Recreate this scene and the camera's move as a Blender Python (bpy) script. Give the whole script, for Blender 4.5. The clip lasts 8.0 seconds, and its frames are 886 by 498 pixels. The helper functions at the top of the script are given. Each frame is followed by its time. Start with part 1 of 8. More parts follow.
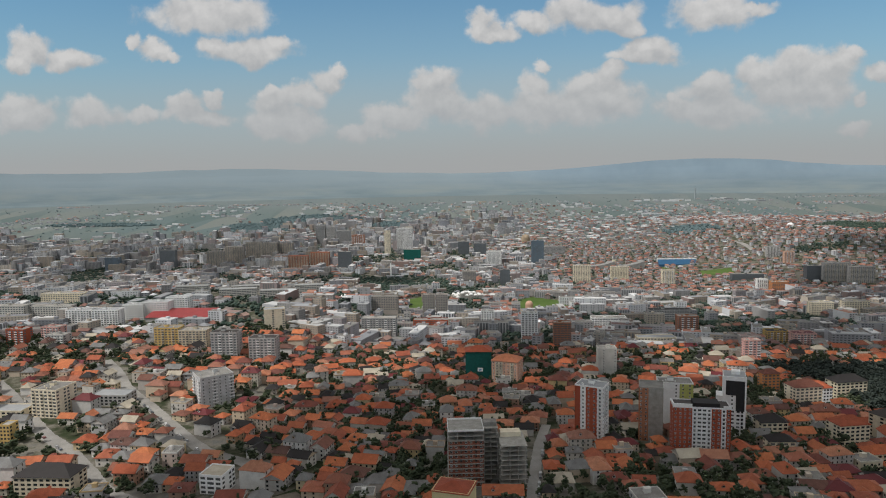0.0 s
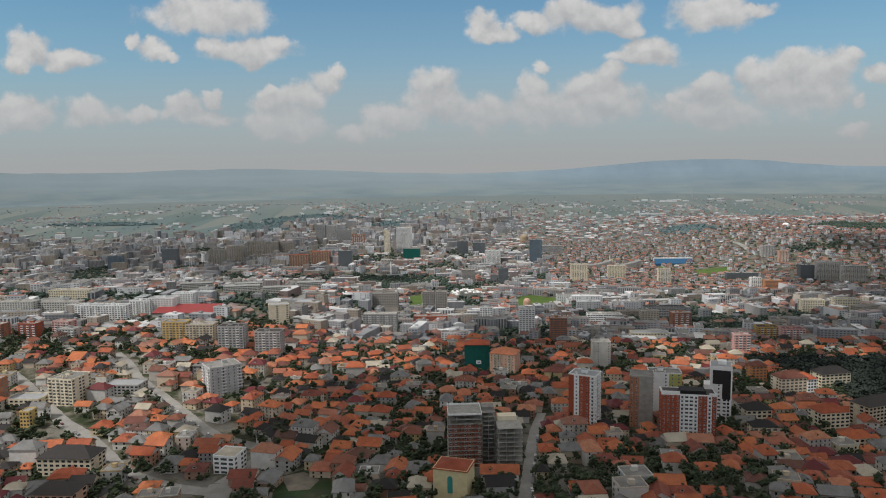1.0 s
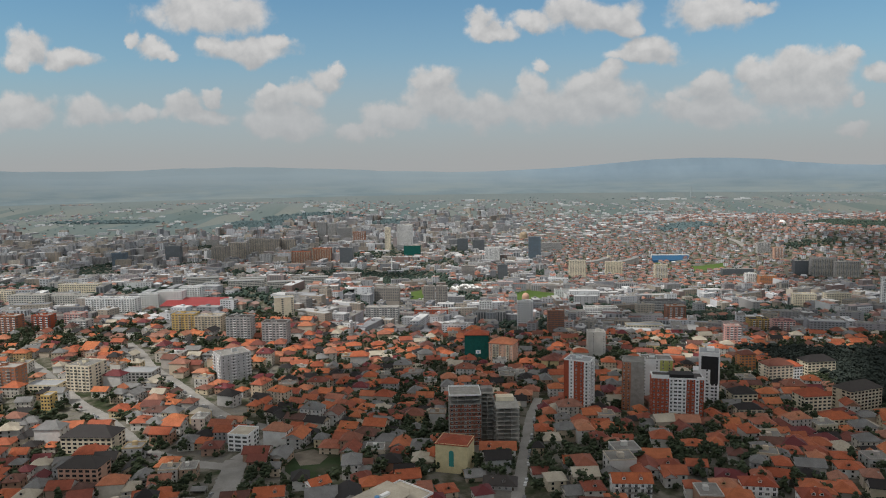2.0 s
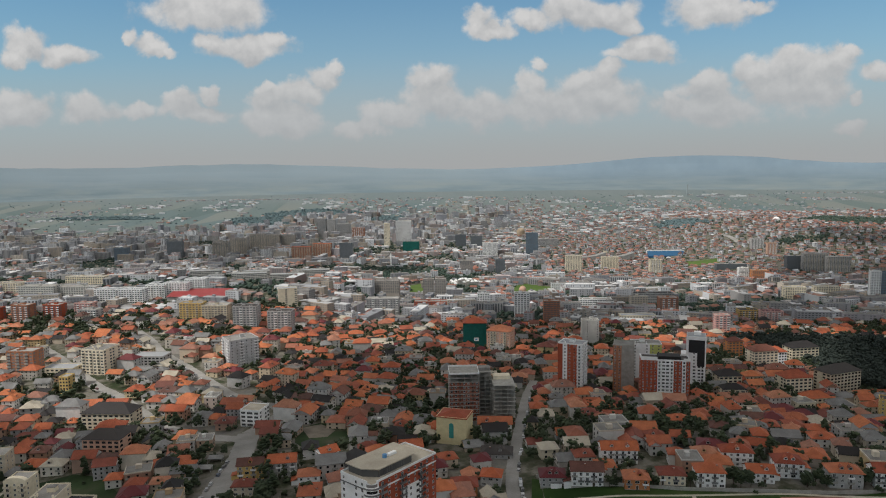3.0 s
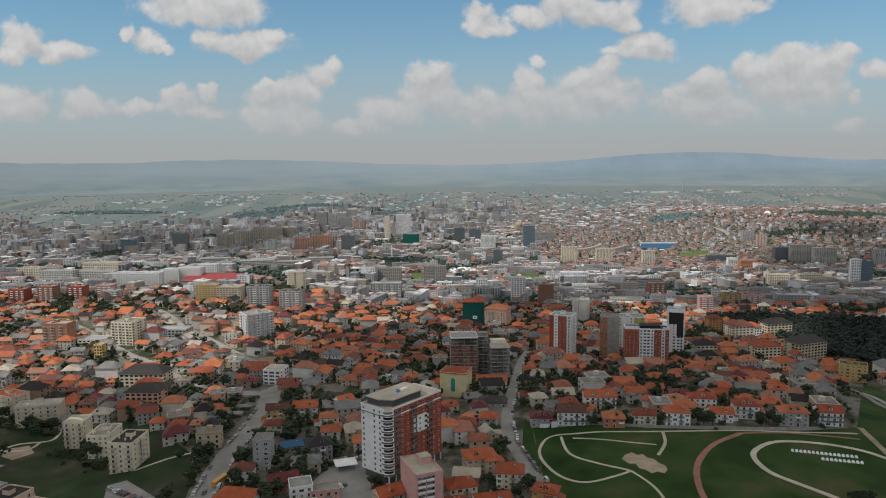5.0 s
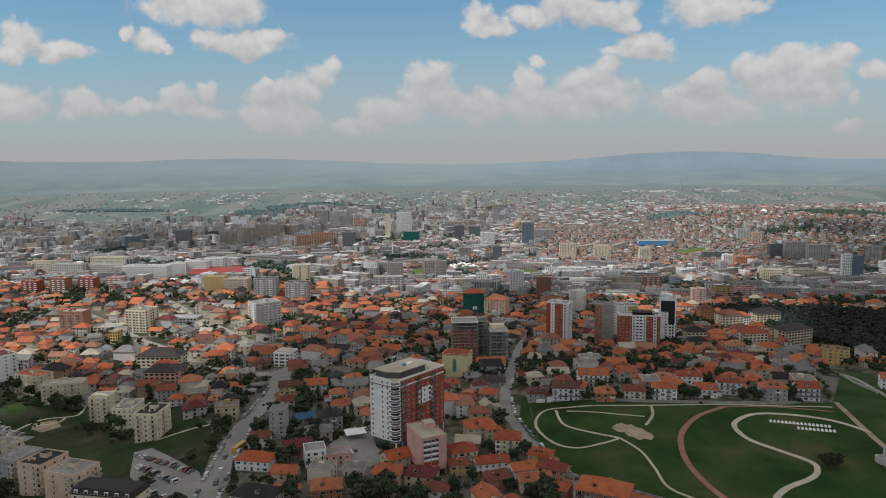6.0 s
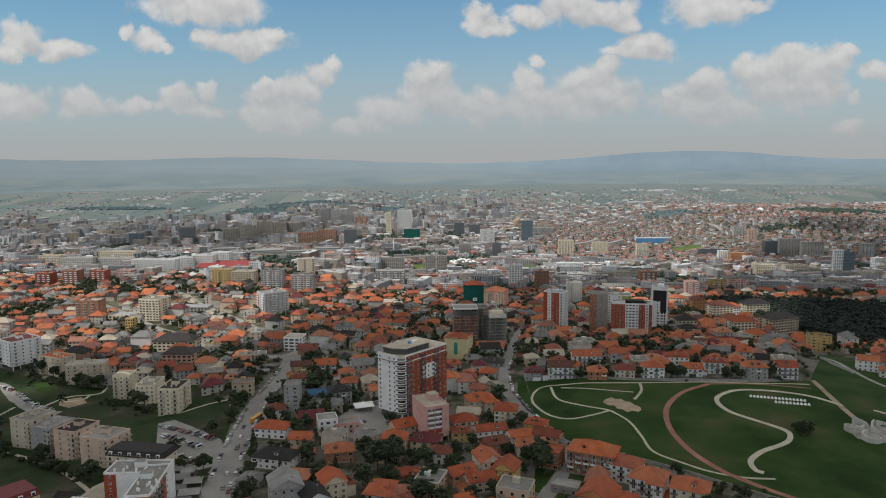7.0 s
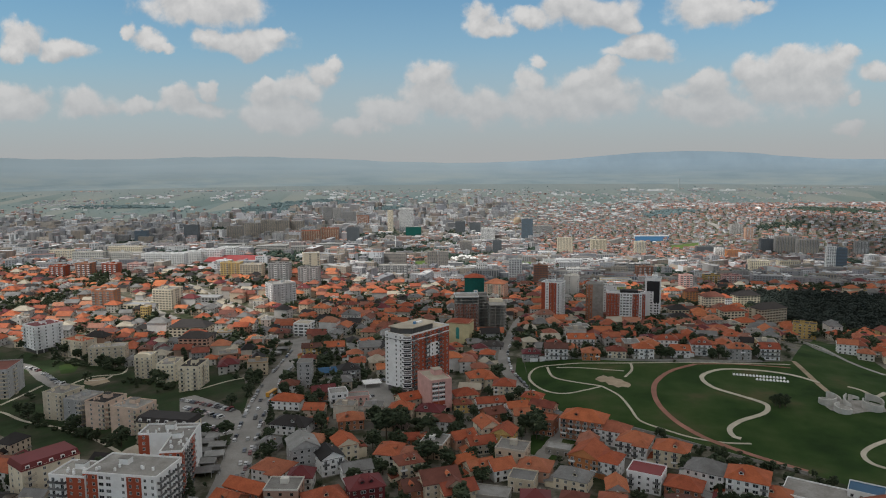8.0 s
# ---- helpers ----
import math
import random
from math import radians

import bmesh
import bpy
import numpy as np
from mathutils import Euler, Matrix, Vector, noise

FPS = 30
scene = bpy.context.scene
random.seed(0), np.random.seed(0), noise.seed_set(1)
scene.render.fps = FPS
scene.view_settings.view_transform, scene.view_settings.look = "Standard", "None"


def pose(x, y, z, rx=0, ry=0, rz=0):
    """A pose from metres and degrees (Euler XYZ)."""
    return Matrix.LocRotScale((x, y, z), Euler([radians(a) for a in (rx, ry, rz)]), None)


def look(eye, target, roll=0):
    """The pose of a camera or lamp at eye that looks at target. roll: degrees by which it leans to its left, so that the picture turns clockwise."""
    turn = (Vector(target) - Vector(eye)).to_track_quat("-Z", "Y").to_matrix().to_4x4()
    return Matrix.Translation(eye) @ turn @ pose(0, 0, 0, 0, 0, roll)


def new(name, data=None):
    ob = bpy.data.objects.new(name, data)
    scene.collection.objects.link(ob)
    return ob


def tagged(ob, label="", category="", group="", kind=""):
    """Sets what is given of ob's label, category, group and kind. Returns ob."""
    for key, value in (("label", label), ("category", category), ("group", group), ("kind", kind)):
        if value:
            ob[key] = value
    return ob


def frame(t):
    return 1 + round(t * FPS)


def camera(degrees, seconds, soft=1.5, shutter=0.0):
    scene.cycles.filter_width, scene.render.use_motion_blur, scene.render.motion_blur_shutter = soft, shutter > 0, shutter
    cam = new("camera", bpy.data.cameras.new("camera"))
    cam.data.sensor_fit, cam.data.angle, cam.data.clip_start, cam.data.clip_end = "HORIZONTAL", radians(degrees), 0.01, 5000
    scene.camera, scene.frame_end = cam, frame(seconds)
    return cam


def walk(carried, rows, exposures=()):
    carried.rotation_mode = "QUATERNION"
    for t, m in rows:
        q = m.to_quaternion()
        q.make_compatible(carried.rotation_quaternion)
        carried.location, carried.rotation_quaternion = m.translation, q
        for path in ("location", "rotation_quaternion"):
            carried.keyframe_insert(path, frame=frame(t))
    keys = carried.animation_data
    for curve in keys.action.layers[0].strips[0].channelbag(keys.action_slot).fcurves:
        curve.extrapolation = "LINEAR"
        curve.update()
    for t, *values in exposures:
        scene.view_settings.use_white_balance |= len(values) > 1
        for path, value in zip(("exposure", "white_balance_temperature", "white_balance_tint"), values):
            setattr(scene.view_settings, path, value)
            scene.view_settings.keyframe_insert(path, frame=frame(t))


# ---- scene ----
cam = camera(66.0, 8.0, soft=1.05)
PATH = [
    (0, (1.36, -6.48, 181.78), (-4.54, 92.78, 171.13), -1.0),
    (0.5, (1.61, -18.18, 181.14), (-4.29, 81.08, 170.48), -0.9),
    (1, (1.79, -31.65, 180.33), (-3.96, 67.62, 169.74), -0.9),
    (1.5, (2.03, -44.68, 179.19), (-3.72, 54.59, 168.54), -0.9),
    (3, (1.66, -87.24, 172.23), (-3.74, 12.00, 161.18), -0.8),
    (3.5, (1.40, -100.90, 169.83), (-3.85, -1.66, 158.64), -0.7),
    (4, (1.37, -115.35, 167.03), (-3.88, -16.13, 155.78), -0.7),
    (4.5, (1.34, -130.13, 164.68), (-3.86, -30.92, 153.28), -0.7),
    (6, (0.46, -173.93, 156.06), (-4.60, -74.72, 144.60), -0.6),
    (6.5, (0.17, -189.09, 153.51), (-4.83, -89.88, 142.06), -0.6),
    (7, (-0.10, -204.69, 150.99), (-5.10, -105.48, 139.49), -0.5),
    (7.5, (-0.35, -219.94, 148.26), (-5.40, -120.72, 136.81), -0.5),
    (8, (-0.29, -235.45, 145.40), (-5.38, -136.24, 133.95), -0.4),
]
walk(cam, [(t, look(eye, target, roll)) for t, eye, target, roll in PATH], exposures=((0.0, -0.11), (4.0, -0.06), (8.0, -0.01)))

# ---- sky, sun and exposure ----
SUN_ELEV, SUN_TURN = 54.0, 238.0     # degrees; the sun stands high, behind the view and to its left


def link(tree, a, b):
    tree.links.new(a, b)


def node(tree, kind, **values):
    n = tree.nodes.new(kind)
    for key, value in values.items():
        if key == "op":
            n.operation = value
        elif key == "blend":
            n.blend_type = value
        else:
            n.inputs[key.replace("_", " ")].default_value = value
    return n


def math_node(tree, op, a, b=None, c=None):
    n = tree.nodes.new("ShaderNodeMath")
    n.operation = op
    for k, v in enumerate((a, b, c)):
        if v is None:
            continue
        if isinstance(v, (int, float)):
            n.inputs[k].default_value = v
        else:
            tree.links.new(v, n.inputs[k])
    return n.outputs[0]


def ramp_node(tree, fac, stops):
    n = tree.nodes.new("ShaderNodeValToRGB")
    el = n.color_ramp.elements
    while len(el) < len(stops):
        el.new(0.5)
    for e, (p, c) in zip(el, stops):
        e.position, e.color = p, (*c, 1) if len(c) == 3 else c
    tree.links.new(fac, n.inputs[0])
    return n.outputs[0]


def mix_node(tree, fac, a, b, blend="MIX"):
    n = tree.nodes.new("ShaderNodeMix")
    n.data_type, n.blend_type = "RGBA", blend
    for sock, v in ((n.inputs[0], fac), (n.inputs[6], a), (n.inputs[7], b)):
        if isinstance(v, (int, float)):
            sock.default_value = v
        elif isinstance(v, tuple):
            sock.default_value = (*v, 1)
        else:
            tree.links.new(v, sock)
    return n.outputs[2]


def map_range(tree, v, a, b, c=0.0, d=1.0, soft=True):
    n = tree.nodes.new("ShaderNodeMapRange")
    n.interpolation_type = "SMOOTHSTEP" if soft else "LINEAR"
    tree.links.new(v, n.inputs[0])
    for k, x in zip((1, 2, 3, 4), (a, b, c, d)):
        n.inputs[k].default_value = x
    return n.outputs[0]


def noise_node(tree, vec, scale, detail=4.0, rough=0.55):
    n = tree.nodes.new("ShaderNodeTexNoise")
    n.inputs["Scale"].default_value, n.inputs["Detail"].default_value, n.inputs["Roughness"].default_value = scale, detail, rough
    if vec is not None:
        tree.links.new(vec, n.inputs["Vector"])
    return n


# cumulus clouds: middle and half size, as slopes (sideways, up) of the sky along +y
HIGH_CLOUDS = [(-0.395, 0.241, 0.099, 0.031), (-0.340, 0.189, 0.071, 0.020), (-0.293, 0.199, 0.025, 0.013), (-0.389, 0.195, 0.025, 0.014), (-0.668, 0.200, 0.034, 0.026), (-0.693, 0.181, 0.026, 0.016), (-0.609, 0.177, 0.049, 0.017), (-0.508, 0.206, 0.013, 0.013), (-0.479, 0.191, 0.028, 0.016), (-0.458, 0.179, 0.020, 0.008),
               (-0.002, 0.215, 0.023, 0.019), (0.018, 0.202, 0.035, 0.012), (0.076, 0.218, 0.036, 0.014), (0.131, 0.227, 0.039, 0.027), (0.178, 0.218, 0.053, 0.023), (0.209, 0.204, 0.024, 0.014), (0.234, 0.170, 0.036, 0.022), (0.223, 0.160, 0.052, 0.013), (0.319, 0.220, 0.057, 0.027), (0.365, 0.222, 0.047, 0.011)]
WEST_BANK = [(-0.208, 0.158, 0.015, 0.012), (-0.225, 0.140, 0.027, 0.019), (-0.259, 0.120, 0.039, 0.021), (-0.303, 0.111, 0.033, 0.021), (-0.286, 0.082, 0.069, 0.026), (-0.309, 0.129, 0.017, 0.012), (-0.436, 0.107, 0.029, 0.017), (-0.394, 0.115, 0.016, 0.014), (-0.420, 0.092, 0.054, 0.014), (-0.582, 0.100, 0.048, 0.025),
             (-0.686, 0.103, 0.050, 0.026), (-0.501, 0.094, 0.028, 0.013), (-0.128, 0.084, 0.050, 0.018), (-0.073, 0.137, 0.034, 0.023), (-0.068, 0.105, 0.048, 0.033), (-0.169, 0.066, 0.042, 0.012)]
EAST_BANK = [(0.468, 0.142, 0.060, 0.028), (0.437, 0.151, 0.041, 0.022), (0.509, 0.157, 0.021, 0.012), (0.391, 0.140, 0.036, 0.022), (0.439, 0.114, 0.082, 0.035), (0.322, 0.116, 0.044, 0.026), (0.314, 0.132, 0.024, 0.013), (0.323, 0.088, 0.079, 0.028), (0.156, 0.129, 0.042, 0.017), (0.184, 0.140, 0.026, 0.014),
             (0.164, 0.101, 0.076, 0.034), (0.092, 0.157, 0.012, 0.012), (0.076, 0.129, 0.023, 0.021), (0.084, 0.094, 0.050, 0.033), (0.003, 0.088, 0.050, 0.030), (0.519, 0.056, 0.024, 0.013), (0.524, 0.098, 0.014, 0.009), (0.554, 0.133, 0.029, 0.014), (0.275, 0.103, 0.016, 0.013)]


SKY_GAIN = (0.078, 0.112, 0.117)


def make_world():
    world = bpy.data.worlds.new("sky")
    world.use_nodes = True
    scene.world = world
    t = world.node_tree
    t.nodes.clear()
    out, back = t.nodes.new("ShaderNodeOutputWorld"), t.nodes.new("ShaderNodeBackground")
    sky = t.nodes.new("ShaderNodeTexSky")
    sky.sky_type, sky.sun_disc = "NISHITA", False
    sky.sun_elevation, sky.sun_rotation = radians(SUN_ELEV), radians(SUN_TURN)
    sky.air_density, sky.dust_density, sky.ozone_density = 1.0, 1.6, 1.5
    coord = t.nodes.new("ShaderNodeTexCoord")
    sep = t.nodes.new("ShaderNodeSeparateXYZ")
    link(t, coord.outputs["Generated"], sep.inputs[0])
    ahead = math_node(t, "MAXIMUM", math_node(t, "ABSOLUTE", sep.outputs[1]), 0.12)
    u = math_node(t, "DIVIDE", sep.outputs[0], ahead)
    v = math_node(t, "DIVIDE", sep.outputs[2], ahead)
    flat = t.nodes.new("ShaderNodeCombineXYZ")
    link(t, u, flat.inputs[0]), link(t, v, flat.inputs[1])
    warp = noise_node(t, flat.outputs[0], 15.0, 6.0, 0.58)
    puff = noise_node(t, flat.outputs[0], 26.0, 6.0, 0.58)
    raised = t.nodes.new("ShaderNodeVectorMath")
    link(t, flat.outputs[0], raised.inputs[0])
    raised.inputs[1].default_value = (0.004, 0.011, 0.0)
    above = noise_node(t, raised.outputs[0], 26.0, 4.0, 0.5)
    soft = noise_node(t, flat.outputs[0], 7.0, 3.0, 0.5)
    push = t.nodes.new("ShaderNodeVectorMath")
    push.operation = "MULTIPLY_ADD"
    link(t, warp.outputs["Color"], push.inputs[0])
    push.inputs[1].default_value, push.inputs[2].default_value = (0.060, 0.056, 0.0), (-0.030, -0.028, 0.0)
    moved = t.nodes.new("ShaderNodeVectorMath")
    link(t, flat.outputs[0], moved.inputs[0]), link(t, push.outputs[0], moved.inputs[1])

    shifted = t.nodes.new("ShaderNodeVectorMath")
    link(t, moved.outputs[0], shifted.inputs[0])
    shifted.inputs[1].default_value = (-0.007, 0.014, 0.0)

    def heap(rows, place):
        dens = None
        for cu, cv, ru, rv in rows:
            a, b, c = (t.nodes.new("ShaderNodeVectorMath") for _ in range(3))
            a.operation, b.operation, c.operation = "SUBTRACT", "MULTIPLY", "LENGTH"
            link(t, place.outputs[0], a.inputs[0])
            a.inputs[1].default_value = (cu, cv, 0)
            link(t, a.outputs[0], b.inputs[0])
            b.inputs[1].default_value = (1 / ru, 1 / rv, 0)
            link(t, b.outputs[0], c.inputs[0])
            d = math_node(t, "SUBTRACT", 1.0, c.outputs["Value"])
            dens = d if dens is None else math_node(t, "SMOOTH_MAX", dens, d, 0.25)
        return dens

    dens, over = (math_node(t, "MAXIMUM", math_node(t, "MAXIMUM", heap(HIGH_CLOUDS, q), heap(WEST_BANK, q)), heap(EAST_BANK, q)) for q in (moved, shifted))
    crest = math_node(t, "SUBTRACT", dens, over)
    # loose cloud over the rest of the sky
    rest = math_node(t, "SUBTRACT", math_node(t, "MULTIPLY", soft.outputs[0], 3.2), map_range(t, v, 0.27, 0.34, 9.0, 0.9))
    dens = math_node(t, "MAXIMUM", dens, rest)
    shape = math_node(t, "ADD", dens, math_node(t, "MULTIPLY", math_node(t, "SUBTRACT", puff.outputs[0], 0.5), 1.1))
    cover = map_range(t, shape, -0.20, 0.34)
    # sunlit crests and puffs, greyer hollows and undersides
    lit = math_node(t, "MULTIPLY", math_node(t, "SUBTRACT", puff.outputs[0], above.outputs[0]), 1.0)
    lit = math_node(t, "ADD", lit, math_node(t, "MULTIPLY", crest, 0.26))
    lit = math_node(t, "ADD", math_node(t, "ADD", lit, math_node(t, "MULTIPLY", soft.outputs[0], 0.35)), 0.38)
    white = ramp_node(t, lit, [(0.30, (0.445, 0.452, 0.462)), (0.52, (0.535, 0.532, 0.53)), (0.84, (0.675, 0.662, 0.65))])
    blue = mix_node(t, 1.0, sky.outputs[0], SKY_GAIN, "MULTIPLY")
    veil = map_range(t, v, 0.30, 0.06)
    blue = mix_node(t, math_node(t, "MULTIPLY", veil, 0.5), blue, (0.37, 0.46, 0.52))
    seen = mix_node(t, math_node(t, "MULTIPLY", cover, 0.95), blue, white)
    seen = mix_node(t, math_node(t, "MULTIPLY", map_range(t, v, 0.185, 0.06), 0.62), seen, (0.405, 0.432, 0.452))
    haze = map_range(t, v, 0.085, 0.008)
    haze = math_node(t, "MULTIPLY", haze, map_range(t, soft.outputs[0], 0.2, 0.7, 1.0, 0.85))
    seen = mix_node(t, math_node(t, "MULTIPLY", haze, 0.9), seen, (0.40, 0.402, 0.402))
    link(t, seen, back.inputs[0])
    back.inputs[1].default_value = 1.0
    link(t, back.outputs[0], out.inputs[0])


make_world()
sun = new("sun", bpy.data.lights.new("sun", "SUN"))
sun.data.energy, sun.data.angle, sun.data.color = 3.3, radians(0.53), (1.0, 0.96, 0.90)
a, e = radians(SUN_TURN), radians(SUN_ELEV)
SUN_WAY = Vector((math.sin(a) * math.cos(e), math.cos(a) * math.cos(e), math.sin(e)))
sun.matrix_world = look(SUN_WAY * 3000, (0, 0, 0))

# ---- materials ----
def surface(name, stops, rough=0.85, grain=(0.4, 6.0), per="object", bump=0.15, bump_scale=3.0, dirt=0.25, spec=0.3, metal=0.0, wave=None):
    """A worn surface: base colours picked from stops per object or per piece, mottled at two scales, with fine relief."""
    m = bpy.data.materials.new(name)
    m.use_nodes = True
    t = m.node_tree
    shader = t.nodes["Principled BSDF"]
    shader.inputs["Roughness"].default_value, shader.inputs["Metallic"].default_value = rough, metal
    shader.inputs["Specular IOR Level"].default_value = spec
    coord = t.nodes.new("ShaderNodeTexCoord")
    geo = t.nodes.new("ShaderNodeNewGeometry")
    where = geo.outputs["Position"]
    if per == "object":
        pick = t.nodes.new("ShaderNodeObjectInfo").outputs["Random"]
    elif per == "pick":
        attr = t.nodes.new("ShaderNodeAttribute")
        attr.attribute_name = "pick"
        pick = attr.outputs["Fac"]
    elif per == "island":
        pick = geo.outputs["Random Per Island"]
    else:
        pick = noise_node(t, where, per, 3.0).outputs[0]
        pick = map_range(t, pick, 0.3, 0.7, soft=False)
    base = ramp_node(t, pick, stops) if len(stops) > 1 else None
    base = base if base is not None else mix_node(t, 0.0, stops[0][1], stops[0][1])
    coarse = noise_node(t, where, grain[0], 4.0, 0.6)
    fine = noise_node(t, where, grain[1], 3.0, 0.6)
    base = mix_node(t, dirt, base, ramp_node(t, coarse.outputs[0], [(0.3, (0.45, 0.42, 0.38)), (0.7, (1.3, 1.3, 1.3))]), "MULTIPLY")
    base = mix_node(t, dirt * 0.8, base, ramp_node(t, fine.outputs[0], [(0.3, (0.6, 0.58, 0.55)), (0.7, (1.25, 1.25, 1.25))]), "MULTIPLY")
    height = fine.outputs[0]
    if wave:
        w = t.nodes.new("ShaderNodeTexWave")
        w.wave_type, w.bands_direction = "BANDS", "Z"
        w.inputs["Scale"].default_value, w.inputs["Distortion"].default_value = wave, 0.4
        link(t, where, w.inputs["Vector"])
        base = mix_node(t, 0.36, base, ramp_node(t, w.outputs[1], [(0.0, (0.5, 0.48, 0.46)), (0.5, (1.1, 1.1, 1.1))]), "MULTIPLY")
        height = w.outputs[1]
    link(t, base, shader.inputs["Base Color"])
    b = t.nodes.new("ShaderNodeBump")
    b.inputs["Strength"].default_value, b.inputs["Distance"].default_value = bump, 0.08
    link(t, height, b.inputs["Height"])
    link(t, b.outputs[0], shader.inputs["Normal"])
    return m


M = {}
ROOFS = [(0.0, (0.342, 0.087, 0.040)), (0.08, (0.194, 0.062, 0.046)), (0.14, (0.111, 0.062, 0.051)), (0.21, (0.259, 0.097, 0.062)), (0.32, (0.407, 0.109, 0.050)), (0.46, (0.490, 0.163, 0.068)), (0.58, (0.296, 0.084, 0.048)), (0.72, (0.435, 0.120, 0.051)), (0.84, (0.443, 0.194, 0.113)), (0.92, (0.286, 0.142, 0.103)), (1.0, (0.361, 0.123, 0.072))]
NEAR_ROOFS = [(0.0, (0.328, 0.073, 0.032)), (0.1, (0.189, 0.052, 0.035)), (0.17, (0.115, 0.052, 0.040)), (0.25, (0.246, 0.073, 0.042)), (0.36, (0.377, 0.090, 0.038)), (0.5, (0.451, 0.128, 0.051)), (0.62, (0.279, 0.066, 0.035)), (0.76, (0.410, 0.101, 0.039)), (0.88, (0.410, 0.153, 0.080)), (1.0, (0.303, 0.094, 0.055))]
M["roof"] = surface("clay_tiles", NEAR_ROOFS, 0.8, (0.25, 2.5), dirt=0.45, wave=1.6, bump=0.3)
# roof palette of the far city, greyed and cooled to paint in haze
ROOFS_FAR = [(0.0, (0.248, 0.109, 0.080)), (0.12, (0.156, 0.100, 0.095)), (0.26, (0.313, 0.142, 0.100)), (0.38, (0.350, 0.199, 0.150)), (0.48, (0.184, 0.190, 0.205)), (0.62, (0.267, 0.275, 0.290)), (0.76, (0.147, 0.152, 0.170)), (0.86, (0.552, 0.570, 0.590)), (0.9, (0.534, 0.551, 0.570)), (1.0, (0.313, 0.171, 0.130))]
M["roof_mid"] = surface("clay_tiles_of_many_houses", ROOFS, 0.8, (0.25, 2.5), per="pick", dirt=0.45, wave=1.6, bump=0.3)
M["roof_far"] = surface("weathered_hazed_roofs_of_the_city", ROOFS_FAR, 0.9, (0.02, 0.3), per="pick", dirt=0.3, bump=0.0)
M["cloud"] = surface("cloud_white", [(0.0, (0.8, 0.8, 0.8))], 1.0, bump=0.0, dirt=0.0, spec=0.0)
M["roof_dark"] = surface("dark_metal_roofing", [(0.0, (0.020, 0.018, 0.018)), (0.5, (0.034, 0.030, 0.030)), (1.0, (0.060, 0.052, 0.048))], 0.75, (0.3, 3.0), wave=1.6)
M["roof_grey"] = surface("grey_roofing", [(0.0, (0.16, 0.16, 0.16)), (1.0, (0.30, 0.30, 0.29))], 0.8, (0.15, 2.0), dirt=0.5)
M["roof_red"] = surface("red_metal_roofing", [(0.0, (0.24, 0.035, 0.035)), (1.0, (0.29, 0.045, 0.045))], 0.55, (0.15, 2.0), wave=0.8)
M["roof_wine"] = surface("wine_red_roofing", [(0.0, (0.12, 0.018, 0.022)), (1.0, (0.16, 0.03, 0.03))], 0.6, (0.15, 2.0), wave=1.2)
M["roof_blue"] = surface("blue_sheet_roofing", [(0.0, (0.02, 0.085, 0.17)), (1.0, (0.035, 0.12, 0.24))], 0.5, (0.2, 2.0))
M["tar"] = surface("gravelled_flat_roof", [(0.0, (0.20, 0.195, 0.185)), (1.0, (0.33, 0.32, 0.30))], 0.95, (0.12, 1.5), dirt=0.55)
M["tan_roof"] = surface("tan_flat_roof", [(0.0, (0.40, 0.36, 0.29)), (1.0, (0.46, 0.41, 0.33))], 0.95, (0.12, 1.5), dirt=0.35)
M["plaster"] = surface("house_plaster", [(0.0, (0.52, 0.50, 0.46)), (0.2, (0.70, 0.69, 0.67)), (0.36, (0.50, 0.42, 0.31)), (0.5, (0.38, 0.37, 0.35)), (0.64, (0.56, 0.47, 0.34)), (0.78, (0.34, 0.18, 0.11)), (0.9, (0.44, 0.36, 0.28)), (1.0, (0.62, 0.58, 0.52))], 0.9, (0.3, 3.0))
MANY_WALLS = [(0.0, (0.52, 0.50, 0.46)), (0.14, (0.68, 0.67, 0.65)), (0.24, (0.46, 0.42, 0.36)), (0.34, (0.56, 0.46, 0.35)), (0.44, (0.34, 0.34, 0.35)), (0.54, (0.50, 0.49, 0.47)), (0.62, (0.34, 0.19, 0.13)), (0.72, (0.55, 0.47, 0.35)), (0.78, (0.30, 0.17, 0.12)), (0.85, (0.54, 0.42, 0.22)), (0.92, (0.64, 0.63, 0.61)), (1.0, (0.42, 0.40, 0.38))]
M["plaster_mid"] = surface("plaster_of_many_houses", MANY_WALLS, 0.9, (0.3, 3.0), per="pick")
# wall palette of the far city, its bluer tones stand in for haze
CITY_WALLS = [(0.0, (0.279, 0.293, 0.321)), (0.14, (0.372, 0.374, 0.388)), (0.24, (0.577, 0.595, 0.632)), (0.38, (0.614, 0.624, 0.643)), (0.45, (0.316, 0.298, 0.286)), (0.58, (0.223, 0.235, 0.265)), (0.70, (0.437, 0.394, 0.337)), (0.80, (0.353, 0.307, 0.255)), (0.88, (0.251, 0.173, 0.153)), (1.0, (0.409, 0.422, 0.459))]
M["plaster_far"] = surface("weathered_hazed_walls_of_the_city", CITY_WALLS, 0.95, (0.02, 0.3), per="pick", bump=0.0)
# leaf colours shifted to blue, haze mixed into the base
M["leaf_far"] = surface("haze_tinted_woodland", [(0.0, (0.040, 0.064, 0.054)), (0.5, (0.052, 0.078, 0.062)), (1.0, (0.070, 0.096, 0.074))], 0.9, (0.02, 0.2), per="pick", dirt=0.3, spec=0.1, bump=0.0)
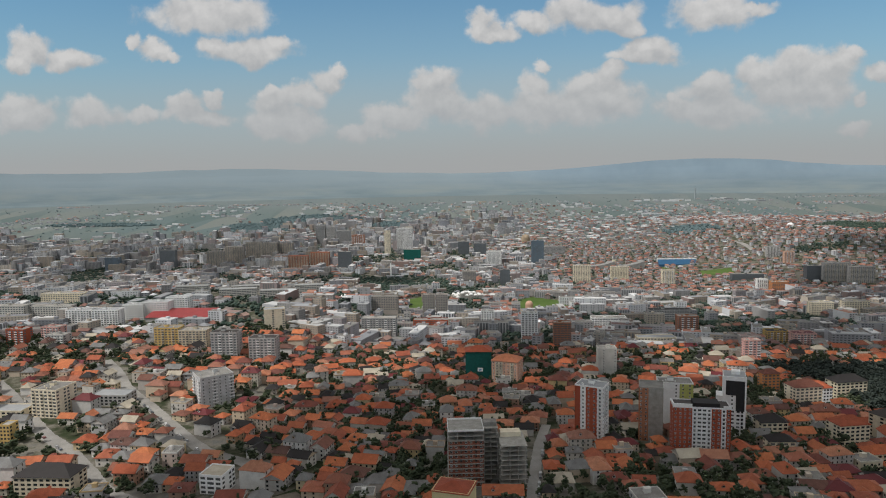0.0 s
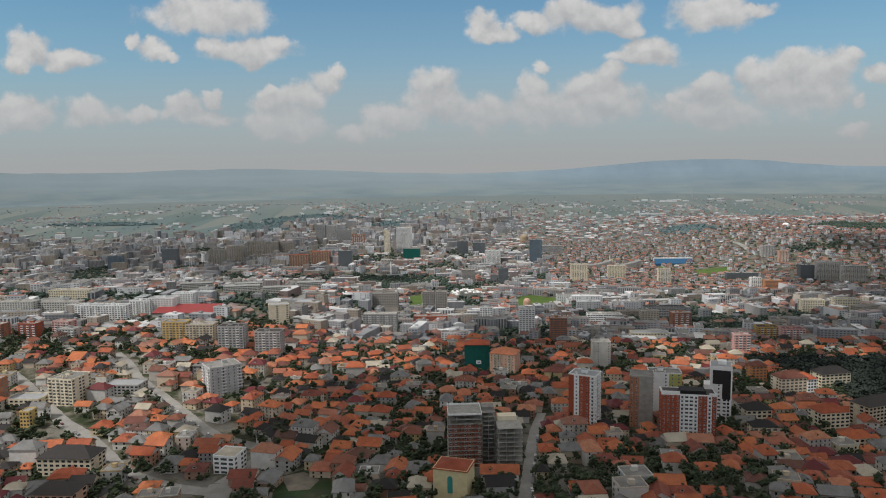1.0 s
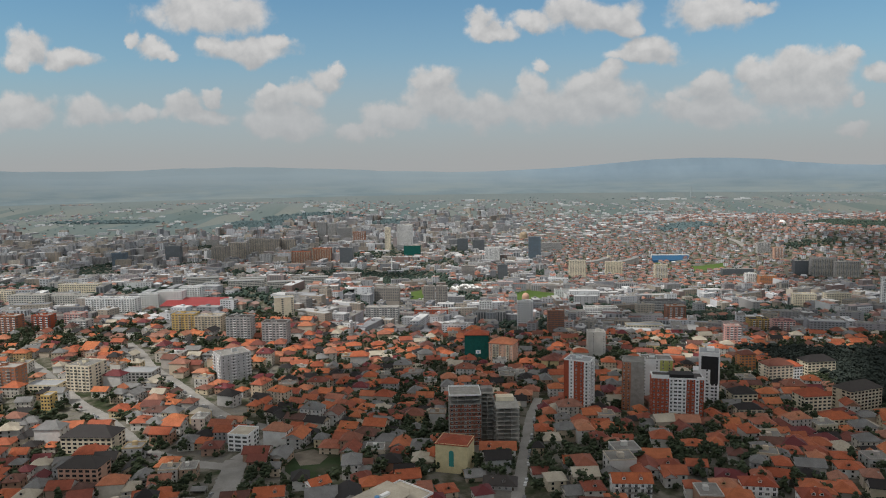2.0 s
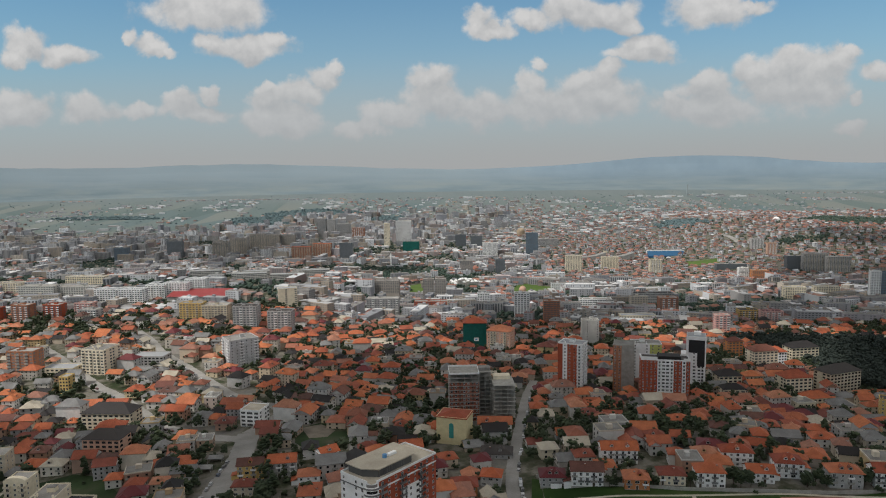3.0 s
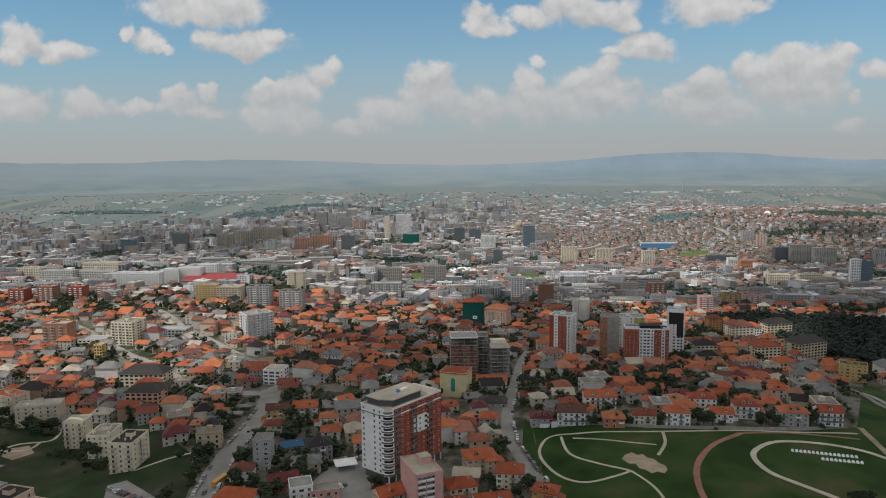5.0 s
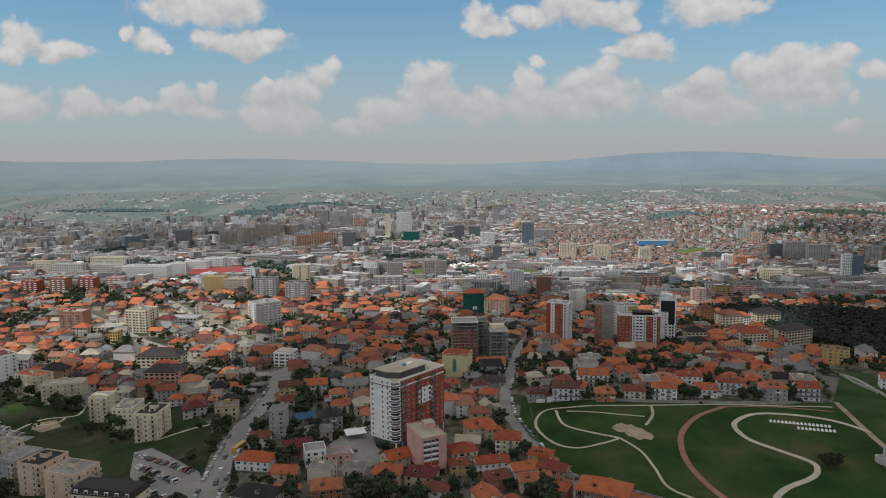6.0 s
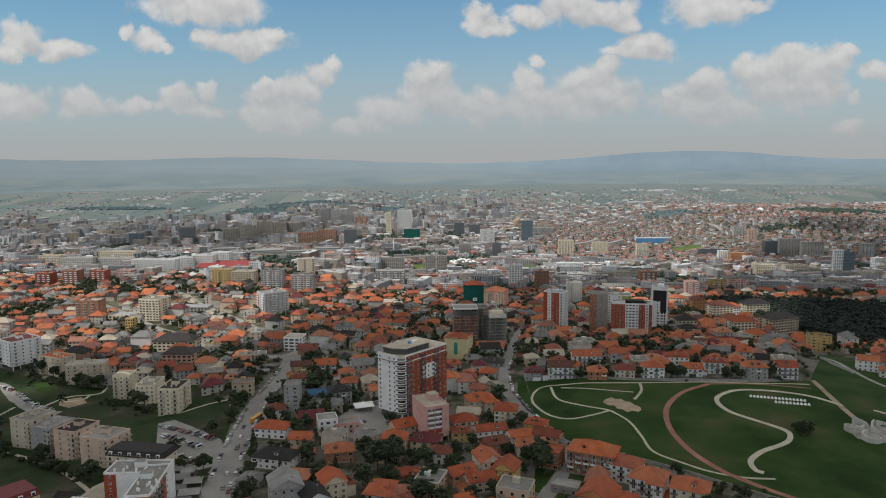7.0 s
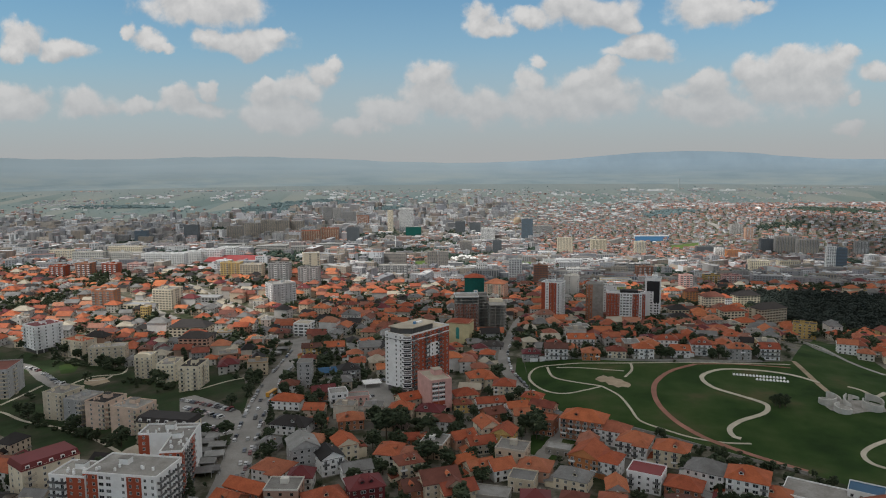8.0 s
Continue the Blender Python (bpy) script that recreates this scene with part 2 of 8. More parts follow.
M["pale_roof"] = surface("pale_sheet_roofs", [(0.0, (0.30, 0.31, 0.32)), (0.3, (0.62, 0.62, 0.62)), (0.4, (0.66, 0.66, 0.66)), (0.6, (0.36, 0.36, 0.36)), (1.0, (0.46, 0.46, 0.45))], 0.7, (0.02, 0.3), per="pick", bump=0.0)
M["white"] = surface("white_plaster", [(0.0, (0.78, 0.78, 0.78)), (1.0, (0.84, 0.84, 0.83))], 0.85, (0.2, 2.5), dirt=0.22)
M["cream"] = surface("cream_plaster", [(0.0, (0.68, 0.60, 0.45)), (1.0, (0.74, 0.66, 0.52))], 0.9, (0.3, 3.0))
M["beige"] = surface("stained_beige_plaster", [(0.0, (0.54, 0.47, 0.36)), (1.0, (0.62, 0.55, 0.44))], 0.92, (0.22, 2.0), dirt=0.4)
M["yellow"] = surface("yellow_plaster", [(0.0, (0.54, 0.37, 0.13)), (1.0, (0.60, 0.42, 0.17))], 0.9, (0.3, 3.0))
M["grey"] = surface("grey_plaster", [(0.0, (0.34, 0.34, 0.34)), (1.0, (0.44, 0.43, 0.42))], 0.9, (0.3, 3.0), dirt=0.35)
M["pink"] = surface("pink_plaster", [(0.0, (0.58, 0.34, 0.31)), (1.0, (0.62, 0.38, 0.34))], 0.9, (0.25, 2.5))
M["salmon"] = surface("salmon_plaster", [(0.0, (0.54, 0.33, 0.24)), (1.0, (0.58, 0.37, 0.28))], 0.9, (0.25, 2.5))
M["orange"] = surface("orange_plaster", [(0.0, (0.50, 0.20, 0.08)), (1.0, (0.54, 0.24, 0.10))], 0.9, (0.25, 2.5))
M["brickred"] = surface("red_brick_cladding", [(0.0, (0.33, 0.075, 0.04)), (1.0, (0.38, 0.09, 0.045))], 0.85, (0.4, 5.0), dirt=0.3)
M["rawbrick"] = surface("raw_hollow_brick", [(0.0, (0.36, 0.16, 0.10)), (1.0, (0.42, 0.19, 0.11))], 0.95, (0.35, 4.0), dirt=0.45, wave=2.5)
M["limegreen"] = surface("yellow_green_plaster", [(0.0, (0.42, 0.44, 0.13)), (1.0, (0.46, 0.48, 0.16))], 0.9, (0.25, 2.5))
M["bluewall"] = surface("blue_plaster", [(0.0, (0.10, 0.25, 0.45)), (1.0, (0.12, 0.28, 0.48))], 0.85)
M["concrete"] = surface("concrete", [(0.0, (0.30, 0.29, 0.27)), (1.0, (0.38, 0.37, 0.34))], 0.95, (0.3, 3.0), dirt=0.45)
M["raw_concrete"] = surface("raw_site_concrete", [(0.0, (0.20, 0.19, 0.18)), (1.0, (0.28, 0.27, 0.25))], 0.95, (0.3, 2.0), dirt=0.55)
# white smokestack dulled to blue-grey, the haze is in its colour
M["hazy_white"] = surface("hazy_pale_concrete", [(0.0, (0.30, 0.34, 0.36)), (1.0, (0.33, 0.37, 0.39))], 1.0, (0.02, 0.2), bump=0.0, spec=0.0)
# beige greyed and cooled for distant flats, haze as base colour
M["far_beige"] = surface("weathered_hazed_brown_panels", [(0.0, (0.30, 0.275, 0.255)), (1.0, (0.36, 0.325, 0.295))], 0.95, (0.05, 0.5), dirt=0.35, bump=0.0)
M["site_brick"] = surface("dark_red_site_brick", [(0.0, (0.22, 0.085, 0.06)), (1.0, (0.28, 0.105, 0.07))], 0.95, (0.35, 3.0), dirt=0.45)
M["rough_grass"] = surface("rough_estate_grass", [(0.0, (0.022, 0.040, 0.018)), (0.45, (0.033, 0.055, 0.023)), (0.72, (0.050, 0.058, 0.034)), (1.0, (0.085, 0.078, 0.058))], 0.95, (0.05, 1.2), per=0.04, dirt=0.5, spec=0.1)
M["paleconc"] = surface("pale_grey_render", [(0.0, (0.50, 0.50, 0.51)), (1.0, (0.56, 0.56, 0.56))], 0.9, (0.2, 2.0), dirt=0.35)
M["paleyellow"] = surface("pale_yellow_plaster", [(0.0, (0.60, 0.51, 0.29)), (1.0, (0.66, 0.57, 0.34))], 0.9, (0.3, 2.5))
M["teal"] = surface("teal_scaffold_net", [(0.0, (0.006, 0.085, 0.075)), (1.0, (0.008, 0.10, 0.085))], 0.9, (0.3, 1.2), dirt=0.5)
M["tealglass"] = surface("teal_glazing", [(0.0, (0.05, 0.26, 0.24)), (1.0, (0.06, 0.30, 0.27))], 0.35)
# dark cladding of far towers, lifted to grey-blue as painted haze
M["dim_glass"] = surface("hazed_dark_curtain_wall", [(0.0, (0.10, 0.115, 0.13)), (1.0, (0.13, 0.145, 0.16))], 0.35, (0.1, 1.0), spec=0.5)
# window colour for distant buildings, greyed in place of haze
M["far_glass"] = surface("hazed_window_glass", [(0.0, (0.09, 0.10, 0.11)), (1.0, (0.16, 0.165, 0.17))], 0.4, (0.02, 0.4), per="pick", bump=0.0)
M["black"] = surface("black_cladding", [(0.0, (0.02, 0.02, 0.022)), (1.0, (0.03, 0.03, 0.032))], 0.5)
M["asphalt"] = surface("asphalt", [(0.0, (0.22, 0.215, 0.205)), (1.0, (0.33, 0.32, 0.30))], 0.95, (0.06, 1.2), per=0.02, dirt=0.4)
M["pale_path"] = surface("pale_gravel_path", [(0.0, (0.42, 0.38, 0.30)), (1.0, (0.52, 0.48, 0.39))], 0.95, (0.1, 2.0), per=0.05)
M["red_path"] = surface("red_running_track", [(0.0, (0.27, 0.13, 0.095)), (1.0, (0.33, 0.16, 0.12))], 0.95, (0.1, 2.0), per=0.05)
M["sand"] = surface("bare_sandy_soil", [(0.0, (0.29, 0.225, 0.155)), (1.0, (0.42, 0.34, 0.245))], 0.95, (0.15, 2.0), per=0.08, dirt=0.4)
M["dirt"] = surface("trodden_bare_earth", [(0.0, (0.12, 0.105, 0.085)), (1.0, (0.20, 0.175, 0.14))], 0.95, (0.15, 2.0), per=0.08, dirt=0.5)
M["stone"] = surface("pale_stone", [(0.0, (0.46, 0.45, 0.42)), (1.0, (0.56, 0.55, 0.52))], 0.9, (0.2, 2.0), dirt=0.3)
M["old_stone"] = surface("weathered_concrete_walls", [(0.0, (0.34, 0.34, 0.32)), (1.0, (0.42, 0.41, 0.38))], 0.95, (0.35, 2.0), dirt=0.6)
M["grass"] = surface("park_grass", [(0.0, (0.022, 0.050, 0.013)), (0.4, (0.030, 0.064, 0.016)), (0.7, (0.042, 0.070, 0.021)), (1.0, (0.070, 0.070, 0.032))], 0.95, (0.03, 1.6), per=0.03, dirt=0.45, spec=0.1)
M["meadow"] = surface("bright_city_lawn", [(0.0, (0.07, 0.12, 0.03)), (1.0, (0.10, 0.15, 0.04))], 0.95, (0.02, 0.5), per=0.02, bump=0.0, spec=0.1)
M["leaf"] = surface("leaves", [(0.0, (0.034, 0.048, 0.028)), (0.5, (0.046, 0.062, 0.034)), (1.0, (0.062, 0.078, 0.042))], 0.8, (0.3, 2.0), per="island", dirt=0.3, spec=0.15)
M["leaf_wood"] = surface("dense_woodland", [(0.0, (0.029, 0.038, 0.035)), (1.0, (0.039, 0.049, 0.041))], 0.9, (0.3, 2.0), per="island", dirt=0.3, spec=0.08)
M["pinkish"] = surface("faded_pink_panels", [(0.0, (0.62, 0.47, 0.37)), (1.0, (0.68, 0.52, 0.42))], 0.92, (0.22, 2.0), dirt=0.3)
M["busyellow"] = surface("yellow_vehicle_paint", [(0.0, (0.55, 0.26, 0.03)), (1.0, (0.58, 0.29, 0.04))], 0.35, dirt=0.1)
M["forest_floor"] = surface("forest_floor", [(0.0, (0.026, 0.034, 0.022)), (1.0, (0.038, 0.046, 0.028))], 0.95, (0.05, 0.8), per=0.05, spec=0.1)
M["bark"] = surface("bark", [(0.0, (0.06, 0.045, 0.035)), (1.0, (0.09, 0.07, 0.05))], 0.95)
M["frame"] = surface("window_frames", [(0.0, (0.55, 0.55, 0.54)), (1.0, (0.7, 0.7, 0.69))], 0.5, dirt=0.1)
M["rail"] = surface("balcony_rails", [(0.0, (0.07, 0.07, 0.075)), (1.0, (0.2, 0.2, 0.2))], 0.5)
M["rubber"] = surface("tyre_rubber", [(0.0, (0.015, 0.015, 0.015)), (1.0, (0.02, 0.02, 0.02))], 0.9)
M["carpaint"] = surface("car_paint", [(0.0, (0.55, 0.55, 0.55)), (0.25, (0.03, 0.03, 0.035)), (0.4, (0.30, 0.31, 0.32)), (0.6, (0.70, 0.70, 0.70)), (0.75, (0.06, 0.08, 0.12)), (0.84, (0.09, 0.09, 0.095)), (0.93, (0.20, 0.03, 0.03)), (0.95, (0.6, 0.6, 0.6)), (1.0, (0.5, 0.5, 0.5))], 0.3, dirt=0.05, bump=0.0, spec=0.5)
M["blue_glass"] = surface("blue_curtain_wall", [(0.0, (0.12, 0.18, 0.23)), (1.0, (0.15, 0.20, 0.26))], 0.25, (0.1, 1.0), spec=0.5)
# hill blue with the distance haze painted in
M["mountain"] = surface("hazed_hills", [(0.0, (0.225, 0.300, 0.365)), (1.0, (0.243, 0.317, 0.378))], 1.0, (0.004, 0.02), per=0.004, bump=0.0, spec=0.0, dirt=0.08)
# the plain's tree belts: pale blue-green from painted haze
M["far_wood"] = surface("haze_tinted_belts_of_trees", [(0.0, (0.098, 0.142, 0.152)), (1.0, (0.118, 0.162, 0.170))], 1.0, (0.01, 0.1), per="pick", bump=0.0, spec=0.0)


def cloud_material():
    """White cloud that lets part of the light through."""
    m = M["cloud"]
    t = m.node_tree
    thin, mix = t.nodes.new("ShaderNodeBsdfTranslucent"), t.nodes.new("ShaderNodeMixShader")
    thin.inputs[0].default_value = (0.95, 0.95, 0.95, 1)
    mix.inputs[0].default_value = 0.85
    link(t, t.nodes["Principled BSDF"].outputs[0], mix.inputs[1])
    link(t, thin.outputs[0], mix.inputs[2])
    clear, part_clear = t.nodes.new("ShaderNodeBsdfTransparent"), t.nodes.new("ShaderNodeMixShader")
    part_clear.inputs[0].default_value = 0.62
    link(t, mix.outputs[0], part_clear.inputs[1])
    link(t, clear.outputs[0], part_clear.inputs[2])
    link(t, part_clear.outputs[0], t.nodes["Material Output"].inputs[0])


cloud_material()
M["thin_cloud"] = surface("thin_cloud_white", [(0.0, (0.8, 0.8, 0.8))], 1.0, bump=0.0, dirt=0.0, spec=0.0)


def thin_cloud_material():
    """Thin cloud, through which most of the sun's light passes."""
    t = M["thin_cloud"].node_tree
    clear, thin, a, b = (t.nodes.new("ShaderNode" + k) for k in ("BsdfTransparent", "BsdfTranslucent", "MixShader", "MixShader"))
    thin.inputs[0].default_value = (0.95, 0.95, 0.95, 1)
    a.inputs[0].default_value, b.inputs[0].default_value = 0.6, 0.84
    link(t, t.nodes["Principled BSDF"].outputs[0], a.inputs[1])
    link(t, thin.outputs[0], a.inputs[2])
    link(t, a.outputs[0], b.inputs[1])
    link(t, clear.outputs[0], b.inputs[2])
    link(t, b.outputs[0], t.nodes["Material Output"].inputs[0])


thin_cloud_material()


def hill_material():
    """Woods on the heights and fields towards the foot, both in painted haze colours."""
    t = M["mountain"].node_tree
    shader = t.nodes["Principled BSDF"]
    hazed_woods = shader.inputs["Base Color"].links[0].from_socket
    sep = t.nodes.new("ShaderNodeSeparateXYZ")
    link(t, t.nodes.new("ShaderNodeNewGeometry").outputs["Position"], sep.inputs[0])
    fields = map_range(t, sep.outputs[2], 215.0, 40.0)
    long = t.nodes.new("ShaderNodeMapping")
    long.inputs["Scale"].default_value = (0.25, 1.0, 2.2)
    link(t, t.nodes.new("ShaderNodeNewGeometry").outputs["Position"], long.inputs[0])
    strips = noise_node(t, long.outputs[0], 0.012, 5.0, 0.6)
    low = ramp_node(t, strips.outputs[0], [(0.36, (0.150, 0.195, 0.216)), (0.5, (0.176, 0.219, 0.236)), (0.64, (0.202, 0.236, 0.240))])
    # heights turn paler to the west, haze as colour
    hazed_woods = mix_node(t, map_range(t, sep.outputs[0], -300.0, 700.0), (0.262, 0.322, 0.360), hazed_woods)
    link(t, mix_node(t, fields, hazed_woods, low), shader.inputs["Base Color"])


hill_material()


def glass(name):
    m = bpy.data.materials.new(name)
    m.use_nodes = True
    t = m.node_tree
    s = t.nodes["Principled BSDF"]
    pick = t.nodes.new("ShaderNodeObjectInfo").outputs["Random"]
    link(t, ramp_node(t, pick, [(0.0, (0.012, 0.014, 0.016)), (0.6, (0.03, 0.034, 0.038)), (0.85, (0.10, 0.10, 0.10)), (1.0, (0.22, 0.21, 0.20))]), s.inputs["Base Color"])
    s.inputs["Roughness"].default_value = 0.12
    return m


M["glass"] = glass("window_glass")


def ground_material():
    m = bpy.data.materials.new("city_ground")
    m.use_nodes = True
    t = m.node_tree
    s = t.nodes["Principled BSDF"]
    s.inputs["Roughness"].default_value, s.inputs["Specular IOR Level"].default_value = 0.95, 0.1
    where = t.nodes.new("ShaderNodeNewGeometry").outputs["Position"]
    sep = t.nodes.new("ShaderNodeSeparateXYZ")
    link(t, where, sep.inputs[0])
    yards = noise_node(t, where, 0.045, 5.0, 0.6)
    fine = noise_node(t, where, 0.6, 4.0, 0.6)
    city = ramp_node(t, yards.outputs[0], [(0.36, (0.034, 0.046, 0.022)), (0.45, (0.080, 0.080, 0.055)), (0.54, (0.18, 0.168, 0.142)), (0.66, (0.14, 0.136, 0.128))])
    fields = t.nodes.new("ShaderNodeTexVoronoi")
    fields.inputs["Scale"].default_value = 0.0075
    stretch = t.nodes.new("ShaderNodeMapping")
    stretch.inputs["Scale"].default_value = (1.0, 0.2, 0.0)
    link(t, where, stretch.inputs[0])
    link(t, stretch.outputs[0], fields.inputs["Vector"])
    cell = t.nodes.new("ShaderNodeSeparateColor")
    link(t, fields.outputs["Color"], cell.inputs[0])
    # far fields and their edge carry the haze in colour, bluer with distance
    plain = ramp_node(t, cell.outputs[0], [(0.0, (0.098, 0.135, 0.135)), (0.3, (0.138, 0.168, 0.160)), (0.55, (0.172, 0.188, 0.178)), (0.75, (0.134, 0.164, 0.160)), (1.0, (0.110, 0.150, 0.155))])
    haze_rim = ramp_node(t, cell.outputs[1], [(0.0, (0.148, 0.182, 0.190)), (1.0, (0.168, 0.194, 0.196))])
    plain = mix_node(t, map_range(t, sep.outputs[1], 3700.0, 4500.0), plain, haze_rim)
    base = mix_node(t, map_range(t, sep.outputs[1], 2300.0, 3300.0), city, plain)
    base = mix_node(t, 0.4, base, ramp_node(t, fine.outputs[0], [(0.3, (0.6, 0.6, 0.58)), (0.7, (1.25, 1.25, 1.2))]), "MULTIPLY")
    link(t, base, s.inputs["Base Color"])
    return m


M["ground"] = ground_material()

# ---- building helpers ----
def smooth(a, b, v):
    k = min(max((v - a) / (b - a), 0.0), 1.0)
    return k * k * (3 - 2 * k)


FALL_Y = (-900, 330, 430, 520, 630, 880, 1250, 1900, 2700, 3600, 4700, 9000)
FALL_Z = (0, 0, -13, -20, -27, -44, -70, -95, -90, -38, 60, 60)


def terrain(x, y):
    """The height of the ground: a low ridge under the camera, a basin with the city beyond."""
    z = sum(float(np.interp(y + k * 25, FALL_Y, FALL_Z)) for k in (-2, -1, 0, 1, 2)) / 5
    left = smooth(130, 290, -x) * (1 - smooth(1000, 1700, y))
    z += left * (-13 - z)
    z += 5 * smooth(20, 80, x) * smooth(90, 190, y) * (1 - smooth(330, 430, y))
    z -= 9 * smooth(210, 330, x) * (1 - smooth(450, 800, y))
    z += 75 * smooth(500, 1000, x) * smooth(1500, 2100, y) * (1 - smooth(2600, 3600, y))
    return z


class Geo:
    """A mesh under construction: plain boxes, prisms and plates with their materials."""

    def __init__(self):
        self.v, self.f, self.m, self.mats, self.picks, self.pick = [], [], [], [], [], 0.0

    def face(self, pts, mat):
        if mat not in self.mats:
            self.mats.append(mat)
        n = len(self.v)
        self.v += [tuple(p) for p in pts]
        self.f.append(tuple(range(n, n + len(pts))))
        self.m.append(self.mats.index(mat))
        self.picks.append(self.pick)

    def solid(self, pts, faces, mat):
        if mat not in self.mats:
            self.mats.append(mat)
        n, k = len(self.v), self.mats.index(mat)
        self.v += [tuple(p) for p in pts]
        for f in faces:
            self.f.append(tuple(n + i for i in f))
            self.m.append(k)
            self.picks.append(self.pick)

    def box(self, x0, y0, z0, x1, y1, z1, mat, bottom=True):
        p = [(x0, y0, z0), (x1, y0, z0), (x1, y1, z0), (x0, y1, z0), (x0, y0, z1), (x1, y0, z1), (x1, y1, z1), (x0, y1, z1)]
        f = [(4, 5, 6, 7), (0, 1, 5, 4), (1, 2, 6, 5), (2, 3, 7, 6), (3, 0, 4, 7)]
        self.solid(p, f + ([(3, 2, 1, 0)] if bottom else []), mat)

    def prism(self, ring, z0, z1, mat, cap=None):
        n = len(ring)
        p = [(x, y, z0) for x, y in ring] + [(x, y, z1) for x, y in ring]
        self.solid(p, [(i, (i + 1) % n, n + (i + 1) % n, n + i) for i in range(n)], mat)
        self.face([(x, y, z1) for x, y in ring], cap or mat)

    def tube(self, x, y, z0, z1, r0, r1, mat, n=7):
        p = [(x + r * math.cos(2 * math.pi * i / n), y + r * math.sin(2 * math.pi * i / n), z) for z, r in ((z0, r0), (z1, r1)) for i in range(n)]
        self.solid(p, [(i, (i + 1) % n, n + (i + 1) % n, n + i) for i in range(n)] + [tuple(range(n, 2 * n))], mat)

    def weld(self):
        """Joins corners that meet, so that a roof is one skin."""
        seen, where = {}, []
        for q in self.v:
            key = tuple(round(c, 3) for c in q)
            where.append(seen.setdefault(key, len(seen)))
        self.v = list(seen)
        self.f = [tuple(where[i] for i in f) for f in self.f]

    def mesh(self, name):
        if name == "roof":
            self.weld()
        d = bpy.data.meshes.new(name)
        d.from_pydata(self.v, [], self.f)
        for m in self.mats:
            d.materials.append(M[m])
        d.polygons.foreach_set("material_index", self.m)
        if self.pick:
            d.attributes.new("pick", "FLOAT", "FACE").data.foreach_set("value", self.picks)
        d.update()
        return d


def part(name, geo, parent=None, label="", at=None):
    ob = new(name, geo.mesh(name) if isinstance(geo, Geo) else geo)
    if at is not None:
        ob.matrix_basis = at
    if parent is not None:
        ob.parent = parent
    return tagged(ob, label) if label else ob


def group_root(name, at, label, category, group=""):
    ob = new(name)
    ob.empty_display_size = 1.0
    ob.matrix_basis = at
    return tagged(ob, label, category, group)


def inside(poly, x, y):
    hit, n = False, len(poly)
    for i in range(n):
        (x0, y0), (x1, y1) = poly[i], poly[i - 1]
        if (y0 > y) != (y1 > y) and x < (x1 - x0) * (y - y0) / (y1 - y0) + x0:
            hit = not hit
    return hit


def far_from(line, x, y):
    best = 1e9
    for (x0, y0), (x1, y1) in zip(line, line[1:]):
        dx, dy = x1 - x0, y1 - y0
        k = min(max(((x - x0) * dx + (y - y0) * dy) / (dx * dx + dy * dy), 0), 1)
        best = min(best, math.hypot(x0 + k * dx - x, y0 + k * dy - y))
    return best


def ribbon(name, line, width, mat, lift, label, step=2.5, category="path"):
    """A strip of pavement that follows a line over the ground."""
    pts = [Vector((*p, 0)) for p in line]
    fine = []
    for i in range(len(pts) - 1):
        p0, p1, p2, p3 = pts[max(i - 1, 0)], pts[i], pts[i + 1], pts[min(i + 2, len(pts) - 1)]
        n = max(int((p2 - p1).length / step), 1)
        for k in range(n):
            s = k / n
            fine.append(0.5 * (2 * p1 + (p2 - p0) * s + (2 * p0 - 5 * p1 + 4 * p2 - p3) * s * s + (3 * p1 - p0 - 3 * p2 + p3) * s ** 3))
    fine.append(pts[-1])
    g = Geo()
    rims = []
    for i, p in enumerate(fine):
        d = (fine[min(i + 1, len(fine) - 1)] - fine[max(i - 1, 0)]).normalized()
        side = Vector((-d.y, d.x, 0)) * width / 2 * (1 + 0.08 * noise.noise(p * 0.08) + 0.16 * noise.noise(p * 0.37))
        rims.append((p + side, p - side))
    for (a, b), (c, d) in zip(rims, rims[1:]):
        top = [(q.x, q.y, terrain(q.x, q.y) + lift) for q in (a, b, d, c)]
        g.face(top, mat)
        for q, r in ((top[0], top[3]), (top[2], top[1])):
            g.face([q, r, (r[0], r[1], r[2] - 0.4), (q[0], q[1], q[2] - 0.4)], mat)
    ob = part(name, g)
    return tagged(ob, label, category, kind="structure")


def lawn(name, poly, mat, lift, label, step=8.0, category="lawn"):
    """A patch of ground cover with a free outline, laid over the ground."""
    bm = bmesh.new()
    f = bm.faces.new([bm.verts.new((x, y, 0)) for x, y in poly])
    xs, ys = [p[0] for p in poly], [p[1] for p in poly]
    k = min(xs)
    while k < max(xs):
        bmesh.ops.bisect_plane(bm, geom=bm.verts[:] + bm.edges[:] + bm.faces[:], plane_co=(k, 0, 0), plane_no=(1, 0, 0))
        k += step
    k = min(ys)
    while k < max(ys):
        bmesh.ops.bisect_plane(bm, geom=bm.verts[:] + bm.edges[:] + bm.faces[:], plane_co=(0, k, 0), plane_no=(0, 1, 0))
        k += step
    for v in bm.verts:
        v.co.z = terrain(v.co.x, v.co.y) + lift
    bmesh.ops.recalc_face_normals(bm, faces=bm.faces[:])
    if sum(f.normal.z for f in bm.faces) < 0:
        bmesh.ops.reverse_faces(bm, faces=bm.faces[:])
    d = bpy.data.meshes.new(name)
    bm.to_mesh(d)
    bm.free()
    d.materials.append(M[mat])
    return tagged(new(name, d), label, category, kind="structure")


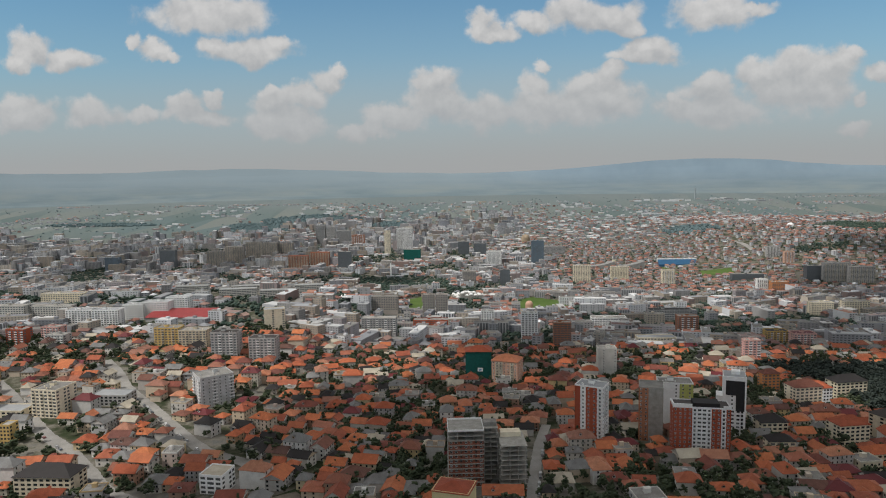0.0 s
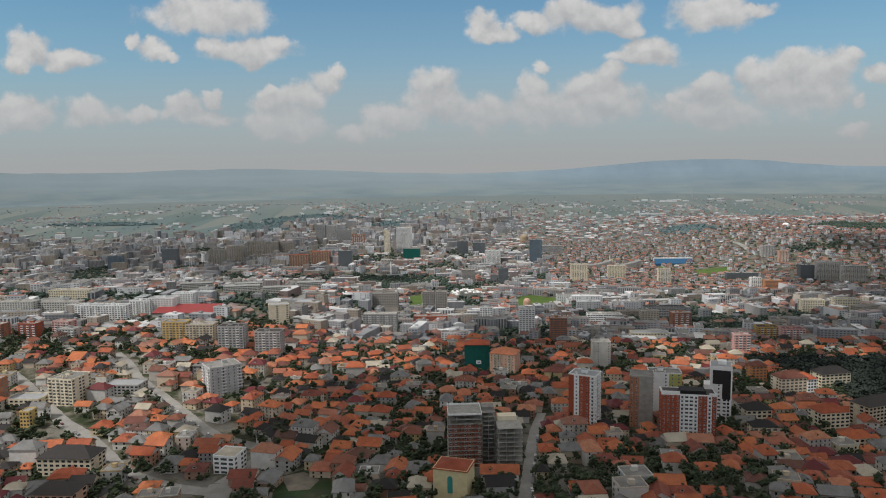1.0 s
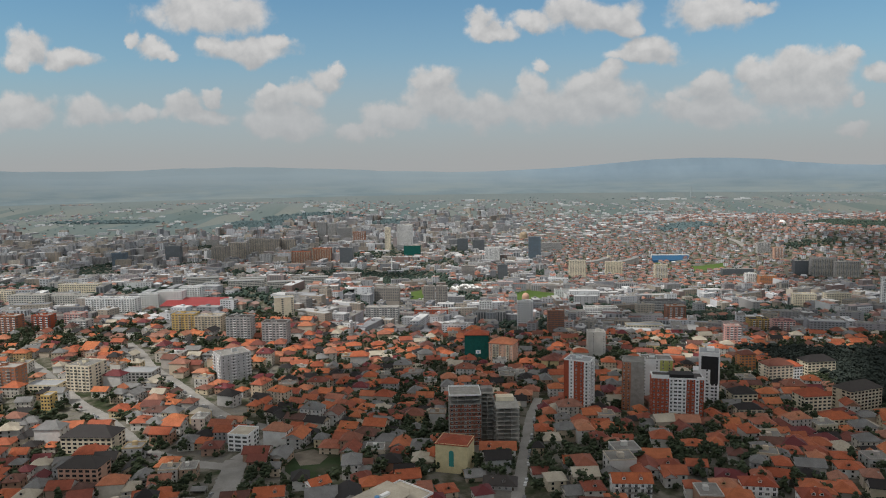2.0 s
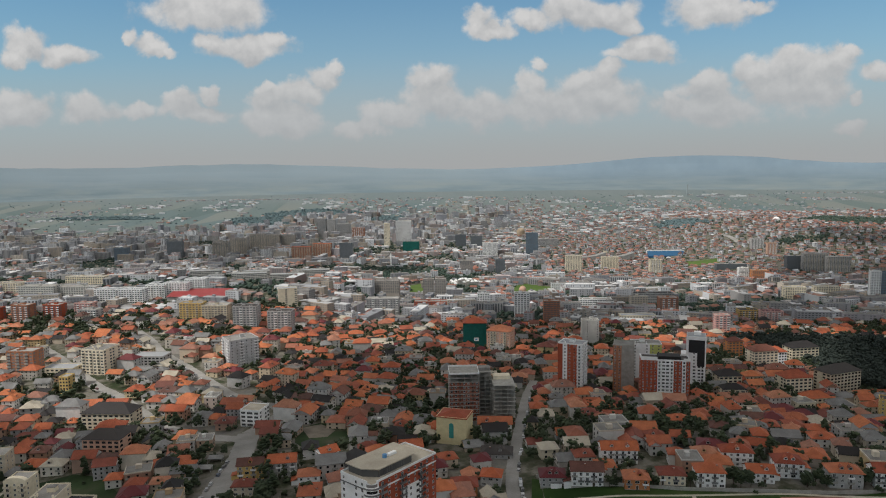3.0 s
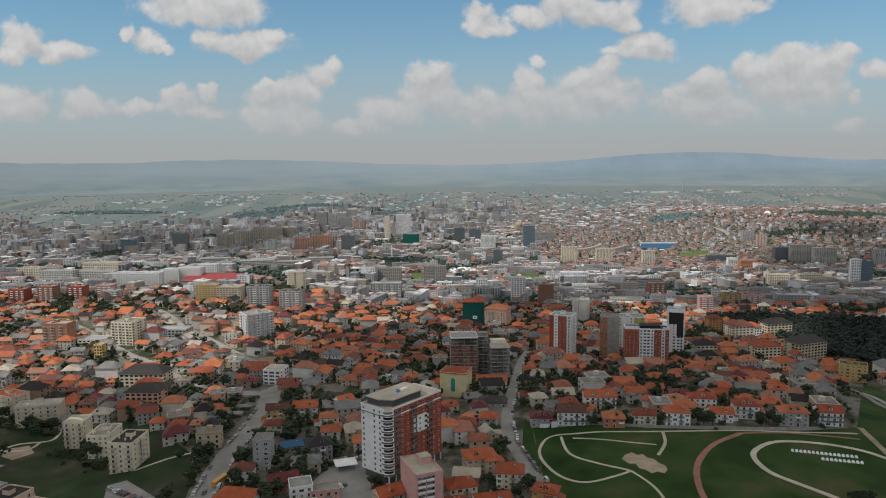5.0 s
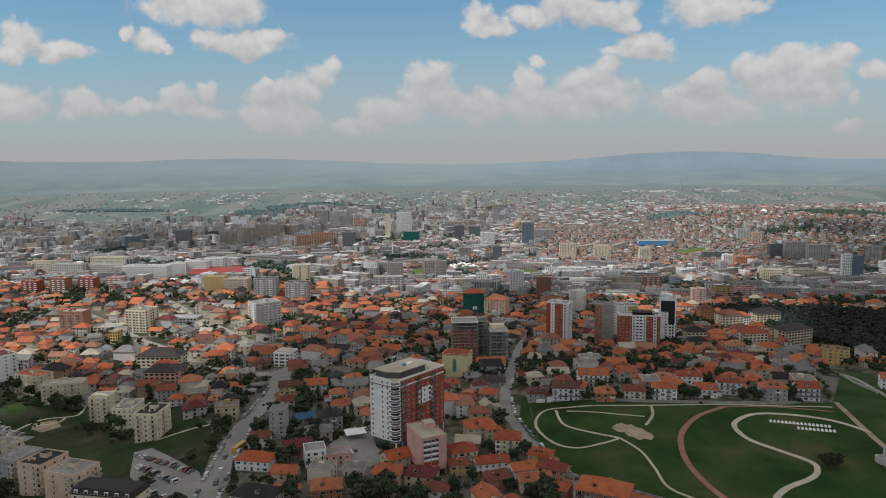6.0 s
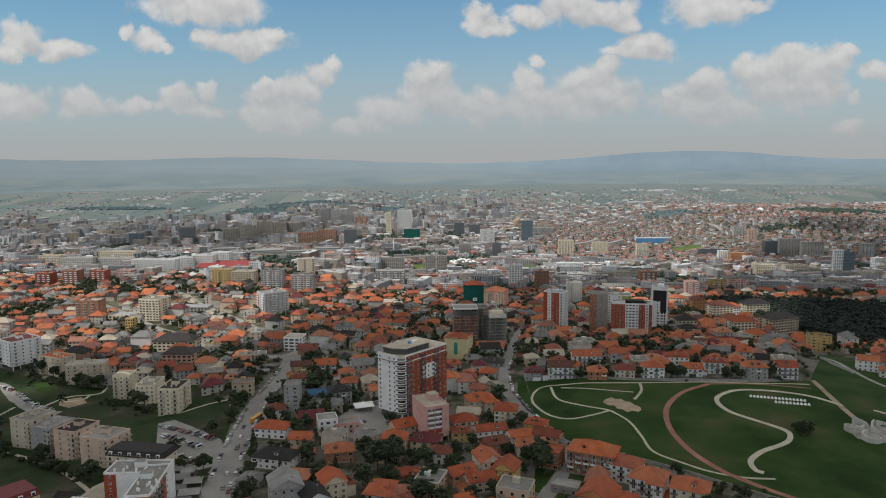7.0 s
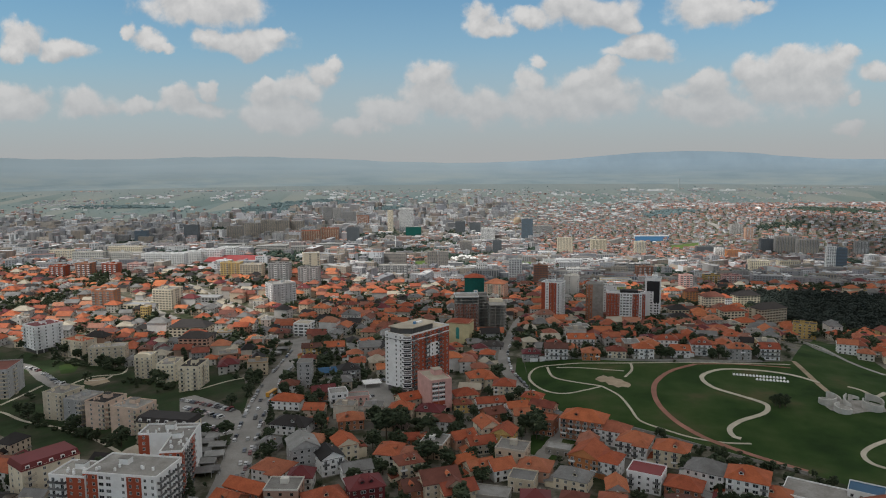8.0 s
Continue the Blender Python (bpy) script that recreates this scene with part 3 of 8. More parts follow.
# ---- ground, backdrop ----
def make_ground():
    xs = sorted(set([*range(-4200, -700, 140), *range(-700, 700, 14), *range(700, 4201, 140)]))
    ys = sorted(set([*range(-420, 700, 14), *range(700, 1700, 50), *range(1700, 4751, 150)]))
    v = [(x, y, terrain(x, y)) for y in ys for x in xs]
    n = len(xs)
    f = [(j * n + i, j * n + i + 1, (j + 1) * n + i + 1, (j + 1) * n + i) for j in range(len(ys) - 1) for i in range(n - 1)]
    d = bpy.data.meshes.new("ground")
    d.from_pydata(v, [], f)
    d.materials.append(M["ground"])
    for p in d.polygons:
        p.use_smooth = True
    tagged(new("ground", d), "rolling city ground with yards, dust and haze-toned distant fields", "ground", kind="structure")


make_ground()


def ridge(x):
    z = 190 + 80 * math.exp(-((x - 1420) / 850) ** 2) + 66 * math.exp(-((x + 1700) / 1100) ** 2) + 70 * math.exp(-((x + 3700) / 900) ** 2)
    return z + 9 * noise.noise(Vector((x * 0.002, 0, 3))) + 4 * noise.noise(Vector((x * 0.0066, 0, 8)))


def make_backdrop():
    """Far hills that close the plain behind the city."""
    g = Geo()
    cols = [(-4300 + i * 60) for i in range(144)]
    def row(x, k):
        y = 4700 - 0.13 * abs(x) * abs(x) / 4300
        foot = terrain(x, y - 170)
        return (x, y - 170 + 170 * k, foot - 3 + (ridge(x) - foot) * (k ** 1.9) * (1 - 0.25 * (1 - k) * noise.noise(Vector((x * 0.004, k * 3, 1)))))
    for x0, x1 in zip(cols, cols[1:]):
        for j in range(8):
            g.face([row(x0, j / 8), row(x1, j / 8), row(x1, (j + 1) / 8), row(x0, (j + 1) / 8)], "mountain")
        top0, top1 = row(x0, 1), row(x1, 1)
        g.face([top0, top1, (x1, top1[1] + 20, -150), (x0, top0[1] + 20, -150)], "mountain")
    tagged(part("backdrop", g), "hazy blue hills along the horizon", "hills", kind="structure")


make_backdrop()


# ---- clouds overhead, out of view, whose shade lies over the near quarters ----
def cloud(x, y, z, rx, ry, seed, mat="cloud"):
    rnd = random.Random(seed)
    bm = bmesh.new()
    for i in range(46):
        a, k = rnd.uniform(0, 2 * math.pi), math.sqrt(rnd.random())
        r = rnd.uniform(0.16, 0.3) * min(rx, ry) * (1.25 - 0.6 * k)
        px, py = math.cos(a) * k * rx * 0.86, math.sin(a) * k * ry * 0.86
        made = bmesh.ops.create_icosphere(bm, subdivisions=2, radius=r, matrix=Matrix.Translation((px, py, r * 0.5)))["verts"]
        for v in made:
            v.co += v.co.normalized() * r * 0.25 * noise.noise(v.co * (3.0 / r))
            v.co.z = max(v.co.z, -8 + 6 * noise.noise(v.co * 0.01))
    d = bpy.data.meshes.new("cloud")
    bm.to_mesh(d)
    bm.free()
    for p in d.polygons:
        p.use_smooth = True
    d.materials.append(M[mat])
    ob = new("cloud", d)
    ob.matrix_basis = pose(x, y, z)
    return tagged(ob, "white cumulus cloud drifting high over the city", "cloud", "cumulus clouds")


def cloud_over(x, y, rx, ry, seed, mat="cloud", height=1500.0):
    """A cloud whose shade falls round the place x, y on the ground."""
    k = height / SUN_WAY.z
    cloud(x + SUN_WAY.x * k, y + SUN_WAY.y * k, height, rx, ry, seed, mat)


cloud_over(150, -40, 640, 340, 3)
cloud_over(380, 400, 400, 340, 4)
cloud_over(-330, -10, 420, 270, 6)
cloud_over(40, 420, 220, 220, 8)
cloud_over(50, 180, 200, 210, 9)
cloud_over(220, 230, 300, 240, 10)
cloud_over(-190, 190, 160, 150, 11)
cloud_over(-240, 258, 170, 105, 17)
cloud_over(-150, 388, 115, 80, 22)
cloud_over(-400, 335, 95, 60, 24)
cloud_over(40, 685, 130, 75, 23)
cloud_over(-85, 335, 120, 110, 18)
cloud_over(-80, 565, 150, 120, 19)
cloud_over(110, 590, 190, 100, 21)
cloud_over(30, 800, 190, 150, 20)
cloud_over(900, 800, 400, 420, 5)
cloud_over(180, 960, 300, 190, 12)
cloud_over(480, 800, 260, 260, 13)
cloud_over(660, 1060, 280, 150, 25)
cloud_over(-285, 318, 75, 60, 29)
cloud_over(-150, 455, 105, 80, 30)
cloud_over(-60, 460, 75, 80, 31)
cloud_over(340, 890, 150, 85, 32)
cloud_over(900, 1520, 330, 330, 26, "thin_cloud")
cloud_over(1120, 1900, 320, 260, 27, "thin_cloud")
cloud_over(690, 1330, 260, 110, 28)
cloud_over(-1150, 2150, 640, 560, 14, "thin_cloud")
cloud_over(-420, 1750, 260, 200, 15, "thin_cloud")

# ---- kinds of things ----
def window_geo(w=1.25, h=1.45, mullion=True):
    g = Geo()
    for x0, z0, x1, z1 in ((-w / 2, 0, w / 2, 0.1), (-w / 2, h - 0.1, w / 2, h), (-w / 2, 0.1, -w / 2 + 0.1, h - 0.1), (w / 2 - 0.1, 0.1, w / 2, h - 0.1)):
        g.box(x0, -0.06, z0, x1, 0.03, z1, "frame")
    if mullion:
        g.box(-0.04, -0.05, 0.1, 0.04, 0.03, h - 0.1, "frame")
    g.face([(-w / 2 + 0.1, -0.02, 0.1), (w / 2 - 0.1, -0.02, 0.1), (w / 2 - 0.1, -0.02, h - 0.1), (-w / 2 + 0.1, -0.02, h - 0.1)], "glass")
    return g


WINDOW = window_geo().mesh("window")
WINDOW_WIDE = window_geo(2.3, 1.5).mesh("wide_window")
WINDOW_TALL = window_geo(1.5, 2.1).mesh("balcony_window")


def balcony_geo(w, solid="rail"):
    g = Geo()
    g.box(-w / 2, -1.25, -0.16, w / 2, 0.0, 0.0, "concrete")
    g.box(-w / 2, -1.25, 0.0, w / 2, -1.17, 0.95, solid)
    for s in (-1, 1):
        g.box(s * w / 2 - 0.04, -1.17, 0.0, s * w / 2 + 0.04, 0.0, 0.95, solid)
    return g


BALCONY = {k: balcony_geo(3.0, k).mesh("balcony") for k in ("rail", "white", "concrete", "beige")}


def roof_geo(w, d, h, style, mat, over=0.75, pitch=0.54, wall=None, x0=0.0, y0=0.0, g=None):
    """A pitched roof over a w x d plan with its middle at x0, y0: eaves with thickness, slopes, ridge capping."""
    g = g or Geo()
    turn = d > w
    a, b = (d, w) if turn else (w, d)
    A, B = a / 2 + over, b / 2 + over
    rise = B * pitch
    R = max(A - B, 0.15) if style == "hip" else A
    def q(x, y, z):
        return (x0 + (y if turn else x), y0 + (x if turn else y), z)
    def f(pts, m):
        g.face(pts[::-1] if turn else pts, m)
    e = [q(-A, -B, h), q(A, -B, h), q(A, B, h), q(-A, B, h)]
    lo = [(p[0], p[1], p[2] - 0.22) for p in e]
    top = [q(-R, 0, h + rise), q(R, 0, h + rise)]
    f([e[0], e[1], top[1], top[0]], mat)
    f([e[2], e[3], top[0], top[1]], mat)
    if style == "hip":
        f([e[1], e[2], top[1]], mat)
        f([e[3], e[0], top[0]], mat)
    else:
        for s, i, j, k in ((1, 1, 2, 1), (-1, 3, 0, 0)):
            r = s * (A - over)
            f([q(r, -s * (B - over), h - 0.1), q(r, s * (B - over), h - 0.1), q(r, 0, h + rise - 0.25)], wall or mat)
    for i in range(4):
        j = (i + 1) % 4
        f([lo[i], lo[j], e[j], e[i]], mat)
    f(lo[::-1], wall or mat)
    # ridge capping
    n = len(g.v)
    c = [q(-R, -0.16, h + rise - 0.03), q(R, -0.16, h + rise - 0.03), q(R, 0.16, h + rise - 0.03), q(-R, 0.16, h + rise - 0.03), q(-R, 0, h + rise + 0.13), q(R, 0, h + rise + 0.13)]
    f([c[0], c[1], c[5], c[4]], mat)
    f([c[2], c[3], c[4], c[5]], mat)
    return g


def dormer(r, x, d, h, mat, wall, over=0.75, pitch=0.54):
    """A small gabled dormer on the front slope of a roof whose ridge runs sideways."""
    B = d / 2 + over
    y0, y1 = -B * 0.66, -B * 0.1
    z0 = h + (y0 + B) * pitch
    z1 = z0 + 1.25
    r.box(x - 0.95, y0, z0 - 0.3, x + 0.95, y1, z1, wall)
    r.box(x - 0.6, y0 - 0.04, z0 + 0.25, x + 0.6, y0 + 0.02, z1 - 0.1, "glass")
    r.face([(x - 0.95, y0, z1), (x + 0.95, y0, z1), (x, y0, z1 + 0.62)], wall)
    for k in (-1, 1):
        a, b, c, e = (x + k * 1.3, y0 - 0.35, z1 - 0.22), (x, y0 - 0.35, z1 + 0.7), (x, y1 + 0.6, z1 + 0.7), (x + k * 1.3, y1 + 0.6, z1 - 0.22)
        r.face([a, e, c, b] if k > 0 else [a, b, c, e], mat)
        r.face([(q[0], q[1], q[2] - 0.12) for q in ([a, b, c, e] if k > 0 else [a, e, c, b])], mat)


def chimney_geo(h):
    g = Geo()
    g.box(-0.35, -0.3, -1.5, 0.35, 0.3, h, "rawbrick")
    g.box(-0.45, -0.4, h, 0.45, 0.4, h + 0.15, "concrete")
    return g


CHIMNEY = chimney_geo(1.4).mesh("chimney")
DOOR_GEO = Geo()
DOOR_GEO.box(-0.6, -0.08, 0.0, 0.6, 0.02, 2.15, "bark")
DOOR_GEO.box(-0.75, -0.05, 0.0, -0.6, 0.02, 2.3, "frame")
DOOR_GEO.box(0.6, -0.05, 0.0, 0.75, 0.02, 2.3, "frame")
DOOR_GEO.box(-0.6, -0.05, 2.15, 0.6, 0.02, 2.3, "frame")
DOOR = DOOR_GEO.mesh("door")

PAINT_WORDS = {"white": "white-painted", "cream": "cream-painted", "beige": "stained beige", "yellow": "yellow-painted", "grey": "grey-rendered", "pink": "pink-painted",
               "salmon": "salmon-painted", "orange": "orange-painted", "rawbrick": "unplastered brick", "plaster": "plastered", "brickred": "red-clad", "roof_wine": "dark red", "pinkish": "faded pink", "concrete": "bare concrete"}
ROOF_WORDS = {"roof": "orange clay tile roof", "roof_dark": "dark metal roof", "roof_grey": "grey sheet roof", "roof_red": "bright red roof", "roof_wine": "wine-red roof", "roof_blue": "blue sheet roof", "tar": "flat gravelled roof", "tan_roof": "flat tan roof"}
ROOF_KIND = {"hip": "hipped", "gable": "gabled", "flat": "flat"}
STOREY = 2.75


def flat_roof_geo(w, d, h, mat, wall):
    g = Geo()
    g.box(-w / 2 - 0.12, -d / 2 - 0.12, h, w / 2 + 0.12, d / 2 + 0.12, h + 0.25, wall)
    for x0, y0, x1, y1 in ((-w / 2 - 0.12, -d / 2 - 0.12, w / 2 + 0.12, -d / 2 + 0.15), (-w / 2 - 0.12, d / 2 - 0.15, w / 2 + 0.12, d / 2 + 0.12),
                           (-w / 2 - 0.12, -d / 2 + 0.15, -w / 2 + 0.15, d / 2 - 0.15), (w / 2 - 0.15, -d / 2 + 0.15, w / 2 + 0.12, d / 2 - 0.15)):
        g.box(x0, y0, h + 0.25, x1, y1, h + 0.8, wall)
    g.face([(-w / 2 + 0.15, -d / 2 + 0.15, h + 0.255), (w / 2 - 0.15, -d / 2 + 0.15, h + 0.255), (w / 2 - 0.15, d / 2 - 0.15, h + 0.255), (-w / 2 + 0.15, d / 2 - 0.15, h + 0.255)], mat)
    return g


TAKEN = []      # footprints already built on: x, y, radius


def house(at, turn=0.0, w=11.0, d=10.0, n=2, roof="hip", wall="plaster", tile="roof", balcony=0, wing=0.0, seed=None):
    """A family house: walls, roof, chimney, door, every window, balconies."""
    x, y = at
    w, d, wing = w * 0.85, d * 0.85, wing * 0.85
    rnd = random.Random(seed if seed is not None else int(x * 13 + y * 7))
    TAKEN.append((x, y, max(w, d) * 0.62))
    h = n * STOREY + 0.5
    label = "%s %d-storey house with a %s %s" % (PAINT_WORDS[wall], n, ROOF_KIND[roof], ROOF_WORDS[tile])
    root = group_root("house", pose(x, y, terrain(x, y), 0, 0, turn), label, "house", "family houses of the hillside quarter")
    g = Geo()
    g.box(-w / 2, -d / 2, -4.0, w / 2, d / 2, h - 0.02, wall, bottom=False)
    g.box(-w / 2 - 0.06, -d / 2 - 0.06, -4.0, w / 2 + 0.06, d / 2 + 0.06, 0.35, "concrete", bottom=False)
    if wing:
        g.box(w / 2 - w * 0.45, -d / 2 - wing, -4.0, w / 2, -d / 2 + 0.3, h - 0.3, wall, bottom=False)
    part("wall", g, root)
    if roof == "flat":
        part("roof", flat_roof_geo(w, d, h, tile, wall), root)
    else:
        r = roof_geo(w, d, h, roof, tile, wall=wall)
        if wing:
            roof_geo(w * 0.45, wing + d * 0.5, h - 0.25, roof, tile, wall=wall, x0=w / 2 - w * 0.225, y0=-d / 2 - wing + (wing + d * 0.5) / 2, g=r)
        top = part("roof", r, root)
        if w >= d and rnd.random() < 0.55:
            for dx in rnd.choice(((0.0,), (-0.22, 0.22), (-0.25,), (0.2,))):
                g = Geo()
                dormer(g, dx * w * (0.6 if roof == "hip" else 1.0), d, h, tile, wall)
                part("dormer", g, top)
        part("chimney", CHIMNEY, top, at=pose(rnd.uniform(-0.25, 0.25) * w, rnd.choice((-1, 1)) * d * 0.18, h + min(w, d) * 0.12))
    if rnd.random() < 0.5 and roof != "flat":
        aw, ad, ah, s = rnd.uniform(3.0, 5.0), d * rnd.uniform(0.45, 0.8), 2.5 if n < 3 or rnd.random() < 0.5 else 5.2, rnd.choice((-1, 1))
        g = Geo()
        a0, a1 = sorted((s * (w / 2 + 0.02), s * (w / 2 + aw)))
        y1 = d / 2 - rnd.uniform(0, d - ad)
        g.box(a0, y1 - ad, -4, a1, y1, ah, wall, bottom=False)
        hi, lo = ah + 1.3, ah + 0.1
        z0, z1 = (lo, hi) if s < 0 else (hi, lo)
        b0, b1 = (a0 - 0.4, a1) if s < 0 else (a0, a1 + 0.4)
        g.solid([(b0, y1 - ad - 0.3, z0), (b1, y1 - ad - 0.3, z1), (b1, y1 + 0.3, z1), (b0, y1 + 0.3, z0), (b0, y1 - ad - 0.3, z0 - 0.15), (b1, y1 - ad - 0.3, z1 - 0.15), (b1, y1 + 0.3, z1 - 0.15), (b0, y1 + 0.3, z0 - 0.15)],
                [(0, 1, 2, 3), (4, 5, 1, 0), (5, 6, 2, 1), (6, 7, 3, 2), (7, 4, 0, 3), (7, 6, 5, 4)], rnd.choice((tile, tile, "roof_grey", "roof")))
        part("annex", g, root, "lean-to annex with a sloping roof")
    front = -d / 2
    bays = max(int(w / 3.3), 2)
    side = max(int(d / 3.8), 2)
    door = rnd.randrange(bays)
    for k in range(n):
        z = 0.9 + k * STOREY
        for b in range(bays):
            bx = -w / 2 + (b + 0.5) * w / bays
            f = front - (wing if wing and bx > w / 2 - w * 0.45 else 0)
            if k == 0 and b == door:
                part("door", DOOR, root, at=pose(bx, f, 0.3))
                continue
            if balcony and k > 0 and b % balcony == 0:
                out = part("balcony", BALCONY[rnd.choice(("rail", "white", "concrete"))], root, at=pose(bx, f, z - 0.5))
                part("balcony_door", WINDOW_TALL, out, at=pose(0, 0, 0.05))
            else:
                part("window", WINDOW_WIDE if rnd.random() < 0.25 else WINDOW, root, at=pose(bx, f, z))
        for s in (-1, 1):
            for b in range(side):
                if rnd.random() < 0.8:
                    part("window", WINDOW, root, at=pose(s * w / 2, -d / 2 + (b + 0.5) * d / side, z, 0, 0, 90 * s))
    return root


def simple_house_parts(w, d, n, roof, wall, tile, wing, seed, dormers=False):
    """Walls with their small windows set in, and the roof, of a house that is seen from farther off."""
    rnd = random.Random(seed)
    h = n * STOREY + 0.4
    g = Geo()
    g.box(-w / 2, -d / 2, -6.0, w / 2, d / 2, h - 0.02, wall, bottom=False)
    if wing:
        g.box(-w / 2, -d / 2 - wing, -6.0, -w / 2 + w * 0.45, -d / 2 + 0.3, h - 0.3, wall, bottom=False)
    for k in range(n):
        z = 0.9 + k * STOREY
        bays = max(int(w / 3.4), 2)
        for b in range(bays):
            bx = -w / 2 + (b + 0.5) * w / bays
            f = -d / 2 - (wing if wing and bx < -w / 2 + w * 0.45 else 0)
            g.box(bx - 0.55, f - 0.05, z, bx + 0.55, f + 0.05, z + 1.3, "glass")
            if k and rnd.random() < 0.3:
                g.box(bx - 1.5, f - 1.1, z - 0.7, bx + 1.5, f, z - 0.55, "concrete")
                g.box(bx - 1.5, f - 1.1, z - 0.55, bx + 1.5, f - 1.0, z + 0.3, "white")
        for s in (-1, 1):
            for b in range(2):
                by = -d / 2 + (b + 0.5) * d / 2
                g.box(s * w / 2 - 0.05, by - 0.6, z, s * w / 2 + 0.05, by + 0.6, z + 1.4, "glass")
    if roof == "flat":
        r = flat_roof_geo(w, d, h, tile, wall)
        r.box(-1.5, 0, h + 0.25, 1.5, 2.5, h + 2.6, wall)
    else:
        r = roof_geo(w, d, h, roof, tile, wall=wall)
        if wing:
            roof_geo(w * 0.45, wing + d * 0.5, h - 0.25, roof, tile, wall=wall, x0=-w / 2 + w * 0.225, y0=-d / 2 - wing + (wing + d * 0.5) / 2, g=r)
        elif dormers and w >= d and seed % 2 == 0:
            dormer(r, rnd.uniform(-0.15, 0.15) * w, d, h, tile, wall)
    return g, r, h


def make_house_kinds():
    kinds = []
    for i, (w, d, n, roof, wall, tile, wing) in enumerate([
            (11, 10, 2, "hip", "plaster", "roof", 0), (13, 10, 2, "gable", "plaster", "roof", 0), (11, 12, 2, "hip", "plaster", "roof", 0), (13, 10, 2, "hip", "plaster", "roof", 3.5),
            (10, 10, 2, "hip", "plaster", "roof", 0), (14, 11, 3, "gable", "white", "roof", 0), (12, 11, 3, "hip", "white", "roof", 3), (10, 9, 1, "gable", "plaster", "roof", 0),
            (12, 10, 2, "gable", "cream", "roof", 3), (11, 11, 2, "hip", "rawbrick", "roof", 0), (13, 10, 2, "gable", "grey", "roof_dark", 0), (12, 11, 3, "flat", "white", "tar", 0),
            (14, 11, 3, "hip", "cream", "roof", 0), (11, 9, 2, "gable", "grey", "roof_grey", 0), (13, 12, 2, "hip", "white", "roof_dark", 0), (12, 11, 2, "hip", "plaster", "roof_wine", 0)]):
        g, r, h = simple_house_parts(w, d, n, roof, wall, tile, wing, i)
        label = "%s %d-storey house with a %s %s" % (PAINT_WORDS[wall], n, ROOF_KIND[roof], ROOF_WORDS[tile])
        kinds.append((g.mesh("wall"), r.mesh("roof"), h, label, max(w, d), roof))
    return kinds


def place_simple_house(kind, x, y, turn, group):
    walls, roof, h, label, size, style = kind
    root = group_root("house", pose(x, y, terrain(x, y), 0, 0, turn), label, "house", group)
    part("wall", walls, root)
    top = part("roof", roof, root)
    if style != "flat":
        part("chimney", CHIMNEY, top, at=pose(size * 0.16, 1.6, h + 1.3))
    return root


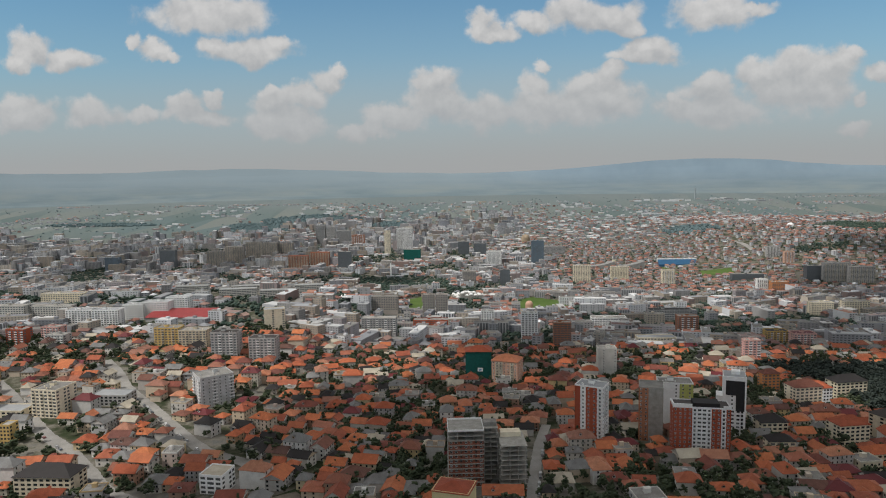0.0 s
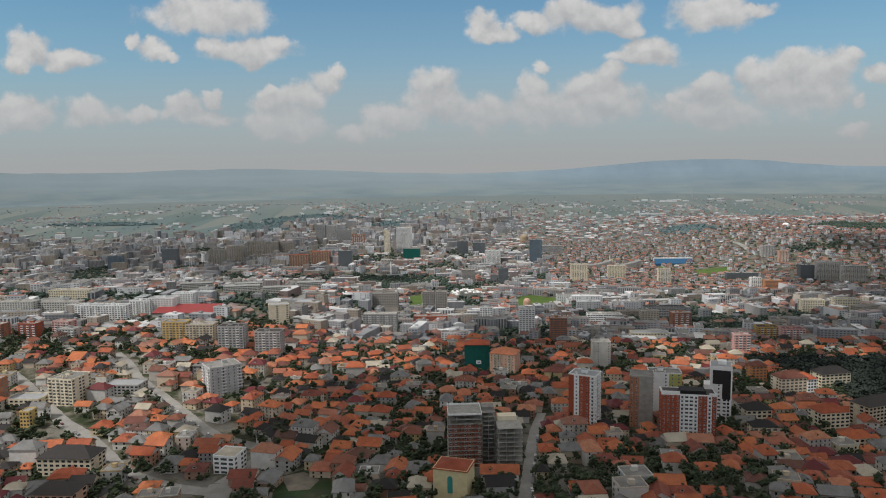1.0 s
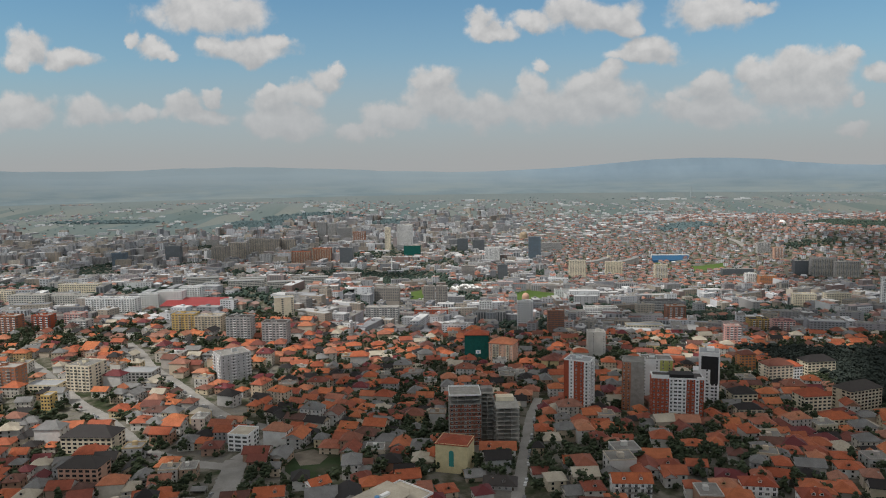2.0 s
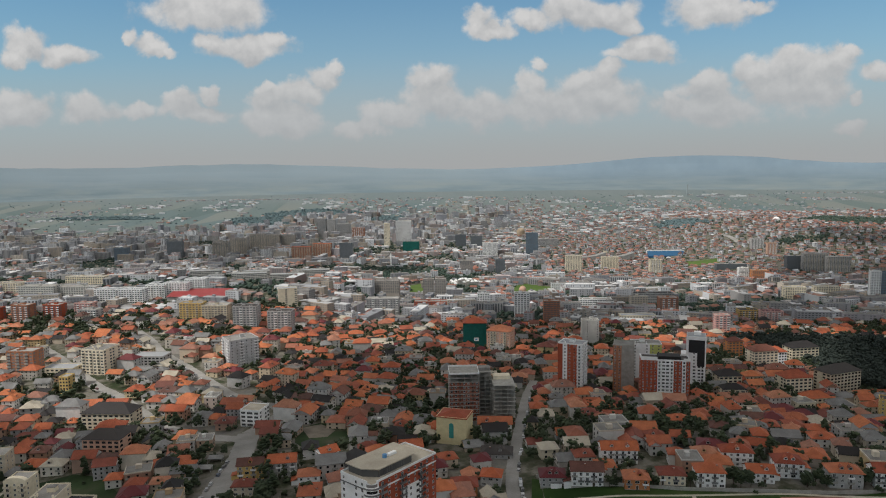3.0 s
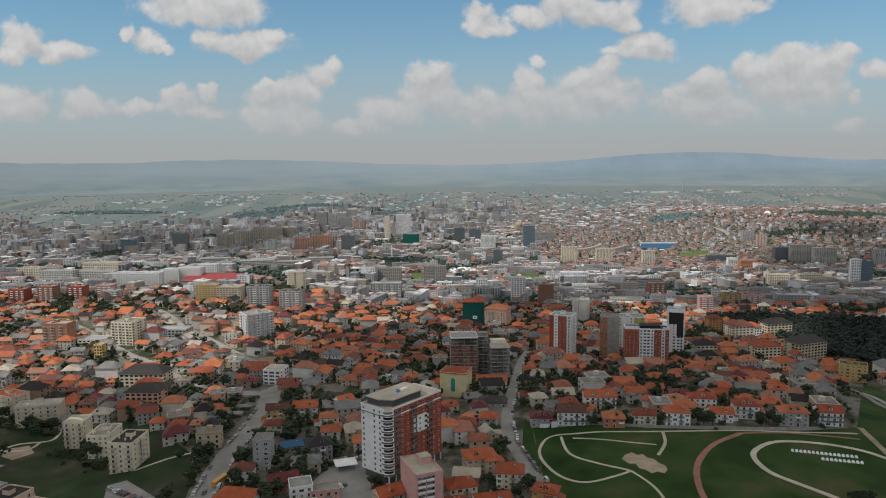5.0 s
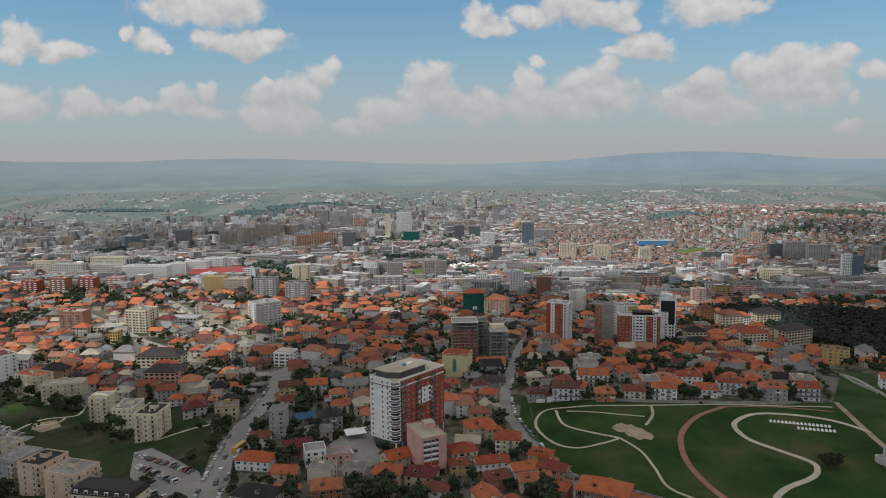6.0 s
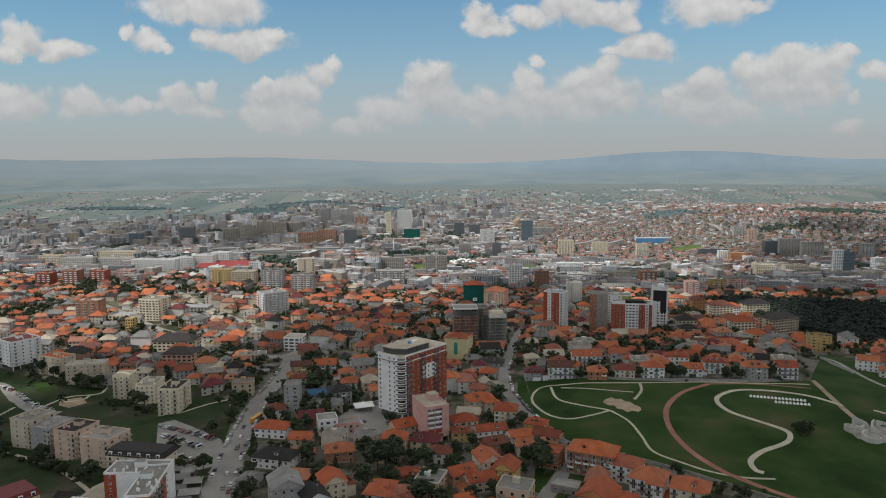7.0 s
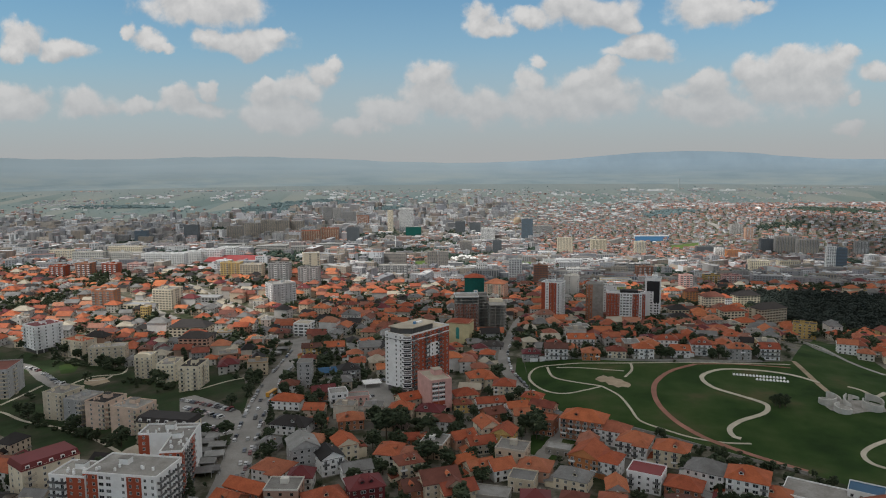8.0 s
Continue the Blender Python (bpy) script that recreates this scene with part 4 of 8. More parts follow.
def block(name, at, turn, wr, wl, n, walls="beige", accent="brickred", front="wwww", left="ww", right="ww", roof="tar", label="", category="apartment block",
          storey=2.9, base=0.0, single=True, rail="rail", hut=True, corner=0.0, band=None):
    """A block of flats. `at` is its near left corner, the front runs from there along `turn`. Bays: w window, d wide window, b balcony, . blank; capitals lie in the accent colour, x or X has no window."""
    x, y = at
    ca, sa = math.cos(radians(turn)), math.sin(radians(turn))
    TAKEN.append((x + ca * wr / 2 - sa * wl / 2, y + sa * wr / 2 + ca * wl / 2, max(wr, wl) * 0.55))
    h = n * storey + base + 0.3
    root = group_root(name, pose(x, y, terrain(x, y), 0, 0, turn), label, category)
    shell = Geo()
    if corner:
        ring = [(corner * (1 - math.cos(a)), corner * (1 - math.sin(a))) for a in (k * math.pi / 12 for k in range(7))]
        shell.prism(ring + [(wr, 0), (wr, wl), (0, wl)], base, h, walls)
    else:
        shell.box(0, 0, base - 8.0 if not base else base, wr, wl, h, walls, bottom=bool(base))
    if base:
        s = Geo()
        s.box(1.2, 1.2, -8, wr - 1.2, wl - 1.2, base, "glass", bottom=False)
        part("ground_floor", s, root, "glazed dark shop floor set back under the block")
        for i in range(int(wr / 5) + 1):
            c = Geo()
            c.box(-0.3, -0.3, -8, 0.3, 0.3, base, walls, bottom=False)
            part("pillar", c, root, at=pose(0.4 + i * (wr - 0.8) / int(wr / 5), 0.4, 0))
    r = Geo()
    r.face([(0, 0, h + 0.004), (wr, 0, h + 0.004), (wr, wl, h + 0.004), (0, wl, h + 0.004)], roof)
    part("roof", r, root)
    p = Geo()
    for x0, y0, x1, y1 in ((corner - 0.1, -0.1, wr + 0.1, 0.25), (-0.1, wl - 0.25, wr + 0.1, wl + 0.1), (-0.1, max(corner, 0.25), 0.25, wl - 0.25), (wr - 0.25, 0.25, wr + 0.1, wl - 0.25)):
        p.box(x0, y0, h - 0.3, x1, y1, h + 0.7, band or walls)
    part("parapet", p, root)
    if hut:
        rnd = random.Random(int(x * 3 + y))
        s = Geo()
        s.box(-2.2, -1.8, 0, 2.2, 1.8, 2.6, walls)
        s.box(-2.4, -2.0, 2.6, 2.4, 2.0, 2.8, roof)
        part("stair_house", s, root, at=pose(wr * rnd.uniform(0.35, 0.6), wl * 0.6, h))
        for k in range(7 if y < 90 else 3):
            s = Geo()
            s.box(-0.4, -0.4, 0, 0.4, 0.4, 1.4, walls)
            part("vent", s, root, at=pose(wr * rnd.uniform(0.08, 0.92), wl * rnd.uniform(0.15, 0.45), h))
    for bays, length, place in ((front, wr, lambda s: (s, 0.0, 0.0)), (left, wl, lambda s: (0.0, wl - s, -90.0)), (right, wl, lambda s: (wr, s, 90.0))):
        if not bays:
            continue
        bw = length / len(bays)
        i = 0
        while i < len(bays):
            j = i
            while j < len(bays) and bays[j].isupper():
                j += 1
            if j > i:
                px, py, r = place((i + j) / 2 * bw)
                g = Geo()
                g.box(-(j - i) * bw / 2, -0.14, base, (j - i) * bw / 2, 0.02, h - 0.32, accent)
                part("cladding", g, root, at=pose(px, py, 0, 0, 0, r))
            i = max(j, i + 1)
        for k in range(n):
            z = base + k * storey
            row = shell
            for i, b in enumerate(bays):
                if b in ".xX":
                    continue
                px, py, r = place((i + 0.5) * bw)
                m = pose(px, py, z, 0, 0, r)
                lift = pose(0, -0.14 if b.isupper() else 0, 0)
                b = b.lower()
                if single:
                    if b == "b":
                        ob = part("balcony", BALCONY[rail], root, at=m @ lift @ pose(0, 0, 0.2))
                        ob.scale = (min(bw * 0.92, 5.0) / 3.0, 1, 1)
                        part("window", WINDOW_TALL, root, at=m @ lift @ pose(0, 0, 0.25))
                    else:
                        part("window", WINDOW_WIDE if b == "d" else WINDOW, root, at=m @ lift @ pose(0, 0, 0.95))
                else:
                    ww = 0.42 * bw if b == "d" else 0.3 * bw
                    sub = Geo()
                    # past 640 m the haze-greyed glass colour is used
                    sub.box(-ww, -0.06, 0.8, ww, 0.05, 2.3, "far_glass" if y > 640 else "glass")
                    if b == "b":
                        sub.box(-0.46 * bw, -1.0, 0.05, 0.46 * bw, 0, 0.2, "concrete")
                        sub.box(-0.46 * bw, -1.0, 0.2, 0.46 * bw, -0.9, 1.1, "white" if rail == "white" else rail)
                    full = m @ lift
                    row.mats += [q for q in sub.mats if q not in row.mats]
                    base_n = len(row.v)
                    row.v += [tuple(full @ Vector(q)) for q in sub.v]
                    row.f += [tuple(base_n + q for q in f) for f in sub.f]
                    row.m += [row.mats.index(sub.mats[q]) for q in sub.m]
    part("wall", shell, root)
    return root, h


# trees
def clump(g, c, r, mat, rnd):
    p = []
    for d in ((1, 0, 0), (-0.5, 0.87, 0), (-0.5, -0.87, 0), (0.5, 0.4, 0.85), (-0.7, 0.1, 0.7), (0.2, -0.75, 0.65), (0, 0, -0.7)):
        k = r * rnd.uniform(0.6, 1.25)
        p.append((c[0] + d[0] * k, c[1] + d[1] * k, c[2] + d[2] * k * 0.9))
    g.solid(p, [(0, 1, 3), (1, 4, 3), (1, 2, 4), (2, 5, 4), (2, 0, 5), (0, 3, 5), (3, 4, 5), (1, 0, 6), (2, 1, 6), (0, 2, 6)], mat)


def crown_geo(seed, height, radius, kind="round", clumps=150, g=None, off=(0, 0, 0), mat="leaf"):
    """A crown of many leaf clumps: overlapping lobes with gaps and an uneven outline, or a conifer's cone."""
    rnd = random.Random(seed)
    g = g or Geo()
    size = (90 / clumps) ** 0.33
    lobes = [(rnd.uniform(-0.5, 0.5) * radius, rnd.uniform(-0.5, 0.5) * radius, height * rnd.uniform(0.42, 0.82), radius * rnd.uniform(0.4, 0.6)) for _ in range(6)]
    for i in range(clumps):
        if kind == "round":
            lx, ly, lz, lr = lobes[i % 6]
            a, b = rnd.uniform(0, 2 * math.pi), rnd.uniform(-1.0, 1.5)
            k = lr * rnd.uniform(0.5, 1.0)
            c = (lx + k * math.cos(a) * math.cos(b), ly + k * math.sin(a) * math.cos(b), lz + k * math.sin(b) * 0.85)
            s = radius * rnd.uniform(0.16, 0.27) * size
        else:
            z = rnd.uniform(0.08, 1.0)
            a = rnd.uniform(0, 2 * math.pi)
            k = radius * (1.02 - z) * rnd.uniform(0.55, 0.95)
            c = (k * math.cos(a), k * math.sin(a), height * z)
            s = radius * rnd.uniform(0.24, 0.4) * (1.15 - 0.7 * z) * size
        clump(g, (c[0] + off[0], c[1] + off[1], c[2] + off[2]), s, mat, rnd)
    return g


def trunk_geo(seed, height, radius):
    rnd = random.Random(seed)
    g = Geo()
    g.tube(0, 0, -1.5, height * 0.5, 0.28, 0.17, "bark")
    for k in range(4):
        a = k * 1.6 + rnd.random()
        x, y, z = math.cos(a) * radius * 0.5, math.sin(a) * radius * 0.5, height * rnd.uniform(0.62, 0.78)
        z0 = height * rnd.uniform(0.28, 0.45)
        p = [(0.12, 0, z0), (-0.06, 0.1, z0), (-0.06, -0.1, z0), (x, y, z)]
        g.solid(p, [(0, 1, 3), (1, 2, 3), (2, 0, 3)], "bark")
    return g


TREES = []
for i, (hh, rr, kk) in enumerate([(8, 4.0, "round"), (10, 5.0, "round"), (6.5, 3.4, "round"), (12, 5.8, "round"), (9, 4.4, "round"), (11, 2.6, "cone"), (14, 3.0, "cone"), (5, 3.0, "round")]):
    TREES.append((trunk_geo(i, hh, rr).mesh("trunk"), crown_geo(i + 40, hh, rr, kk).mesh("crown"), kk))


def tree(x, y, kind, scale=1.0, turn=0.0, group="garden trees"):
    trunk, crown, style = TREES[kind]
    root = group_root("tree", pose(x, y, terrain(x, y), 0, 0, turn), "dark green conifer standing between houses" if style == "cone" else "dark green leafy garden tree", "tree", group)
    part("trunk", trunk, root).scale = (scale, scale, scale)
    part("crown", crown, root).scale = (scale, scale, scale)
    return root


# cars
def car_kind(length, width, height, van):
    b = Geo()
    L, W = length / 2, width / 2
    prof = [(-L, 0.32), (L, 0.32), (L, 0.72), (L * 0.52, 0.88), (L * 0.22, height), (-L * 0.62, height), (-L * 0.92, 0.92), (-L, 0.85)] if not van else \
           [(-L, 0.32), (L, 0.32), (L, 0.95), (L * 0.78, 1.1), (L * 0.5, height), (-L * 0.97, height), (-L, 1.0), (-L, 0.8)]
    n = len(prof)
    def wide(z):
        return W if z < 1.0 else W * 0.86
    p = [(x, -wide(z), z) for x, z in prof] + [(x, wide(z), z) for x, z in prof]
    b.solid(p, [tuple(range(n)), tuple(range(2 * n - 1, n - 1, -1))] + [(i + n, (i + 1) % n + n, (i + 1) % n, i) for i in range(n)], "carpaint")
    glass_geo = Geo()
    z0, z1 = 0.97, height - 0.1
    low = [(L * 0.50, -W * 0.97), (L * 0.50, W * 0.97), (-L * 0.93, W * 0.97), (-L * 0.93, -W * 0.97)]
    high = [(L * 0.25, -W * 0.90), (L * 0.25, W * 0.90), (-L * 0.66, W * 0.90), (-L * 0.66, -W * 0.90)]
    glass_geo.solid([(x, y, z0) for x, y in low] + [(x, y, z1) for x, y in high], [(0, 1, 5, 4), (1, 2, 6, 5), (2, 3, 7, 6), (3, 0, 4, 7)], "glass")
    wheel = Geo()
    pts = [(0.32 * math.cos(k * math.pi / 5), y, 0.32 + 0.32 * math.sin(k * math.pi / 5)) for y in (-0.1, 0.1) for k in range(10)]
    wheel.solid(pts, [(k, (k + 1) % 10, 10 + (k + 1) % 10, 10 + k) for k in range(10)] + [tuple(range(9, -1, -1)), tuple(range(10, 20))], "rubber")
    return b.mesh("body"), glass_geo.mesh("glasshouse"), wheel.mesh("wheel"), L, W


CARS = [car_kind(4.3, 1.8, 1.46, False), car_kind(4.7, 1.85, 1.5, False), car_kind(5.0, 1.95, 2.1, True)]


def car(x, y, turn, kind=0, group="parked cars"):
    body, panes, wheel, L, W = CARS[kind]
    root = group_root("car", pose(x, y, terrain(x, y) + 0.06, 0, 0, turn), "parked van with dark windows" if kind == 2 else "small parked saloon car with dark windows", "car", group)
    part("body", body, root)
    part("glasshouse", panes, root)
    for sx in (-0.62, 0.62):
        for sy in (-1, 1):
            part("wheel", wheel, root, at=pose(sx * L, sy * W * 0.93, 0))
    return root

# ---- streets, park and lawns ----
PARK = [(30.0, 283.0), (64.8, 265.4), (129.5, 258.2), (185.1, 255.3), (229.2, 264.4), (330.6, 440.6), (299.2, 268.1), (430, 190), (330, 40), (180.5, 62.2), (157.6, 85.3), (130.2, 104.6), (101.9, 126.0), (73.1, 142.2), (53.9, 152.8), (44.0, 168.3), (35.5, 188.8), (26.6, 244.6)]
STREETS = {
    "main": [(-118, -400), (-110, -200), (-102, -60), (-114.9, 51.4), (-124.4, 100.7), (-136.1, 164.2), (-142.7, 214.8), (-144.4, 263.3), (-147.4, 307.6), (-159.2, 362.0)],
    "hill": [(-159.2, 362.0), (-154.9, 425.9), (-204.7, 463.3), (-245.5, 505.7), (-290.1, 553.5), (-337.8, 605.4), (-374.3, 656.1), (-414.1, 702.8)],
    "west": [(-158.1, 347.1), (-182.6, 355.5), (-210.6, 372.5), (-237.8, 391.2), (-269.8, 424.3), (-304.7, 458.2), (-341.6, 488.2), (-383.0, 529.4), (-440.4, 586.4), (-481.6, 624.4)],
    "park_side": [(30, 95), (49.8, 146.1), (39.0, 169.5), (29.4, 206.0), (20.0, 252.0), (19.4, 291.4), (27.1, 363.3), (39.0, 469.0), (50.8, 533.2)],
    "east": [(305.2, 470.7), (296.3, 401.6), (280.1, 292.3), (289.2, 250.9)],
    "estate": [(-405.1, 308.7), (-369.7, 293.0), (-338.2, 263.1), (-307.5, 239.2), (-287.5, 234.5)],
}
WIDTH = {"main": 15, "hill": 11, "west": 11, "park_side": 7.5, "east": 4, "estate": 8}
lawn("park_lawn", PARK, "grass", 0.10, "wide mown park lawn with dry patches", category="park lawn")
ESTATE = [(-442.3, 360.4), (-351.7, 310.1), (-283.2, 287.1), (-252.3, 306.7), (-230.0, 299.5), (-167.8, 232.1), (-150.8, 191.9), (-141.6, 154.6), (-194.9, 196.9), (-193.1, 179.8), (-172.4, 145.1), (-185.4, 107.1), (-201.9, 89.8), (-251.0, 122.3), (-291.4, 150.7), (-326.4, 158.7), (-472.6, 343.7)]
lawn("estate_lawn", ESTATE, "rough_grass", 0.10, "rough grass between blocks of flats")
for key, line in STREETS.items():
    ribbon("road", line, WIDTH[key], "asphalt", 0.16, "worn grey asphalt street between houses", category="road")
lawn("parking_lot", [(-199.7, 197.2), (-191.0, 201.4), (-145.9, 161.7), (-129.9, 130.2), (-145.4, 119.8), (-184.0, 162.1)], "asphalt", 0.2, "asphalt car park beside the flats", category="car park")
lawn("yard", [(-129.4, 368.4), (-114.2, 389.0), (-87.0, 361.9), (-85.4, 325.0), (-107.7, 321.9), (-120.6, 338.4)], "rough_grass", 0.12, "overgrown building plot with thin grass", category="yard")
lawn("bare_ground", [(-125.6, 372.3), (-113.7, 382.5), (-100.0, 367.2), (-101.9, 351.2), (-113.7, 347.8)], "dirt", 0.2, "bare trodden earth on the building plot", step=4.0)
lawn("parking_lot", [(-87.1, 192.0), (-77.8, 226.2), (-60.6, 216.5), (-52.0, 176.8), (-63.9, 161.3), (-75.0, 165.9)], "asphalt", 0.2, "asphalt yard beside the tower", category="car park")

# park paths
ribbon("path", [(224.0, 254.6), (185.1, 255.3), (157.7, 257.5), (104.2, 254.6), (63.3, 253.8), (44.8, 253.6), (36.8, 239.6), (36.2, 221.5), (43.7, 199.9), (55.3, 190.3), (70.2, 194.1), (80.3, 200.2)], 1.7, "pale_path", 0.2, "pale gravel path that loops round the lawn")
ribbon("path", [(80.3, 200.2), (87.6, 182.7), (90.2, 162.6), (92.1, 144.7), (103.8, 132.9), (115.0, 124.3), (129.5, 118.8), (143.8, 117.9)], 1.5, "pale_path", 0.21, "pale gravel path across the lawn")
ribbon("path", [(50.0, 251.6), (52.1, 226.2), (65.3, 210.5), (80.3, 200.2)], 1.6, "pale_path", 0.22, "pale gravel path across the lawn")
ribbon("path", [(56.5, 247.6), (81.4, 239.7), (102.1, 234.8)], 1.4, "pale_path", 0.22, "pale gravel path across the lawn")
ribbon("path", [(110.8, 254.8), (107.8, 237.7), (99.4, 220.3)], 1.8, "pale_path", 0.23, "short pale gravel path to the mound")
ribbon("path", [(156.3, 253.1), (135.8, 237.1), (120.6, 215.9), (112.1, 194.2), (108.5, 169.1), (111.9, 145.2), (120.2, 126.5), (130.6, 113.6), (144.9, 99.3), (158.5, 87.2)], 3.2, "red_path", 0.24, "curved red running track")
ribbon("path", [(156.3, 253.1), (184.6, 253.8), (220.7, 245.6)], 1.6, "red_path", 0.23, "thin end of the red running track")
ribbon("path", [(224.2, 212.6), (213.2, 228.7), (194.6, 238.7), (172.1, 240.8), (155.9, 229.6), (149.9, 216.7), (151.3, 200.0), (160.1, 186.8), (169.4, 175.3), (172.5, 169.1), (169.4, 160.6), (162.6, 154.1), (148.2, 145.5), (138.6, 135.2), (137.8, 125.6), (140.7, 123.7)], 3.0, "pale_path", 0.25, "broad pale serpentine path")
ribbon("path", [(231.4, 265.0), (224.7, 225.0), (220.7, 198.0), (219.5, 181.9)], 3.6, "sand", 0.22, "worn dirt track across the grass")
lawn("sand_patch", [(78.3, 214.7), (81.1, 219.8), (85.6, 223.8), (88.0, 220.0), (91.3, 221.3), (92.6, 216.3), (95.7, 215.1), (96.9, 210.3), (99.5, 206.7), (99.5, 201.9), (96.7, 197.2), (93.5, 199.4), (90.2, 197.0), (87.8, 201.6), (85.1, 202.7), (84.4, 208.7), (81.0, 208.6)], "sand", 0.3, "bare sandy mound in the lawn", step=4.0)

lawn("garden", [(29.1, 127.8), (41.7, 134.3), (53.5, 122.7), (49.7, 106.3), (37.1, 93.9), (25.8, 104.0)], "grass", 0.12, "small green garden between the houses", category="garden")

# ---- landmark blocks ----
def hero_tower():
    """The white and red tower by the park: rounded balcony corner, red street front, glazed pavilion on the roof."""
    wr, wl, n, base, storey, r = 42.0, 20.0, 12, 4.6, 2.9, 3.0
    root, h = block("tower_block", (-45.5, 190.5), 53.0, wr, wl, n, "white", "brickred", front=".BWWBWWBWW", left="w.ww.", right="ww.w", base=base, storey=storey, roof="tan_roof", hut=False, corner=r,
                    label="white and red twelve-storey residential tower with dark glazed roof pavilion")
    for k in range(n):
        z = base + k * storey
        g = Geo()
        arc = [(r * (1 - math.cos(a)), r * (1 - math.sin(a))) for a in (i * math.pi / 16 for i in range(-2, 10))]
        out = [(r - (r + 0.9) * math.cos(a), r - (r + 0.9) * math.sin(a)) for a in (i * math.pi / 16 for i in range(-2, 10))]
        for (a, b), (c, d) in zip(zip(arc, out), zip(arc[1:], out[1:])):
            for z0, z1 in ((z - 0.1, z + 0.12), (z + 0.95, z + 1.1)):
                g.face([(*b, z0), (*d, z0), (*d, z1), (*b, z1)], "white")
                g.face([(*a, z1), (*b, z1), (*d, z1), (*c, z1)], "white")
            g.face([(*b, z + 0.12), (*d, z + 0.12), (*d, z + 0.95), (*b, z + 0.95)], "rail")
        part("balcony", g, root, "curved corner balcony with dark rail")
        g = Geo()
        for (a, c) in zip(arc, arc[1:]):
            o = [((p[0] - r) * 1.012 + r, (p[1] - r) * 1.012 + r) for p in (a, c)]
            g.face([(*o[0], z + 0.3), (*o[1], z + 0.3), (*o[1], z + 2.4), (*o[0], z + 2.4)], "glass")
        part("window", g, root)
    panel = Geo()
    panel.box(19.0, -0.45, base + 6 * storey, 31.0, -0.16, base + 9.2 * storey, "white")
    part("cladding", panel, root, "large white panel set on the red front")
    for k in range(3):
        for x in (21.0, 24.0, 28.8):
            part("window", WINDOW_WIDE if x > 28 else WINDOW, root, at=pose(x, -0.46, base + (6 + k) * storey + 0.9))
    band = Geo()
    band.box(4.5, -0.3, base + 10.75 * storey, wr, -0.05, base + 11.0 * storey, "white")
    part("cornice", band, root)
    band = Geo()
    band.box(-0.35, r, base + 10.9 * storey, -0.02, wl, base + 11.0 * storey, "black")
    part("cornice", band, root, "thin dark ledge under the top storey")
    top = Geo()
    ring = [(3.0, 9.0), (7.0, 3.0), (28.0, 2.6), (31.5, 5.5), (31.5, 17.5), (3.0, 18.0)]
    top.prism(ring, h, h + 3.6, "glass")
    pavilion = part("pavilion", top, root, "dark glazed pavilion set back on the roof")
    cap = Geo()
    cap.prism([(2.0, 8.7), (6.5, 2.0), (28.4, 1.6), (32.5, 5.0), (32.5, 18.5), (2.0, 19.0)], h + 3.6, h + 4.1, "tan_roof")
    part("pavilion_roof", cap, pavilion, "flat tan roof slab of the pavilion")
    for i in range(14):
        g = Geo()
        g.box(-0.08, -0.08, h, 0.08, 0.08, h + 3.6, "rail")
        part("mullion", g, pavilion, at=pose(7.5 + i * 1.55, 2.75, 0))
    g = Geo()
    g.tube(0, 0, 0, 1.5, 1.1, 1.1, "bluewall", 12)
    part("water_tank", g, pavilion, "blue water tank on the roof", at=pose(17, 9, h + 4.1))
    g = Geo()
    g.box(-2.4, -0.9, 0, 2.4, 0.9, 1.1, "white")
    part("air_unit", g, pavilion, "long white air unit on the roof", at=pose(21.5, 9, h + 4.1))


hero_tower()


COLUMN_GEO = Geo()
COLUMN_GEO.box(-0.25, -0.25, 0, 0.25, 0.25, 2.65, "raw_concrete")
COLUMN = COLUMN_GEO.mesh("column")


SITE_FRAME = window_geo(1.5, 1.35).mesh("window_frame")


